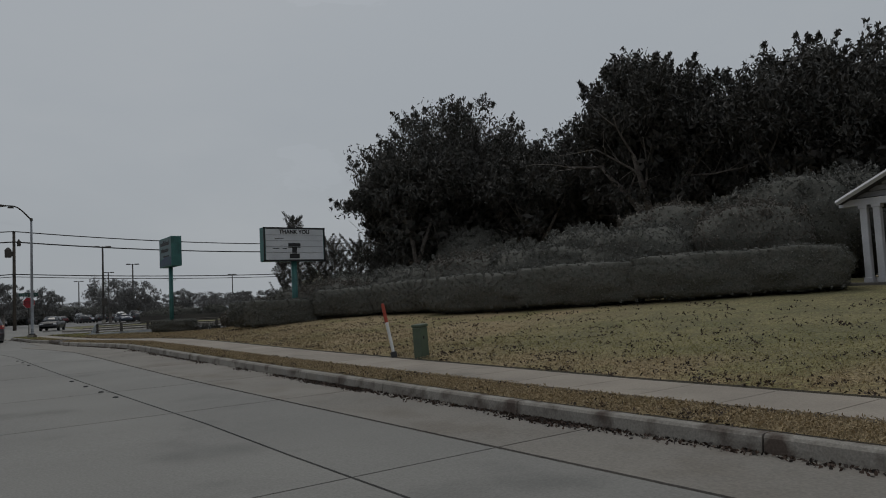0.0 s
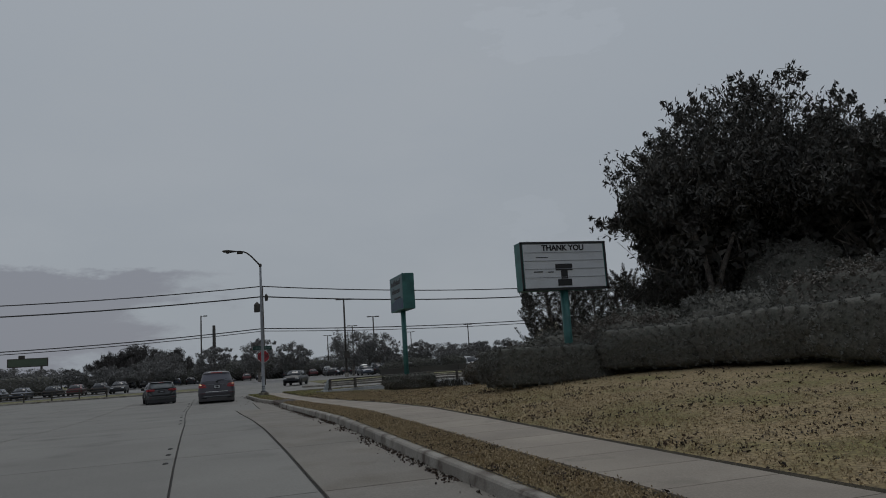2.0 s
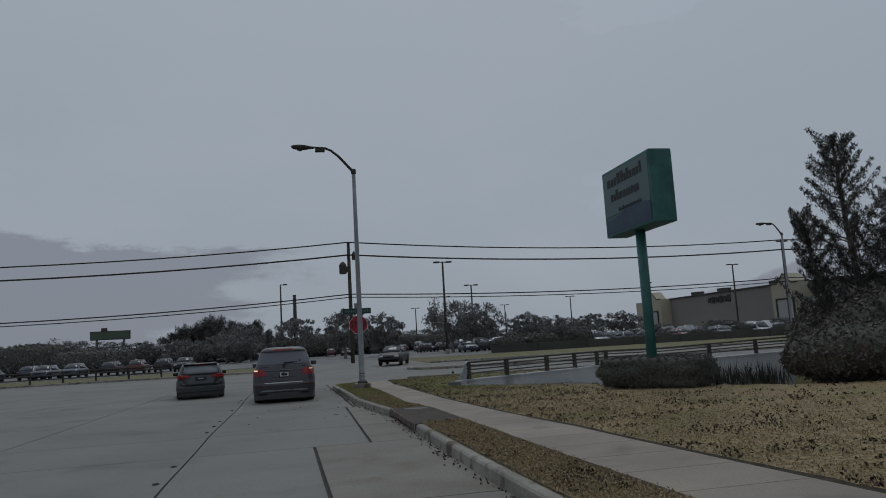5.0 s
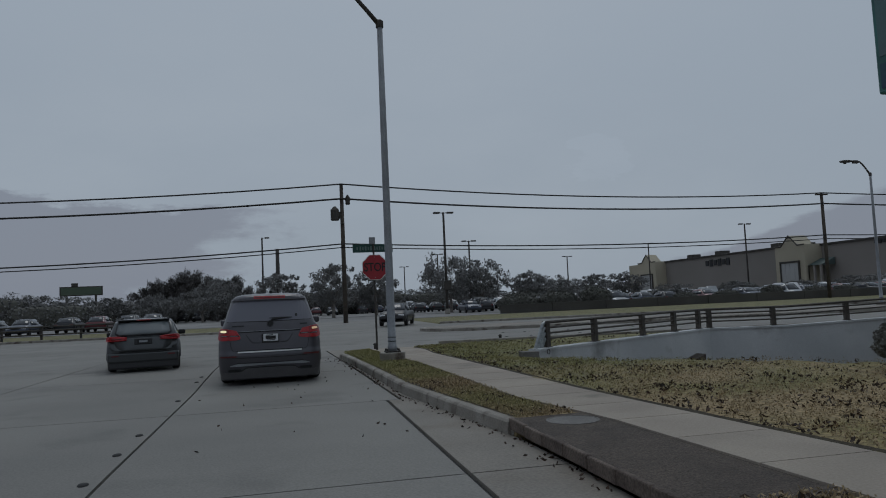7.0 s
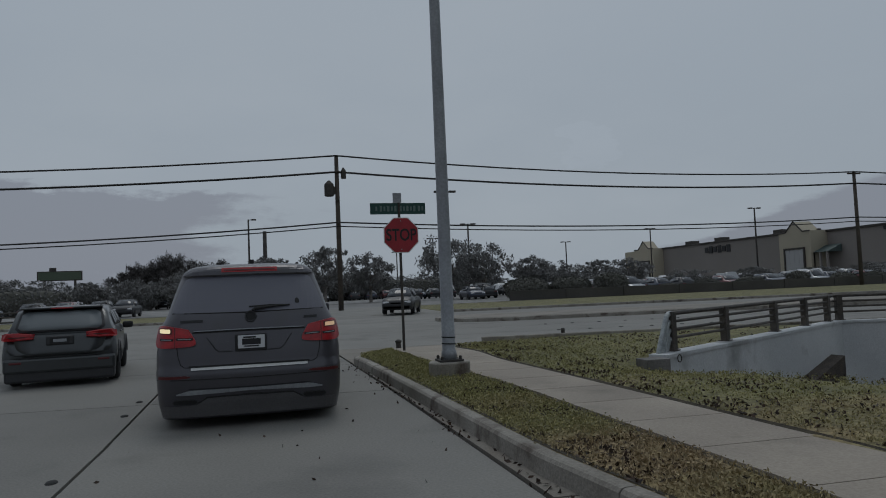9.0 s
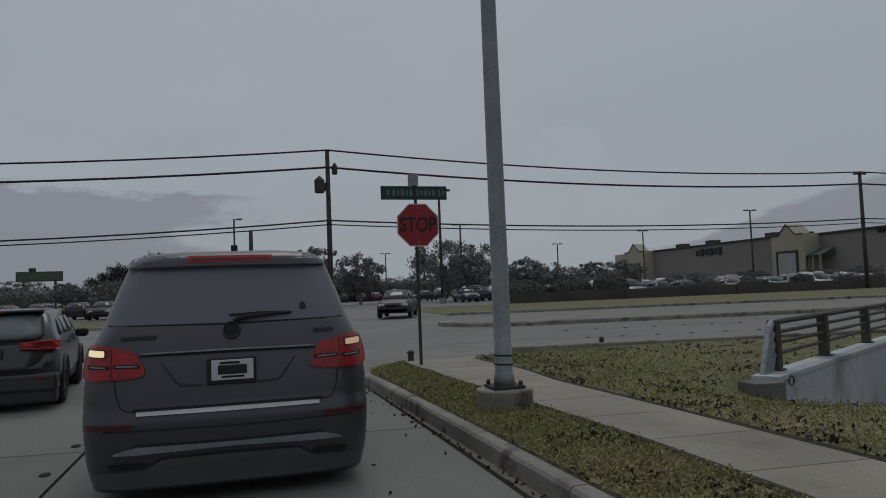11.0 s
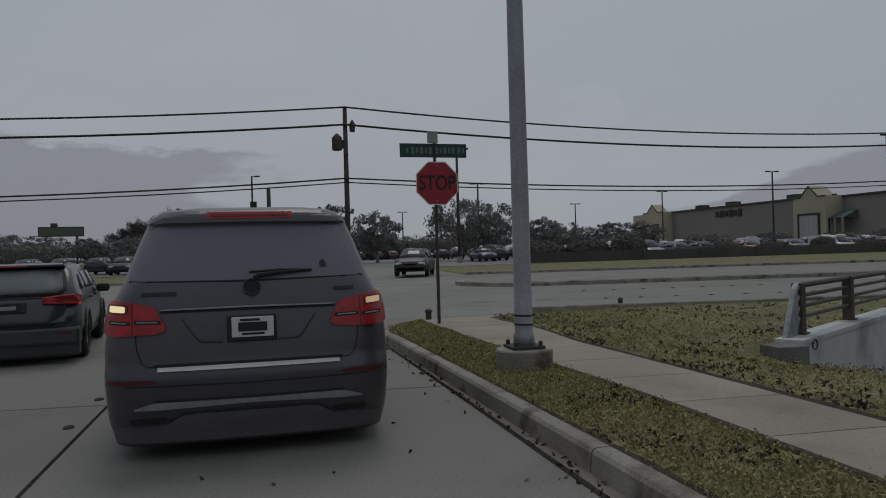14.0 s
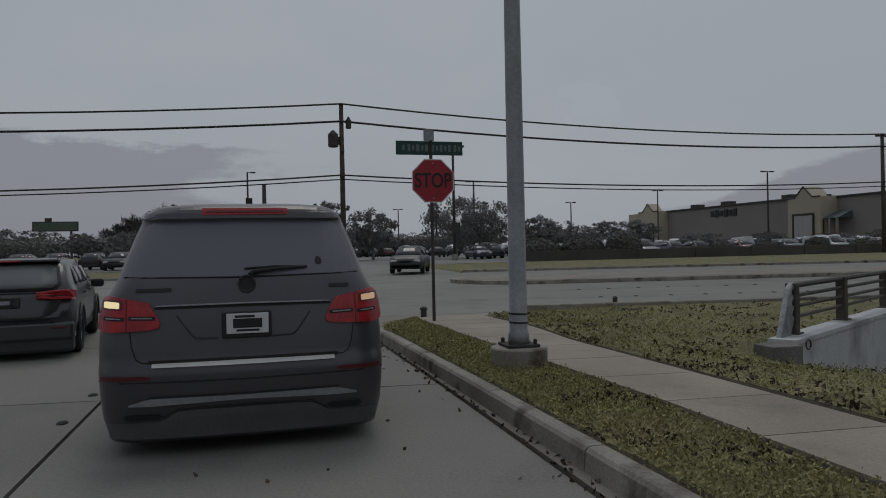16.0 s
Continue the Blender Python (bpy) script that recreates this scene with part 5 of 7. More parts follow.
        for yy in (0.98, 4.05):
            bm = bmesh.new()
            pts = [(0.958 * s, yy + 0.43 * math.cos(a), 0.38 + 0.43 * math.sin(a)) for a in (math.pi * k / 14 for k in range(15))]
            tube(bm, pts, 0.03, 6)
            part("wheel_arch", bm, M_PLASTIC, car)
            wheel(car, 0.835 * s, yy, 0.375, 0.27, M_STEEL)
    # grey trim across the bumper, black valance below
    suv_skin("diffuser_trim", (-0.745, -0.62, 0.0, 0.62, 0.745), (0.372, 0.368, 0.384, 0.368, 0.372), (0.382, 0.418, 0.414, 0.418, 0.382), 0.014, M_STEEL, car, "grey metal diffuser trim", 20, 2, 0.03)
    suv_seam("panel_gap", ((-0.62, 0.43), (0.0, 0.425), (0.62, 0.43)), M_BLACK, car, 0.005)
    suv_seam("valance_lip", ((-0.53, 0.283), (-0.44, 0.335), (0.0, 0.345), (0.44, 0.335), (0.53, 0.283)), M_BLACK, car, 0.008)
    suv_skin("lower_valance", (-0.90, -0.53, -0.44, 0.44, 0.53, 0.90), (0.135, 0.13, 0.13, 0.13, 0.13, 0.135), (0.25, 0.262, 0.33, 0.33, 0.262, 0.25), 0.006, M_VALANCE, car, "dark grey lower valance", 24, 4)
    bm = bmesh.new()
    box(bm, 0, 2.5, 0.22, 1.5, 4.4, 0.1, 0.03)
    part("underbody", bm, M_BLACK, car)
    patch("windscreen", ((0.80, 3.74, 1.10), (-0.80, 3.74, 1.10), (-0.62, 2.98, 1.68), (0.62, 2.98, 1.68)), M_GLASS, car, bulge=0.03)
    for s in (-1, 1):
        bm = bmesh.new()
        box(bm, 0.68 * s, 4.80, 0.74, 0.36, 0.2, 0.16, 0.05)
        part("headlight", bm, M_PLATE, car)
    return car


suv()


def hatchback():
    car = empty("hatchback", pose(0.16, 56.35, 0.0, 0, 0, 8), "grey hatchback with lit tail lamps waiting in the next lane", "car", "waiting cars")
    W = 0.865
    st = [(0.0, W * 0.88, 0.34, 0.56, 0.57, 0.74), (0.03, W * 0.96, 0.31, 0.66, 0.68, 0.78), (0.09, W, 0.28, 0.76, 0.78, 0.78), (0.13, W, 0.27, 0.88, 0.95, 0.76), (0.27, W, 0.26, 0.94, 1.14, 0.73), (0.44, W, 0.25, 0.96, 1.34, 0.70), (0.54, W, 0.24, 0.96, 1.40, 0.69),
          (1.0, W, 0.22, 0.96, 1.44, 0.685), (1.9, W, 0.21, 0.95, 1.45, 0.685), (2.5, W, 0.21, 0.94, 1.38, 0.65), (2.95, W, 0.21, 0.93, 1.14, 0.58), (3.3, W, 0.22, 0.92, 0.96, 0.6), (3.8, W * 0.97, 0.23, 0.86, 0.90, 0.6), (4.15, W * 0.9, 0.26, 0.74, 0.78, 0.56), (4.3, W * 0.78, 0.32, 0.6, 0.62, 0.5)]
    part("body", car_shell(st), M_HATCH, car, "grey metallic bodywork", True)
    patch("window_surround", ((-0.69, 0.10, 0.925), (0.69, 0.10, 0.925), (0.625, 0.475, 1.375), (-0.625, 0.475, 1.375)), M_PLASTIC, car, bulge=0.03, rounded=0.12)
    patch("rear_window", ((-0.645, 0.085, 0.955), (0.645, 0.085, 0.955), (0.59, 0.43, 1.345), (-0.59, 0.43, 1.345)), M_HATCHSHEEN, car, "tinted rear window with a painted pale reflection", bulge=0.035, rounded=0.12)
    bm = bmesh.new()
    box(bm, 0, 0.50, 1.405, 1.26, 0.26, 0.045, 0.018)
    part("roof_spoiler", bm, M_HATCH, car)
    bm = bmesh.new()
    box(bm, 0, 0.365, 1.40, 0.34, 0.03, 0.026, 0.008)
    part("high_brake_lamp", bm, M_BRAKE, car)
    patch("tailgate", ((-0.60, -0.008, 0.52), (0.60, -0.008, 0.52), (0.72, 0.085, 0.895), (-0.72, 0.085, 0.895)), M_HATCH, car, bulge=0.025, thick=0.05, rounded=0.1)
    bm = bmesh.new()
    box(bm, 0, 0.01, 0.775, 0.42, 0.05, 0.15, 0.02)
    part("plate_recess", bm, M_PLASTIC, car)
    bm = bmesh.new()
    box(bm, 0, -0.014, 0.775, 0.30, 0.012, 0.115, 0.003)
    pl = part("number_plate", bm, M_LETTER, car, "dark number plate")
    bm = bmesh.new()
    box(bm, 0, -0.0215, 0.775, 0.2, 0.003, 0.05)
    part("plate_bar", bm, M_STEEL, pl)
    bm = bmesh.new()
    tube(bm, [(0.0, 0.10, 0.945), (-0.1, 0.12, 0.985), (-0.42, 0.13, 0.975)], [0.016, 0.012, 0.007], 8)
    part("rear_wiper", bm, M_BLACK, car)
    for s in (-1, 1):
        bm = bmesh.new()
        ring = ((0.40, 0.03, 0.815), (0.60, 0.03, 0.80), (0.84, 0.05, 0.795), (0.872, 0.14, 0.815), (0.866, 0.17, 0.905), (0.80, 0.08, 0.925), (0.62, 0.06, 0.92), (0.40, 0.035, 0.895))
        top = [bm.verts.new((x * s, y - 0.03, z)) for x, y, z in ring]
        bot = [bm.verts.new((x * s * 0.96, y + 0.05, z)) for x, y, z in ring]
        mid = Vector((0, 0, 0))
        for q in top:
            mid += q.co / len(top)
        inner = [bm.verts.new(q.co.lerp(mid, 0.16) + Vector((0, -0.014, 0))) for q in top]
        bm.faces.new(inner)
        for k in range(len(ring)):
            bm.faces.new((top[k], top[(k + 1) % len(ring)], inner[(k + 1) % len(ring)], inner[k]))
        for k in range(len(ring)):
            bm.faces.new((top[k], top[(k + 1) % len(ring)], bot[(k + 1) % len(ring)], bot[k]))
        bmesh.ops.recalc_face_normals(bm, faces=bm.faces)
        lampc = part("tail_light", bm, M_TAIL, car, "lit red tail lamp")
        bm = bmesh.new()
        box(bm, 0.58 * s, 0.005, 0.85, 0.36, 0.02, 0.014, 0.003)
        part("lamp_divider", bm, M_BLACK, lampc)
        for y0, y1, q0, q1 in ((0.70, 1.15, 0.95, 1.15), (1.22, 1.95, 1.22, 1.95), (2.02, 2.85, 2.02, 2.5)):
            pts = [(0.825 * s, y0, 0.985), (0.825 * s, y1, 0.98), (0.715 * s, q1, 1.29), (0.715 * s, q0, 1.29)]
            if s < 0:
                pts = [pts[1], pts[0], pts[3], pts[2]]
            patch("side_window", pts, M_GLASS, car, bulge=0.015)
        bm = bmesh.new()
        box(bm, 0.95 * s, 2.6, 0.92, 0.2, 0.12, 0.14, 0.045)
        part("door_mirror", bm, M_BLACK, car)
        for yy in (1.5, 2.3):
            bm = bmesh.new()
            box(bm, 0.868 * s, yy, 0.83, 0.03, 0.18, 0.028, 0.008)
            part("door_handle", bm, M_HATCH, car)
        bm = bmesh.new()
        tube(bm, [(0.58 * s, 0.75, 1.43), (0.58 * s, 0.9, 1.47), (0.58 * s, 2.0, 1.485), (0.58 * s, 2.2, 1.45)], [0.01, 0.015, 0.015, 0.01], 8)
        part("roof_rail", bm, M_BLACK, car)
        bm = bmesh.new()
        box(bm, 0.66 * s, -0.012, 0.43, 0.18, 0.03, 0.04, 0.01)
        part("reflector", bm, M_REDDIM, car)
        for yy in (0.78, 3.45):
            bm = bmesh.new()
            pts = [(0.87 * s, yy + 0.36 * math.cos(a), 0.32 + 0.36 * math.sin(a)) for a in (math.pi * k / 14 for k in range(15))]
            tube(bm, pts, 0.025, 6)
            part("wheel_arch", bm, M_PLASTIC, car)
            wheel(car, 0.77 * s, yy, 0.32, 0.21, M_STEEL)
    bm = bmesh.new()
    box(bm, 0, 0.10, 0.38, 1.69, 0.24, 0.26, 0.05)
    part("rear_bumper", bm, M_HATCH, car)
    for zz in (0.505, 0.55):
        bm = bmesh.new()
        tube(bm, [(-0.80, 0.05, zz), (-0.6, -0.022, zz), (0.6, -0.022, zz), (0.80, 0.05, zz)], 0.007, 6)
        part("panel_gap", bm, M_BLACK, car, "dark bumper seam")
    bm = bmesh.new()
    box(bm, 0, 0.14, 0.20, 1.66, 0.26, 0.20, 0.04)
    part("lower_valance", bm, M_PLASTIC, car)
    bm = bmesh.new()
    box(bm, 0, 2.1, 0.22, 1.35, 3.9, 0.08, 0.03)
    part("underbody", bm, M_BLACK, car)
    patch("windscreen", ((0.74, 3.25, 0.95), (-0.74, 3.25, 0.95), (-0.56, 2.56, 1.34), (0.56, 2.56, 1.34)), M_GLASS, car, bulge=0.02)
    for s in (-1, 1):
        bm = bmesh.new()
        box(bm, 0.6 * s, 4.18, 0.66, 0.32, 0.16, 0.13, 0.04)
        part("headlight", bm, M_PLATE, car)
    # low roof line
    for ob in car.children:
        for v in ob.data.vertices:
            if v.co.z > 0.95:
                v.co.z = 0.95 + (v.co.z - 0.95) * 0.8


hatchback()


def parked_car(paint, label, van=False):
    car = empty("parked_car", pose(0, 0, 0), label, "car", "parked cars")
    W = 0.92
    k = 1.16 if van else 1.0
    st = [(0.0, W * 0.88, 0.34, 0.7, 0.72, 0.7), (0.08, W, 0.28, 0.9, 0.95, 0.72), (0.5, W, 0.25, 0.95, (1.6 if van else 1.1) * k, 0.66), (0.95, W, 0.24, 0.96, 1.48 * k, 0.63), (2.2, W, 0.23, 0.95, 1.5 * k, 0.64), (2.8, W, 0.23, 0.94, 1.3 * k, 0.62), (3.3, W, 0.23, 0.93, 1.0, 0.62), (4.1, W * 0.97, 0.25, 0.85, 0.9, 0.6), (4.5, W * 0.85, 0.32, 0.62, 0.66, 0.5)]
    part("body", car_shell(st), paint, car, "", True)
    for s in (-1, 1):
        pts = [(0.872 * s, 0.9, 0.99), (0.872 * s, 2.95, 0.98), (0.68 * s, 2.6, 1.34 * k), (0.69 * s, 1.1, 1.34 * k)]
        if s < 0:
            pts = [pts[1], pts[0], pts[3], pts[2]]
        patch("side_window", pts, M_GLASS, car, nx=2, ny=2, bulge=0.02)
        for yy in (0.85, 3.55):
            bm = bmesh.new()
            lathe(bm, ((0.33, -0.1), (0.33, 0.1), (0.2, 0.11), (0.001, 0.10)), 16, Matrix.Translation((0.82 * s, yy, 0.33)) @ Matrix.Rotation(math.pi / 2 * s, 4, "Y"))
            part("wheel", bm, M_BLACK, car)
    patch("windscreen", ((0.72, 3.30, 1.03), (-0.72, 3.30, 1.03), (-0.58, 2.56, 1.47 * k), (0.58, 2.56, 1.47 * k)), M_GLASS, car, nx=3, ny=3, bulge=0.04, thick=0.03)
    patch("rear_window", ((-0.68, 0.16, 1.0), (0.68, 0.16, 1.0), (0.58, 0.74 if not van else 0.46, 1.44 * k), (-0.58, 0.74 if not van else 0.46, 1.44 * k)), M_GLASS, car, nx=3, ny=3, bulge=0.04, thick=0.03)
    for s in (-1, 1):
        bm = bmesh.new()
        box(bm, 0.62 * s, 4.36, 0.68, 0.34, 0.2, 0.14, 0.04)
        part("headlight", bm, M_PLATE, car)
        bm = bmesh.new()
        box(bm, 0.68 * s, 0.03, 0.78, 0.30, 0.12, 0.16, 0.03)
        part("tail_light", bm, M_REDDIM, car, "dull red tail lamp")
    for name, y in (("front_bumper", 4.38), ("rear_bumper", 0.10)):
        bm = bmesh.new()
        box(bm, 0, y, 0.40, 1.56, 0.24, 0.22, 0.06)
        part(name, bm, M_PLASTIC, car)
    bm = bmesh.new()
    box(bm, 0, 4.47, 0.64, 0.7, 0.06, 0.12, 0.02)
    part("grille", bm, M_BLACK, car)
    return car


lot_cars = [parked_car(p, f"{c} car parked on the far lot", v) for p, c, v in zip(M_CARS, ("black", "silver", "white", "maroon", "blue"), (False, True, True, False, False))]


# ---- poles and cables ----
def dist_pole(x, y, h, kind, label, turn=0.0):
    pole = empty("lot_light_pole" if kind != "wood" else "utility_pole", pose(x, y, 0.0, 0, 0, turn), label, "pole", "lot lights" if kind != "wood" else "utility poles")
    bm = bmesh.new()
    r = 0.16 if kind != "wood" else 0.2
    if kind == "thick":
        r = 0.36
    tube(bm, [(0, 0, -0.2), (0, 0, h * 0.5), (0, 0, h)], [r, r * 0.9, r * 0.75], 10)
    part("shaft", bm, M_WOODPOLE if kind == "wood" else M_DARKPOLE, pole, "", True)
    if kind in ("tee", "arm"):
        bm = bmesh.new()
        lathe(bm, ((0.3, -0.1), (0.3, 0.7), (0.26, 0.72)), 12)
        part("footing", bm, M_KERB, pole)
        for s in ((-1, 1) if kind == "tee" else (1,)):
            bm = bmesh.new()
            tube(bm, [(0, 0, h - 0.1), (0.45 * s, 0, h - 0.06)], 0.05, 6)
            box(bm, 0.8 * s, 0, h - 0.06, 0.75, 0.42, 0.2, 0.03)
            part("lamp_box", bm, M_DARKPOLE, pole)
    return pole


UTIL = (8.8, 97.9)
util = dist_pole(*UTIL, 11.85, "wood", "weathered wooden utility pole carrying cables and a transformer")
bm = bmesh.new()
tube(bm, [(0.25, -0.05, 10.55), (0.62, -0.08, 10.5)], 0.05, 6)
lathe(bm, ((0.16, 10.1), (0.2, 10.15), (0.2, 10.7), (0.14, 10.78), (0.05, 10.95)), 12, Matrix.Translation((0.5, -0.05, 0)))
part("switch_gear", bm, M_DARKPOLE, util)
bm = bmesh.new()
lathe(bm, ((0.3, 8.75), (0.36, 8.8), (0.36, 9.65), (0.28, 9.75), (0.08, 9.95)), 14, Matrix.Translation((-0.62, -0.1, 0)))
box(bm, -0.25, -0.05, 9.2, 0.35, 0.08, 0.6)
part("transformer", bm, M_DARKPOLE, util, "round dark transformer can")
for z in (8.45, 6.7, 10.6):
    bm = bmesh.new()
    box(bm, 0, -0.2, z, 0.3, 0.25, 0.12, 0.02)
    part("cable_clamp", bm, M_DARKPOLE, util)
RIGHTP = (60.0, 102.3)
LEFTP = (-62.0, 99.0)
utr = dist_pole(*RIGHTP, 11.3, "wood", "weathered wooden utility pole beside the far lot")
bm = bmesh.new()
box(bm, 0, 0, 11.1, 1.5, 0.14, 0.16, 0.02)
part("crossarm", bm, M_WOODPOLE, utr)
dist_pole(*LEFTP, 11.9, "wood", "weathered wooden utility pole along the cross road")
BEYOND = (126.0, 104.5)
for name, z0, z1, z2, r, sag in (("power_cable", 11.85, 11.25, 11.85, 0.065, 0.75), ("power_cable", 10.6, 10.1, 10.7, 0.08, 0.75), ("telephone_cable", 6.75, 6.75, 6.9, 0.06, 0.55), ("telephone_cable", 6.45, 6.35, 6.6, 0.045, 0.55)):
    for (xa, ya), za, (xb, yb), zb, dip in ((LEFTP, z2, UTIL, z0, 1.3), (UTIL, z0, RIGHTP, z1, sag), (RIGHTP, z1, BEYOND, z1 + 0.7, sag)):
        bm = bmesh.new()
        pts = []
        for k in range(17):
            t = k / 16
            pts.append((xa + (xb - xa) * t, ya - 0.15 + (yb - ya) * t, za + (zb - za) * t - dip * 4 * t * (1 - t)))
        tube(bm, pts, r, 5)
        tagged(part(name, bm, M_WIRE), "black overhead cable strung between wooden poles", "cable", "overhead cables")
tall_lamp = dist_pole(22.0, 117.2, 11.8, "tee", "dark parking lot light pole with a small cabinet strapped to it")
bm = bmesh.new()
box(bm, 0.1, -0.3, 3.4, 0.8, 0.4, 1.1, 0.05)
part("pole_cabinet", bm, M_DARKPOLE, tall_lamp)
for x, y, h, kind in ((0.7, 157.0, 13.3, "arm"), (84.0, 149.3, 13.0, "tee"), (84.0, 184.0, 12.7, "tee"), (69.0, 195.0, 11.0, "tee"), (32.6, 146.5, 11.0, "tee"), (33.5, 174.4, 11.0, "tee"), (60, 222, 11.0, "tee"), (34, 217, 11.0, "tee"), (3.1, 152.2, 11.0, "thick")):
    dist_pole(x, y, h, kind, "dark parking lot light pole with box lamps" if kind != "thick" else "thick dark post rising behind the trees")
# ---- far lot, screen wall and store ----
tagged(pydata("parking_lot", [(-60, 104, 0.125), (-20, 103, 0.125), (2, 102.4, 0.125), (14, 101.4, 0.125), (40, 104.5, 0.125), (200, 110, 0.125), (200, 320, 0.125), (-60, 320, 0.125)], [tuple(range(8))], M_ASPHALT), "worn grey concrete parking lot across the road", "parking lot", kind="structure")
screen = empty("screen_wall", pose(0, 0, 0), "low dark panelled screen wall along the lot", "wall", kind="structure")
xa, ya, xb, yb = 24.0, 103.8, 170.0, 101.0
n = 26
for k in range(n):
    t0, t1 = k / n, (k + 1) / n
    p, q = Vector((xa + (xb - xa) * t0, ya + (yb - ya) * t0)), Vector((xa + (xb - xa) * t1, ya + (yb - ya) * t1))
    d = (q - p)
    m = Matrix.Translation(((p.x + q.x) / 2, (p.y + q.y) / 2, 0)) @ Matrix.Rotation(math.atan2(d.y, d.x), 4, "Z")
    bm = bmesh.new()
    box(bm, 0, 0, 0.51, d.length - 0.35, 0.16, 0.88, 0.02, m)
    part("panel", bm, M_WALLDARK, screen)
    bm = bmesh.new()
    box(bm, d.length / 2, 0, 0.53, 0.34, 0.3, 0.94, 0.03, m)
    part("pier", bm, M_WALLDARK, screen)

store = empty("store_building", pose(124, 0, 0.1), "long low store with two cream gabled entrances", "building")


def store_block(name, y0, y1, depth, h, mat, out=0.0, z0=0.0):
    bm = bmesh.new()
    box(bm, depth / 2 - out, (y0 + y1) / 2, (h + z0) / 2, depth, abs(y1 - y0), h - z0, 0.05)
    return part(name, bm, mat, store)


main = store_block("main_wall", 180, 262, 60, 11.1, M_STORE)
side_wall = store_block("side_wall", 70, 179.9, 60, 10.6, M_STORE)
for y0, y1, z in ((180, 262.2, 11.2), (69.8, 179.9, 10.7)):
    bm = bmesh.new()
    box(bm, -0.15, (y0 + y1) / 2, z, 0.5, y1 - y0, 0.45, 0.05)
    part("parapet", bm, M_DARKPOLE, store, "dark parapet line")


def entrance(yc, half, eave, apex, out):
    bm = bmesh.new()
    prof = [(-half, 0), (half, 0), (half, eave), (half * 0.55, eave), (0, apex), (-half * 0.55, eave), (-half, eave)]
    prism(bm, [(y, z) for y, z in prof], 0, out, Matrix(((0, 0, -1, 0), (1, 0, 0, yc), (0, 1, 0, 0), (0, 0, 0, 1))))
    bmesh.ops.recalc_face_normals(bm, faces=bm.faces)
    gable = part("gabled_entrance", bm, M_CREAM, store, "cream rendered gabled entrance")
    bm = bmesh.new()
    for k in range(4):
        bm = bmesh.new()
        box(bm, -out - 0.05, yc + half * 0.3 * (k - 1.5), eave * 0.32, 0.3, half * 0.29, eave * 0.62, 0.03)
        part("glazed_door", bm, M_PANE, gable, "tall glazed door")
    bm = bmesh.new()
    for yy in (yc - half * 0.62, yc + half * 0.62):
        box(bm, -out - 0.15, yy, eave * 0.32, 0.5, 0.35, eave * 0.64)
    box(bm, -out - 0.15, yc, eave * 0.655, 0.5, half * 1.3, 0.35)
    part("door_frame", bm, M_DARKPOLE, gable)
    bm = bmesh.new()
    tube(bm, [(-out - 0.05, yc - half, eave), (-out - 0.05, yc - half * 0.55, eave), (-out - 0.05, yc, apex), (-out - 0.05, yc + half * 0.55, eave), (-out - 0.05, yc + half, eave)], 0.16, 6)
    part("gable_trim", bm, M_DARKPOLE, gable)


entrance(183.2, 5.0, 10.9, 13.3, 4.5)
entrance(252.7, 5.8, 11.4, 13.9, 3.6)
store_block("cream_wing", 258.6, 268, 12, 11.2, M_CREAM, 2.0)
bm = bmesh.new()
prism(bm, [(-4.0, 6.0), (-0.3, 6.0), (-0.3, 7.6)], 174.0, 178.8, Matrix(((1, 0, 0, 0), (0, 0, 1, 0), (0, 1, 0, 0), (0, 0, 0, 1))))
bmesh.ops.recalc_face_normals(bm, faces=bm.faces)
part("canopy", bm, M_TEALROOF, store, "teal metal canopy")
for k in range(3):
    bm = bmesh.new()
    box(bm, -3.7, 174.4 + 2.0 * k, 3.0, 0.4, 0.4, 6.0)
    part("canopy_post", bm, M_STORE, store)
for yc, w, zc in ((218.6, 1.0, 9.2), (160, 0.5, 10.0)):
    for k in range(6):
        bm = bmesh.new()
        box(bm, -0.1, yc + (2.5 - k) * 2.0 * w, zc, 0.2, 1.5 * w, 2.0 * w if k % 2 else 1.5 * w)
        part("lettering_bar", bm, M_LETTER, store)
for yc in (200, 225, 240):
    bm = bmesh.new()
    box(bm, 6, yc, 12.2, 3, 3, 1.2, 0.1)
    part("roof_unit", bm, M_DARKPOLE, store)

rng = random.Random(11)
spots = []
for row_y, x0, x1 in ((112.5, 30, 118), (122, 24, 116), (128, 28, 116), (143, 20, 112), (149, 20, 112), (165, -20, 110), (186, -30, 105), (112, -45, -8)):
    x = x0 + rng.random() * 2
    while x < x1:
        if rng.random() < (0.85 if row_y < 125 else 0.66):
            spots.append((x, row_y + rng.uniform(-0.4, 0.4), rng.choice((0, 180)) + rng.uniform(-2, 2)))
        x += 2.75
used = set()
driveway_car = copy_thing(lot_cars[0], pose(11.9, 87.6, 0.05, 0, 0, 162))
tagged(driveway_car, "black car waiting at the far driveway", "car", "waiting cars")
for x, y, a in spots:
    k = rng.choice((0, 0, 0, 1, 0, 3, 4, 0, 4, 0, 3, 2, 4, 1))
    m = pose(x, y, 0.127, 0, 0, a)
    if k not in used:
        lot_cars[k].matrix_world = m
        used.add(k)
    else:
        copy_thing(lot_cars[k], m)

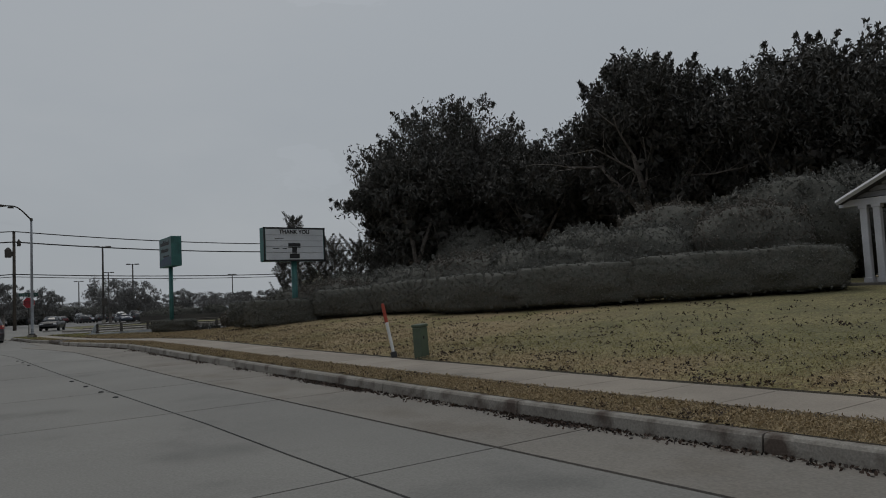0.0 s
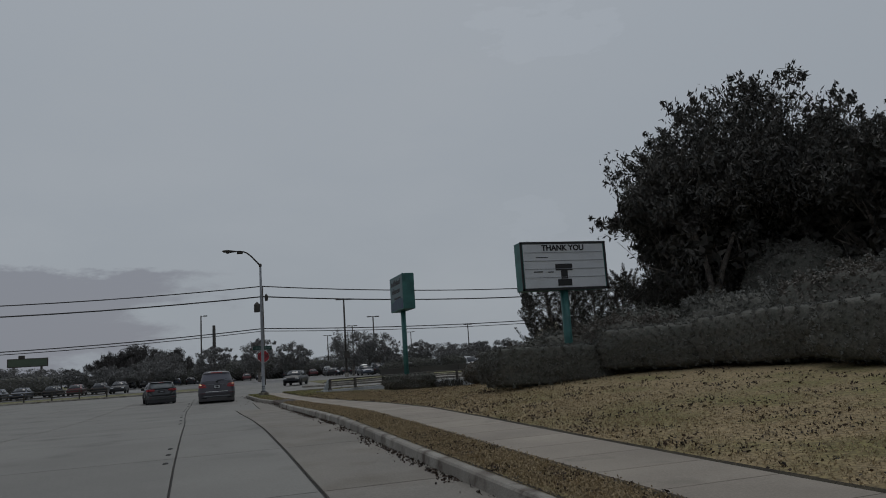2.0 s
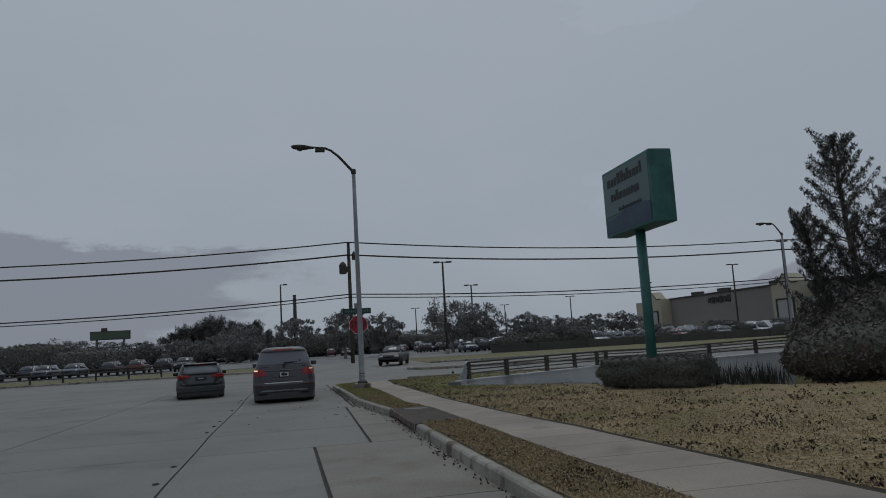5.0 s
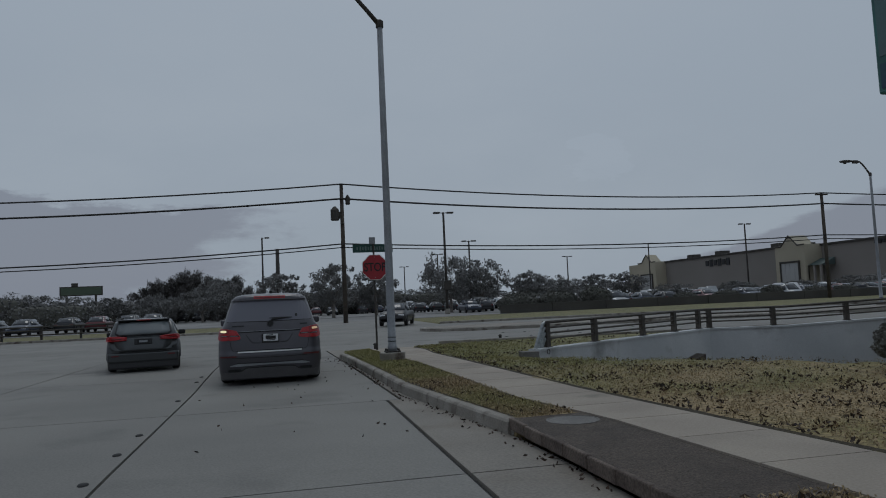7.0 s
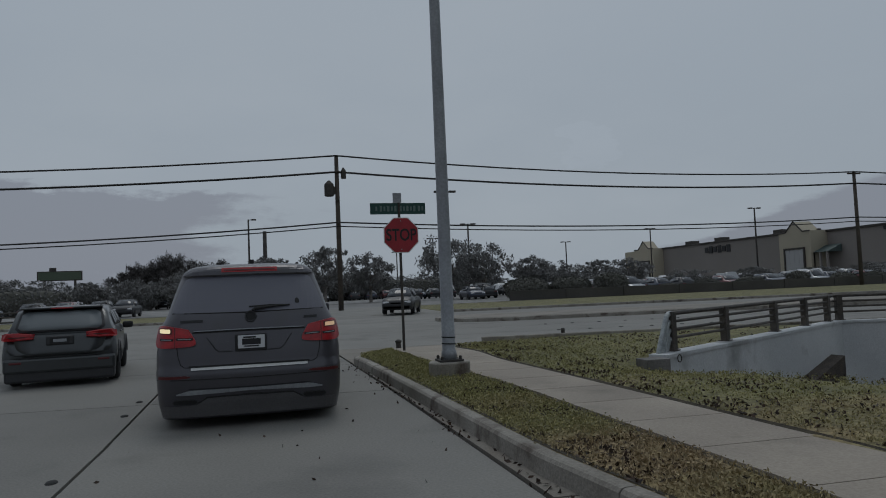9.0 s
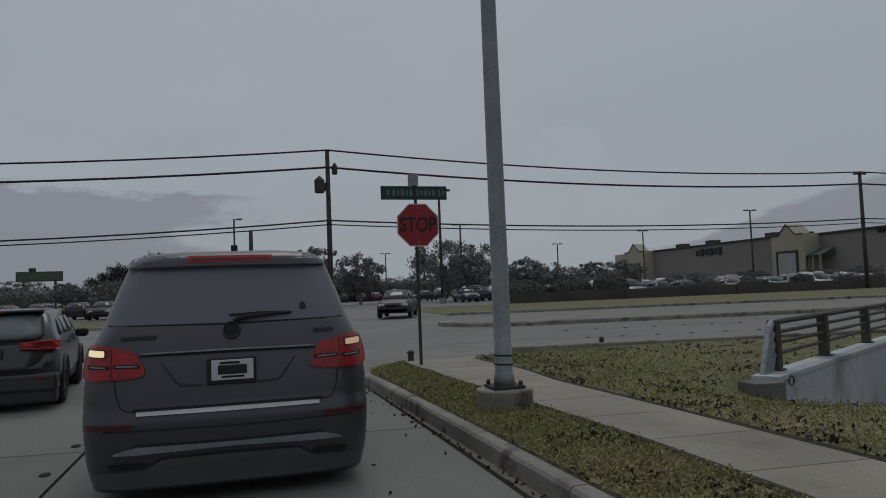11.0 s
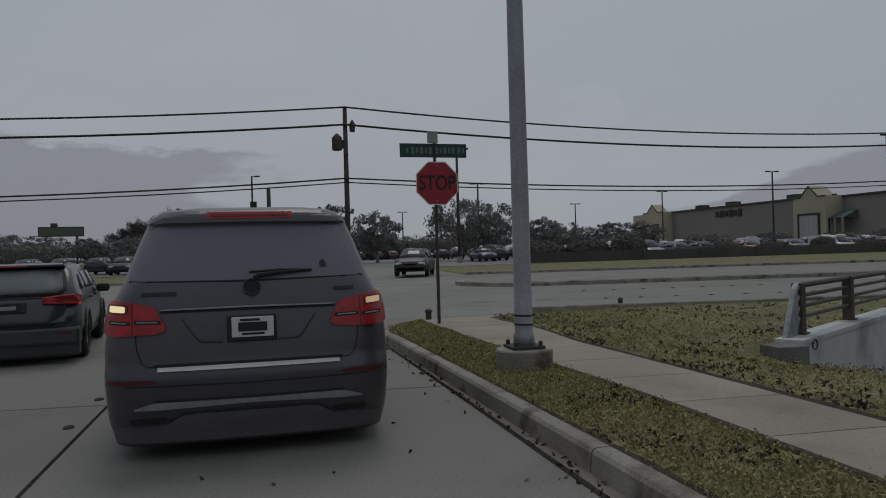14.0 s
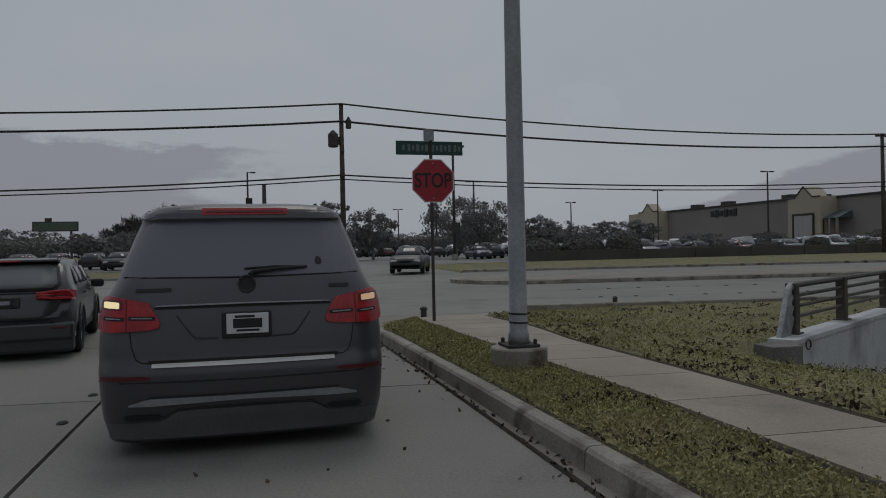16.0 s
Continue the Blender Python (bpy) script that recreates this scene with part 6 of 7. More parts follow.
# far billboard and low sheds on the skyline
board = empty("billboard", pose(-48.6, 246, -0.3, 0, 0, 8), "far dark billboard on two posts over the trees", "billboard")
bm = bmesh.new()
box(bm, 0, 0, 9.2, 10.4, 0.5, 2.5, 0.1)
box(bm, -1.6, 0, 10.9, 1.6, 0.4, 0.9, 0.1)
part("panel", bm, M_DARKPOLE, board)
bm = bmesh.new()
box(bm, 0, -0.28, 9.2, 9.8, 0.06, 2.0)
part("panel_face", bm, M_BOXGREEN, board, "dull green panel")
for sx in (-3.5, 3.5):
    bm = bmesh.new()
    tube(bm, [(sx, 0, -0.2), (sx, 0, 8.2)], 0.3, 8)
    part("post", bm, M_DARKPOLE, board)

# ---- house with a gabled porch ----
hz = ground_z(23, 7) - 0.02
house = empty("house", pose(22.6, 8.55, hz), "house with white porch columns and a sided gable", "house")
bm = bmesh.new()
box(bm, 5.0, -4.0, -0.2, 11.0, 9.4, 0.5, 0.02)
part("porch_floor", bm, M_COPING, house)
bm = bmesh.new()
box(bm, 6.8, -4.0, 1.25, 6.0, 8.4, 2.6)
part("wall", bm, M_HOUSEDARK, house, "dark brick wall")
for yy in (-0.1, -0.46, -7.54, -7.9):
    bm = bmesh.new()
    box(bm, 0.0, yy, 1.17, 0.19, 0.19, 2.26, 0.012)
    box(bm, 0.0, yy, 0.12, 0.25, 0.25, 0.14, 0.012)
    box(bm, 0.0, yy, 2.24, 0.25, 0.25, 0.1, 0.012)
    part("column", bm, M_HOUSETRIM, house, "white porch column")
bm = bmesh.new()
box(bm, 0.0, -4.0, 2.38, 0.26, 9.1, 0.2, 0.01)
part("beam", bm, M_HOUSETRIM, house, "white beam")
half, rise_g = 4.25, 1.95
bm = bmesh.new()
steps = 12
for k in range(steps):
    z0, z1 = rise_g * k / steps, rise_g * (k + 1) / steps
    w = half * (1 - (k + 0.5) / steps)
    if w > 0.1:
        box(bm, 0.02 + 0.012 * (k % 2), -4.0, 2.50 + (z0 + z1) / 2, 0.06, 2 * w, (z1 - z0) * 0.9)
part("gable_siding", bm, M_SIDING, house, "grey lap siding")
for s in (-1, 1):
    bm = bmesh.new()
    vb = []
    for x in (-0.45, 10.4):
        for t, o in ((0, 0.0), (1, 0.0), (1, 0.14), (0, 0.14)):
            vb.append(bm.verts.new((x, -4.0 + s * (half + 0.2) * (1 - t), 2.36 + rise_g * 1.1 * t + o)))
    for f in ((0, 1, 2, 3), (7, 6, 5, 4), (0, 4, 5, 1), (1, 5, 6, 2), (2, 6, 7, 3), (3, 7, 4, 0)):
        bm.faces.new([vb[n] for n in f])
    bmesh.ops.recalc_face_normals(bm, faces=bm.faces)
    part("roof_slope", bm, M_SHINGLE, house, "dark shingle roof")
    bm = bmesh.new()
    tube(bm, [(-0.48, -4.0 + s * (half + 0.2), 2.40), (-0.48, -4.0, 2.40 + rise_g * 1.1)], 0.075, 4)
    part("rake_board", bm, M_HOUSETRIM, house, "white rake board")


# ---- planting ----
def leaf_cloud(name, centres, spread, count, size, mat, parent, rng, stretch=1.0, up_bias=0.0):
    """Small pointed leaf blades scattered round clump centres."""
    c = np.repeat(np.array(centres), count, axis=0)
    s = np.repeat(np.array(spread).reshape(-1, 1), count, axis=0)
    q = rng.normal(size=c.shape)
    q *= rng.uniform(0.0, 1.0, (len(q), 1)) ** 0.45 / np.linalg.norm(q, axis=1, keepdims=True)
    p = c + q * s * np.array((1, 1, 0.9))
    d = rng.normal(size=p.shape)
    d[:, 2] += up_bias
    d /= np.linalg.norm(d, axis=1, keepdims=True)
    e = np.cross(d, rng.normal(size=p.shape))
    e /= np.linalg.norm(e, axis=1, keepdims=True) + 1e-9
    ln = size * stretch * rng.uniform(0.6, 1.4, (len(p), 1))
    w = size * 0.32 * rng.uniform(0.7, 1.3, (len(p), 1))
    verts = np.stack((p - d * ln * 0.5, p + e * w, p + d * ln * 0.5, p - e * w), axis=1).reshape(-1, 3)
    n = len(p)
    me = bpy.data.meshes.new(name)
    me.vertices.add(4 * n)
    me.vertices.foreach_set("co", verts.astype(np.float32).ravel())
    me.loops.add(4 * n)
    me.loops.foreach_set("vertex_index", np.arange(4 * n, dtype=np.int32))
    me.polygons.add(n)
    me.polygons.foreach_set("loop_start", np.arange(0, 4 * n, 4, dtype=np.int32))
    me.update(calc_edges=True)
    me.materials.append(mat)
    ob = new(name, me)
    if parent:
        ob.parent = parent
    return ob


def limb(bm, p, d, length, r, depth, rng, tips, bend=0.25, sides=6):
    pts, rad = [p.copy()], [r]
    for k in range(4):
        d = (d + Vector(rng.normal(size=3)) * bend * 0.35 + Vector((0, 0, 0.06))).normalized()
        p = p + d * (length / 4)
        pts.append(p.copy())
        rad.append(r * (1 - 0.13 * (k + 1)))
    tube(bm, pts, rad, sides, False)
    if depth == 0:
        tips.append(p)
        return
    kids = 3 if depth > 1 else 4
    for k in range(kids):
        q = pts[2 + (k % 3)]
        nd = (d + Vector(rng.normal(size=3)) * 0.75 + Vector((0, 0, 0.15))).normalized()
        limb(bm, q, nd, length * 0.66, rad[-1] * 0.62, depth - 1, rng, tips, bend, max(3, sides - 1))
    tips.append(p)


def oak(name, x, y, h, r, seed, label, clumps=210, per=64, leaf=0.2, mat=None, lean=0.0, group="oak trees", low=0.22, sprigs=True, open_side=None):
    rng = np.random.default_rng(seed)
    z = ground_z(x, y)
    tree = empty(name, pose(x, y, z), label, "tree", group)
    bm, tips = bmesh.new(), []
    tr = 0.02 * h + 0.06
    fork = h * 0.26
    tube(bm, [(0, 0, -0.3), (0, 0, 0.2), (lean * 0.3, 0, fork * 0.6), (lean * 0.5, 0.1, fork)], [tr * 1.5, tr * 1.1, tr, tr * 0.9], 10, False)
    for k in range(5):
        a = 2 * math.pi * (k + rng.uniform(-0.2, 0.2)) / 5
        d = Vector((math.cos(a) * 0.75, math.sin(a) * 0.75, rng.uniform(0.7, 1.5))).normalized()
        limb(bm, Vector((lean * 0.5, 0.1, fork * 0.97)), d, h * 0.34, tr * (0.72 if open_side else 0.55), 2, rng, tips)
    part("trunk", bm, M_BARK, tree, "grey forked trunk and limbs", True)
    cs, sp = [], []
    while len(cs) < clumps:
        q = rng.normal(size=3)
        q /= np.linalg.norm(q)
        rad = rng.uniform(0.2, 1.0) ** 0.5 * 0.92
        wob = 1 + 0.28 * noise.noise((q[0] * 1.7 + seed, q[1] * 1.7, q[2] * 1.7)) + 0.12 * noise.noise((q[0] * 4 + seed, q[1] * 4, q[2] * 4))
        zc = h * (low + 1) / 2 + q[2] * h * (1 - low) / 2 * rad * wob
        taper = 1.0 if q[2] > -0.3 else 0.8
        if zc < h * low * 0.8:
            continue
        if open_side and zc < h * 0.62 and q[0] * open_side[0] + q[1] * open_side[1] > 0.1 and rng.random() < 0.85:
            continue
        cs.append((q[0] * r * rad * wob * taper, q[1] * r * rad * wob * taper, zc))
        sp.append(r * rng.uniform(0.10, 0.20))
    # upright sprigs that break up the outline
    ends = []
    for c in cs:
        c = np.array(c)
        out = np.array((c[0], c[1], (c[2] - h * 0.55) * 0.8))
        if np.linalg.norm(out) < 0.55 * r or rng.random() < 0.35:
            continue
        d = out / np.linalg.norm(out) * 0.7 + np.array((0, 0, 0.65)) + rng.normal(size=3) * 0.25
        for t in rng.uniform(0.1, 0.75, 6):
            ends.append((*(c + d * r * 0.2 * t), (1.0 - t)))
    ends = ends if sprigs else []
    counts = [per] * len(cs) + [10] * len(ends)
    sp = sp + [r * 0.05 * e[3] + 0.04 for e in ends]
    cs = cs + [e[:3] for e in ends]
    leaf_cloud("crown", cs, sp, counts, leaf, mat or M_LEAFDARK, tree, rng, 2.0 if sprigs else 1.6, 1.1)
    if sprigs:
        mid = np.array((0, 0, h * 0.56)) if not open_side else np.array((-open_side[0] * r * 0.35, -open_side[1] * r * 0.35, h * 0.6))
        core = [tuple(mid + np.clip(rng.normal(size=3), -1.7, 1.7) * np.array((r, r, h * (1 - low) * 0.5)) * 0.36) for k in range(150)]
        leaf_cloud("inner_crown", core, [r * 0.16] * 150, 36, 0.42, mat or M_LEAFDARK, tree, rng, 1.4, 0.4)
    return tree


def bare_tree(name, x, y, h, seed, label, depth=4, leaves=True, group="bare trees", spread=0.6):
    rng = np.random.default_rng(seed)
    tree = empty(name, pose(x, y, ground_z(x, y)), label, "tree", group)
    bm, tips = bmesh.new(), []
    tr = 0.014 * h + 0.04
    tube(bm, [(0, 0, -0.2), (0, 0, h * 0.12), (0.05, 0, h * 0.24)], [tr * 1.3, tr, tr * 0.9], 8, False)
    for k in range(4):
        a = 2 * math.pi * (k + rng.uniform(-0.3, 0.3)) / 4
        d = Vector((math.cos(a) * spread, math.sin(a) * spread, rng.uniform(0.9, 1.4))).normalized()
        limb(bm, Vector((0.05, 0, h * 0.22)), d, h * 0.36, tr * 0.6, depth - 1, rng, tips, 0.35, 5)
    part("trunk", bm, M_BARK, tree, "bare dark trunk and twigs", True)
    if leaves:
        if leaves is True:
            leaf_cloud("crown", [tuple(t) for t in tips], [h * 0.05] * len(tips), 22, 0.085, M_LEAFDARK, tree, rng, 2.4, 1.2)
        else:
            leaf_cloud("crown", [tuple(t) for t in tips], [h * 0.07] * len(tips), 12, leaves, M_TWIG, tree, rng, 4.5, 1.6)
    return tree


def shrub(name, x, y, sx, sy, sz, seed, label, leaves=5200, leaf=0.075, mat=None, turn=0.0, boxy=0.0, group="hedges", category="hedge", z=None, shoots=0):
    """A hedge or bush: a lumpy inner body wrapped in leaf blades."""
    rng = np.random.default_rng(seed)
    z = ground_z(x, y) if z is None else z
    thing = empty(name, pose(x, y, z, 0, 0, turn), label, category, group)
    bm = bmesh.new()
    bmesh.ops.create_icosphere(bm, subdivisions=4, radius=1.0)
    pts = []
    for v in bm.verts:
        q = v.co.normalized()
        if boxy:
            m = max(abs(q.x), abs(q.y), abs(q.z))
            q = q.lerp(q / m, boxy)
        f = 1 + 0.10 * noise.noise((q.x * sx * 1.4 + seed, q.y * sy * 1.4, q.z * 2)) + 0.05 * noise.noise((q.x * sx * 4 + seed, q.y * sy * 4, q.z * 4))
        v.co = Vector((q.x * sx * f * 0.95, q.y * sy * f * 0.95, max(-0.15, sz * 0.5 + q.z * sz * 0.5 * f * 0.96)))
        pts.append(tuple(v.co))
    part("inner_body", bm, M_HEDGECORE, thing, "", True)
    pts = [p for p in pts if p[2] > 0.0]
    idx = rng.integers(0, len(pts), leaves)
    cs = [pts[i] for i in idx]
    spread = [max(0.05, 0.045 * min(sx, sy, sz) + 0.03)] * len(cs)
    # loose shoots that stand above the top
    crest = [p for p in pts if p[2] > sz * 0.72]
    for k in range(shoots):
        p, rise_ = crest[rng.integers(0, len(crest))], rng.uniform(0.1, 0.55) * (0.6 + 0.15 * sz)
        drift = rng.normal(size=2) * 0.12
        for j in range(45):
            t = rng.uniform(0, 1)
            cs.append((p[0] + drift[0] * t, p[1] + drift[1] * t, p[2] - 0.08 + rise_ * t))
            spread.append(0.05 + 0.24 * (1 - t))
    leaf_cloud("foliage", cs, spread, 1, leaf, mat or M_HEDGE, thing, rng, 1.4, 0.3)
    return thing


# big dark oaks behind the lawn
OAKS = ((30.7, 39.0, 14.0, 6.75, 1), (25.4, 36.2, 9.9, 4.2, 2), (36.0, 32.0, 11.2, 5.6, 3), (31.0, 31.5, 9.2, 4.8, 9), (32.6, 23.6, 12.6, 4.2, 4), (37.0, 24.0, 10.6, 5.6, 5), (36.5, 17.0, 11.6, 5.6, 6), (38.5, 10.8, 11.4, 6.0, 7), (41.0, 3.0, 11.7, 6.0, 8))
for x, y, h, r, s in OAKS:
    oak("oak_tree", x, y, h * 1.01, r * 1.06, s, "tall dark evergreen oak with an upright crown" if h > 12 else "dark evergreen oak with a ragged crown", 440 if s in (1, 2, 4, 6) else 320, 80, 0.15, low=0.24 if s in (1, 9) else 0.2, open_side=(-0.75, -0.66) if s in (1, 2, 4, 6, 9) else None)
# feathery trees beyond the channel
def cedar(x, y, top, h, r, seed, label):
    rng = np.random.default_rng(seed)
    tree = empty("cedar_tree", pose(x, y, ground_z(x, y)), label, "tree", "cedar trees")
    line = [Vector((top[0] * t ** 1.3 + 0.12 * math.sin(5 * t + seed), top[1] * t ** 1.3, h * t)) for t in (0, 0.15, 0.3, 0.45, 0.6, 0.75, 0.88, 1.0)]
    bm = bmesh.new()
    tube(bm, [line[0] - Vector((0, 0, 0.3))] + line, [0.016 * h * (1.15 - 0.11 * k) + 0.012 for k in range(9)], 8, False)
    cs, sp, n = [], [], int(h * 9)
    for k in range(n):
        t = 0.22 + 0.76 * (k + rng.uniform(0, 1)) / n
        a = k * 2.4 + rng.uniform(-0.5, 0.5)
        q = t * 7
        base = line[int(q)].lerp(line[min(int(q) + 1, 7)], q - int(q))
        reach = r * (0.25 + 1.0 * (1 - t) ** 0.75) * rng.uniform(0.35, 1.35)
        up = rng.uniform(0.55, 1.1)
        pts = [base]
        for m in (0.35, 0.7, 1.0):
            pts.append(base + Vector((math.cos(a) * reach * m, math.sin(a) * reach * m, reach * up * m ** 1.5)))
        tube(bm, pts, [0.03, 0.022, 0.015, 0.006], 4, False)
        for m in np.linspace(0.3, 1.05, 5 + int(reach * 4)):
            p = base + Vector((math.cos(a) * reach * m, math.sin(a) * reach * m, reach * up * m ** 1.5))
            cs.append((p.x, p.y, p.z + 0.04))
            sp.append(0.10 + 0.16 * (1.1 - m))
    part("trunk", bm, M_BARK, tree, "dark leaning trunk with upswept branches", True)
    leaf_cloud("crown", cs, sp, 24, 0.045, M_LEAFDARK, tree, rng, 3.2, 1.2)
    return tree


for x, y, top, h, r, s in ((23.9, 49.6, (-1.2, -0.5), 8.0, 1.6, 21), (22.85, 50.2, (-0.6, 0.3), 5.4, 1.2, 25), (24.6, 49.2, (0.3, -0.5), 6.3, 1.6, 22), (25.4, 47.6, (-0.3, -0.4), 5.6, 1.9, 23), (26.8, 46.6, (0.2, 0.0), 5.7, 2.1, 27)):
    cedar(x, y, top, h, r, s, "dark feathery half-bare tree leaning beside the channel")
for x, y, h, s, w in ((28.4, 45.6, 6.4, 23, 0.7), (30.8, 45.6, 6.8, 24, 0.7), (34.0, 45.0, 7.2, 26, 0.7)):
    bare_tree("scrub_tree", x, y, h, s, "thin half-bare tree beside the channel", 5, True, "scrub trees", w)
# scrub below the oaks
rng2 = random.Random(3)
SCRUB = ((22.2, 46.6, 2.2), (24.8, 45.2, 2.6), (23.6, 50.6, 2.0), (27.5, 44.6, 2.8), (31.0, 43.6, 3.0), (21.8, 43.4, 2.2), (22.4, 40.6, 2.2), (21.6, 37.4, 1.9), (20.8, 34.2, 1.8), (21.6, 31.2, 1.9), (22.8, 28.2, 2.1), (24.2, 25.2, 2.4), (25.5, 22.0, 2.7), (27.0, 18.6, 3.2), (28.4, 15.4, 3.8), (30.0, 12.0, 4.2), (31.5, 8.5, 4.4), (33.0, 4.5, 4.4), (28.5, 36.4, 4.6), (31.0, 38.6, 5.2), (27.4, 33.2, 4.4))
for k, (x, y, h) in enumerate(SCRUB):
    shrub("scrub_bush", x, y, 2.4, 2.0, h, 40 + k, "dense brown scrub beside the channel" if y > 40 else "dense dark evergreen scrub below the oaks", 6500, 0.11, M_SCRUB if y > 40 else M_HEDGE, rng2.uniform(0, 180), 0.0, "scrub", "bush", shoots=60)
# clipped hedges
hedge_line = ((12.6, 27.0, 1.9, 0.8, 1.05, 0), (15.6, 25.4, 2.1, 1.0, 1.2, -50), (16.6, 22.4, 2.4, 1.0, 1.3, -78), (17.6, 18.9, 2.4, 1.0, 1.35, -72), (19.0, 15.6, 2.4, 1.0, 1.4, -62), (20.7, 12.4, 2.3, 1.0, 1.4, -60), (22.0, 10.2, 1.5, 1.0, 1.35, -60))
for k, (x, y, sx, sy, h, a) in enumerate(hedge_line):
    shrub("clipped_hedge", x - (0.55 if k < 3 else 1.5), y - (0.25 if k < 3 else 0.65), sx, sy, h, 70 + k, "clipped dark evergreen hedge at the lawn's edge", 22000 if k < 4 else 14000, 0.042, M_HEDGE, a, 0.82 if k == 0 else 0.6)
# unclipped growth that fills the bank between the hedge and the scrub
for k, (x, y, sx, sy, h) in enumerate(((15.6, 28.2, 2.0, 1.6, 1.5), (17.6, 30.2, 2.2, 2.0, 1.8), (18.2, 26.0, 2.2, 1.9, 1.8), (19.2, 22.4, 2.4, 1.9, 2.0), (19.8, 18.8, 2.4, 1.9, 2.1), (21.4, 15.4, 2.5, 2.0, 2.4), (23.4, 12.6, 2.5, 2.0, 2.8), (22.2, 19.0, 2.4, 2.2, 2.6), (21.6, 24.6, 2.4, 2.2, 2.2), (24.4, 16.2, 2.6, 2.2, 3.2), (26.4, 12.4, 2.6, 2.2, 3.8), (16.2, 32.6, 2.0, 2.0, 1.5), (16.6, 36.0, 2.0, 2.0, 1.4), (18.6, 33.6, 2.2, 2.0, 1.8))):
    shrub("bank_shrub", x, y, sx, sy, h, 170 + k, "dense olive-grey shrub on the bank behind the hedge", 9000, 0.075, M_HEDGE if k % 3 else M_SCRUB, 37 * k, 0.15, "bank shrubs", "bush", shoots=60)
shrub("sign_hedge", 12.62, 44.15, 1.5, 0.7, 0.78, 90, "low clipped hedge round the foot of the pylon sign", 16000, 0.042, M_HEDGE, -54, 0.6)
for k, (x, y, h) in enumerate(((16.6, 41.6, 1.5), (17.4, 39.4, 1.7), (18.5, 37.4, 1.8), (19.4, 35.4, 1.9))):
    shrub("scrub_bush", x, y, 1.9, 1.6, h, 130 + k, "dense brown scrub beside the channel", 9000, 0.085, M_SCRUB, 40 * k, 0.0, "scrub", "bush", z=0.05)
# reeds by the channel
rngr = np.random.default_rng(6)
reeds = []
for k in range(70):
    t = rngr.uniform(0, 1)
    reeds.append((13.9 + 1.0 * t + rngr.normal() * 0.2, 46.4 - 4.0 * t + rngr.normal() * 0.3, 0.2))
tagged(leaf_cloud("reeds", reeds, [0.25] * len(reeds), 9, 0.055, M_LEAFDARK, None, rngr, 13.0, 5.0), "thin dry reeds along the channel bank", "reeds", kind="stuff")

# far trees across the cross road
for x, y, h, sd in ((-16.6, 164, 6.8, 31), (-14.0, 166, 7.4, 32), (-11.0, 165, 8.4, 33), (-7.8, 166, 8.4, 34), (-5.0, 164, 7.6, 35)):
    bare_tree("far_bare_tree", x, y, h, sd, "bare twiggy tree beyond the cross road", 5, 0.13, "far bare trees", 1.0)
for x, y, h, r, sd in ((-14.5, 154, 4.4, 4.6, 81), (-6.2, 154, 6.4, 4.6, 82)):
    oak("far_oak", x, y, h, r, sd, "grey-green rounded tree beyond the lot, paled by painted haze", 120, 50, 0.26, M_HAZELEAF, 0, "far trees", 0.05, False)
row = ((10, 130, 7.0, 3.6), (16, 134, 6.2, 3.4), (25, 128, 7.4, 4.6), (30, 131, 6.8, 4.0), (3, 140, 6.5, 4.0), (40, 140, 5.4, 3.6), (-8, 150, 5.0, 4.0), (48, 150, 5.0, 4.0), (57, 155, 5.2, 4.2), (66, 160, 5.4, 4.5))
protos = []
for k, (x, y, h, r) in enumerate(row[:4]):
    protos.append(oak("far_oak", x, y, h, r, 100 + k, "grey-green rounded tree beyond the lot, paled by painted haze", 100, 42, 0.25, M_HAZELEAF, 0, "far trees", 0.16, False))
for k, (x, y, h, r) in enumerate(row[4:]):
    src = protos[k % 4]
    copy_thing(src, pose(x, y, 0.12, 0, 0, 70 * k + 20) @ Matrix.Diagonal((r / row[k % 4][3], r / row[k % 4][3], h / row[k % 4][2], 1)))
rngf = random.Random(17)
skyline = []
for k in range(46):
    a = -62 + 124 * k / 45 + rngf.uniform(-0.8, 0.8)
    d = rngf.uniform(225, 300)
    skyline.append((4 + d * math.sin(radians(a)), 45 + d * math.cos(radians(a)), rngf.uniform(0.75, 1.2) * d / 260))
for k, (x, y, s) in enumerate(skyline):
    if 100 < x < 200 and y < 300:
        continue
    copy_thing(protos[k % 4], pose(x, y, 0.1, 0, 0, 47 * k) @ Matrix.Diagonal((s * 2.4, s * 2.4, s * 1.0, 1)))
near_left = ((-42, 150, 0.95), (-34, 156, 0.9), (-27, 152, 0.85), (-22, 158, 0.8), (-48, 132, 1.0), (-60, 128, 1.1), (-70, 140, 1.2), (-82, 150, 1.2), (-14, 160, 0.8), (-55, 150, 1.0), (18, 170, 0.9), (44, 185, 0.9), (70, 200, 0.9))
for k, (x, y, s) in enumerate(near_left):
    copy_thing(protos[(k + 1) % 4], pose(x, y, 0.1, 0, 0, 61 * k) @ Matrix.Diagonal((s * 1.5, s * 1.5, s * 0.8, 1)))
# low shrubs in the lot's planting beds
for k, (x, y, s) in enumerate(((98, 118, 1.0), (104, 121, 0.9), (88, 125, 0.8), (108, 113, 1.2))):
    copy_thing(protos[k % 4], pose(x, y, 0.12, 0, 0, 33 * k) @ Matrix.Diagonal((s, s, s * 0.42, 1)))

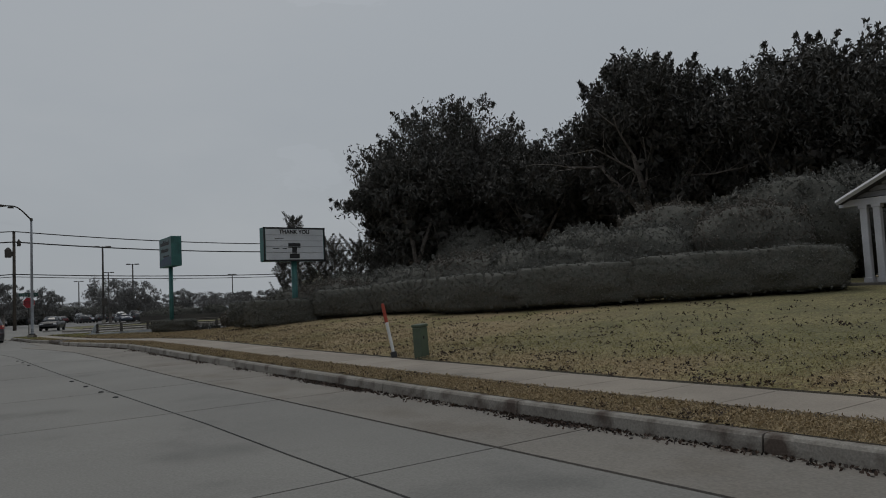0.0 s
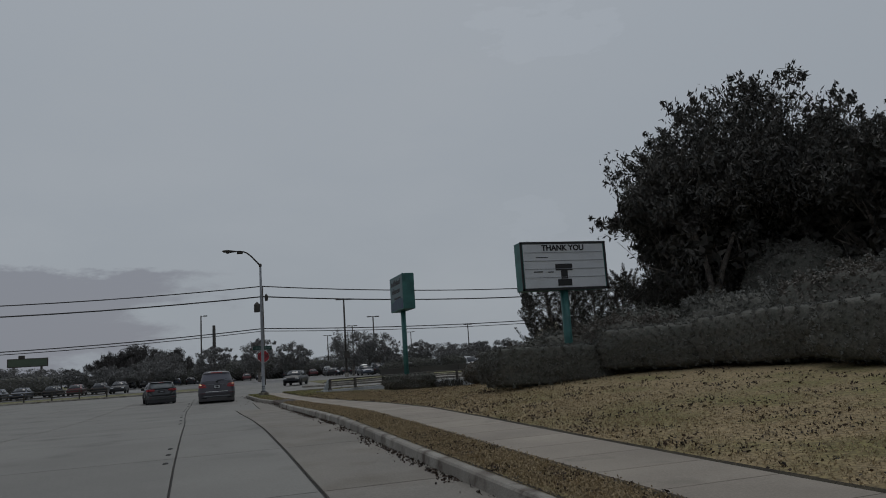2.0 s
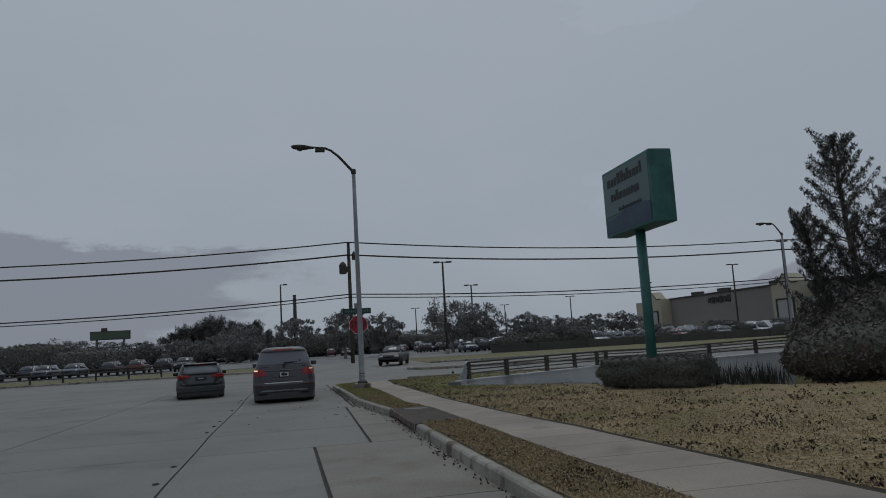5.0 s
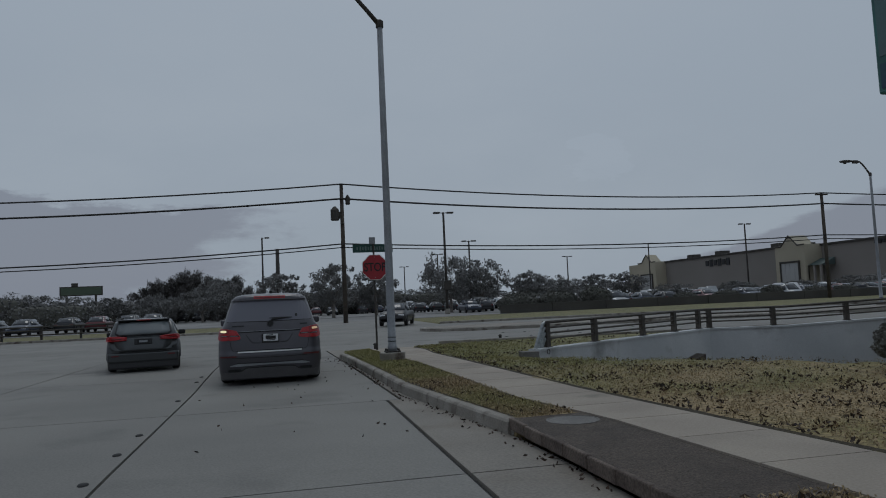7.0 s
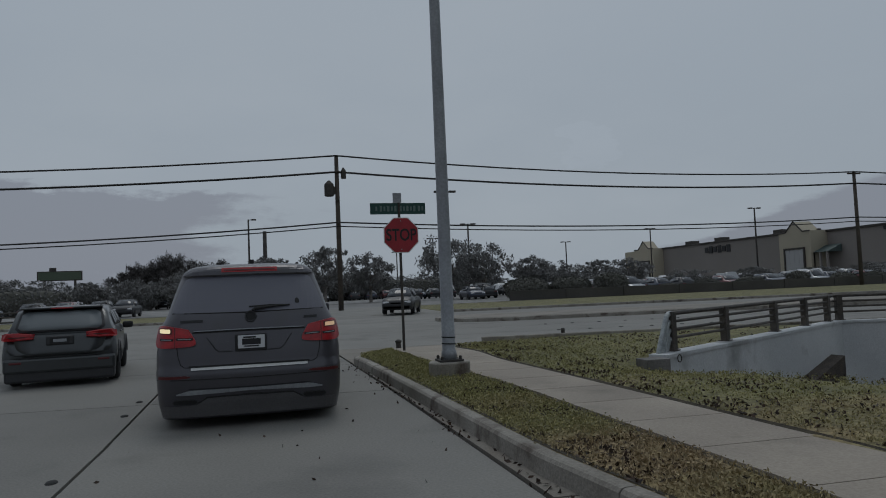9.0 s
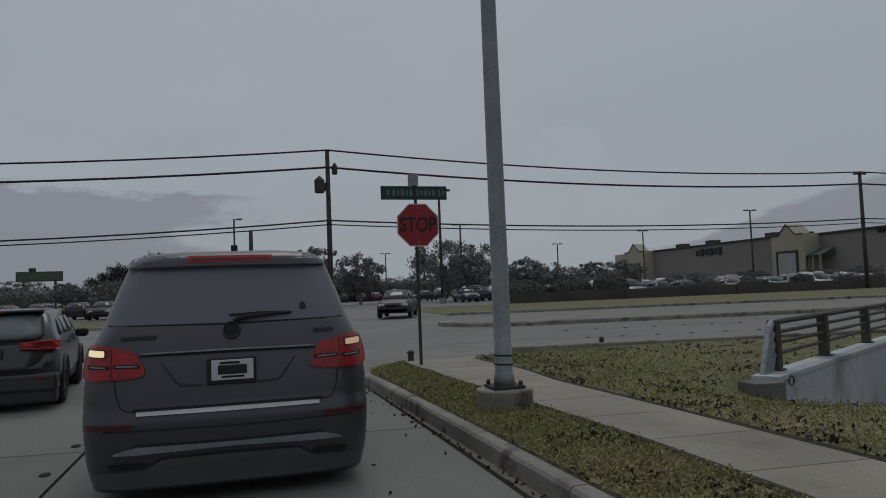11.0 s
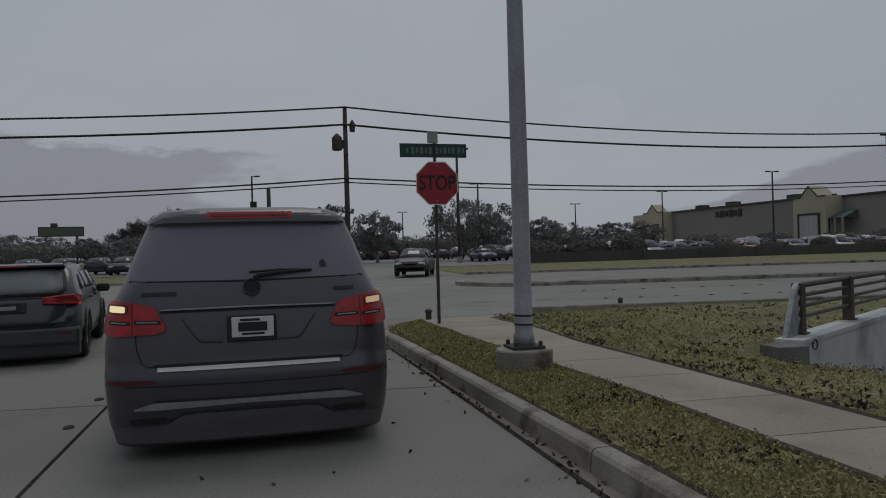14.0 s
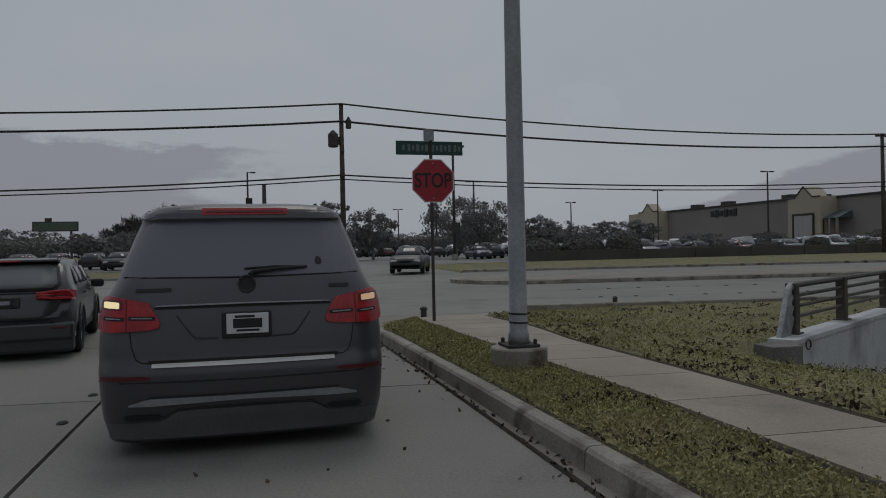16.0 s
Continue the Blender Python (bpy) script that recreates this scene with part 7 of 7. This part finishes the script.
for k, (x, y, sc) in enumerate(((100, 136, 0.8), (103, 142, 0.8), (60, 118, 0.7), (72, 121, 0.7), (50, 116, 0.65), (44, 125, 0.8), (90, 132, 0.8))):
    copy_thing(protos[(k + 2) % 4], pose(x, y, 0.12, 0, 0, 71 * k) @ Matrix.Diagonal((sc, sc, sc * 0.5, 1)))
# dark shrubs in the beds behind the screen wall
beds = [shrub("lot_shrub", 27 + 4.2 * k, 106.6, 2.4, 1.1, 1.7 + 0.25 * k, 150 + k, "dark rounded shrub in the bed behind the screen wall", 2600, 0.2, M_HEDGE, 15 * k, 0.1, "lot shrubs", "bush") for k in range(3)]
far_bush = shrub("far_shrub", -96.0, 150.0, 6.5, 2.6, 4.2, 190, "grey-brown scrub belt beyond the lot, paled by painted haze", 5200, 0.34, M_HAZELEAF, 0, 0.25, "far scrub", "bush")
rngb = random.Random(5)
for k in range(15):
    x = -88 + 8.6 * k
    copy_thing(far_bush, pose(x, (150 if x < -20 else 176) + rngb.uniform(-5, 5), 0.1, 0, 0, rngb.uniform(-14, 14)) @ Matrix.Diagonal((1, 1, rngb.uniform(0.75, 1.25), 1)))
for k in range(30):
    x = 38 + 3.6 * k + rngb.uniform(-1.4, 1.4)
    y = 107.2 if k % 3 else rngb.choice((118.6, 134.0, 156.0))
    sc = rngb.uniform(0.75, 1.2) * (rngb.choice((0.45, 0.6, 0.8)) if y < 110 else 1.2)
    copy_thing(beds[k % 3], pose(x, y, 0.12, 0, 0, rngb.uniform(-30, 30)) @ Matrix.Diagonal((sc, sc, sc, 1)))
# dark rail fence along the far verge
fence = empty("rail_fence", pose(0, 0, 0), "dark weathered rail fence along the far verge", "fence")
for k in range(22):
    x = -62 + 2.6 * k
    bm = bmesh.new()
    box(bm, x, to_y(x, 88.6), 0.5, 0.14, 0.14, 1.1, 0.015)
    part("post", bm, M_DARKPOLE, fence)
for z in (0.45, 0.75, 1.0):
    bm = bmesh.new()
    xs = [-62 + 2.6 * k for k in range(22)]
    tube(bm, [(x, to_y(x, 88.6) - 0.1, z) for x in xs], 0.055, 5)
    part("rail", bm, M_DARKPOLE, fence)

# ---- grass tufts and fallen leaves close to the road ----
rngg = np.random.default_rng(9)
pts, lv = [], []
for k in range(110000):
    vv_ = rngg.uniform(-2, 60)
    kerb_x, w0, w1 = lerp(KERB, vv_) + 0.17, lerp(WALK_IN, vv_), lerp(WALK_OUT, vv_)
    if k % 2:
        if w0 - kerb_x < 0.05:
            continue
        x = rngg.uniform(kerb_x, w0 - 0.04)
        if 40.5 < vv_ < 44.1:
            continue
    else:
        x = w1 + 0.06 + abs(rngg.normal()) * 2.6
    if vv_ > 60.1 or x > 24:
        continue
    y = to_y(x, vv_)
    if inside(CHANNEL, x, y):
        continue
    (lv if (k % 3 == 0 and noise.noise((x * 1.3, y * 1.3, 5)) > 0.12 if k % 2 else (k % 50 == 0 or (k % 4 == 0 and noise.noise((x * 1.1, y * 1.1, 9)) > 0.22))) else pts).append((x, y, land(x, vv_) + 0.012))
for k in range(9000):
    vv_ = rngg.uniform(-1, 12) if k % 3 else rngg.uniform(0, 34) if k % 24 else rngg.uniform(34, 57)
    off = abs(rngg.normal()) * (0.09 + 0.07 * noise.noise((vv_ * 0.8, 0, 3))) + 0.01
    x = lerp(KERB, vv_) - off
    if noise.noise((vv_ * 0.9, 1.5, 0)) > -0.05 or k % 4 == 0:
        lv.append((x, to_y(x, vv_), rise(vv_) + 0.008))
for k in range(70):
    x, y = rngg.uniform(2.2, 5.2), rngg.uniform(44, 58)
    lv.append((x, y, 0.008))
# curled leaves and clumps lying on the lawn and in the strip by the kerb
heaps = []
for k in range(20000):
    vv_ = rngg.uniform(1, 60)
    w0, w1 = lerp(WALK_IN, vv_), lerp(WALK_OUT, vv_)
    if k % 6 == 0:
        if 40.5 < vv_ < 44.1 or w0 - lerp(KERB, vv_) < 0.3:
            continue
        x = rngg.uniform(lerp(KERB, vv_) + 0.2, w0 - 0.03)
    else:
        x = w1 + 0.05 + rngg.uniform(0, 1) ** 1.4 * 10.0
    y = to_y(x, vv_)
    if inside(CHANNEL, x, y) or noise.noise((x * 0.9, y * 0.9, 2)) + 0.8 * noise.noise((x * 3.1, y * 3.1, 4)) < 0.16:
        continue
    heaps.append((x, y, land(x, vv_) + 0.02))
tagged(leaf_cloud("leaf_clumps", heaps, [0.035] * len(heaps), 3, 0.043, M_DRYLEAF, None, rngg, 1.3, 0.0), "dark curled leaves in clumps on the lawn", "leaves", kind="stuff")
tagged(leaf_cloud("grass_tufts", pts, [0.06] * len(pts), 5, 0.02, M_GRASSBLADE, None, rngg, 1.5, 1.0), "short dormant grass blades, tan and green", "grass", kind="stuff")
tagged(leaf_cloud("fallen_leaves", lv, [0.008] * len(lv), 1, 0.042, M_DRYLEAF, None, rngg, 1.2, 0.0), "brown fallen leaves scattered in the grass", "leaves", kind="stuff")
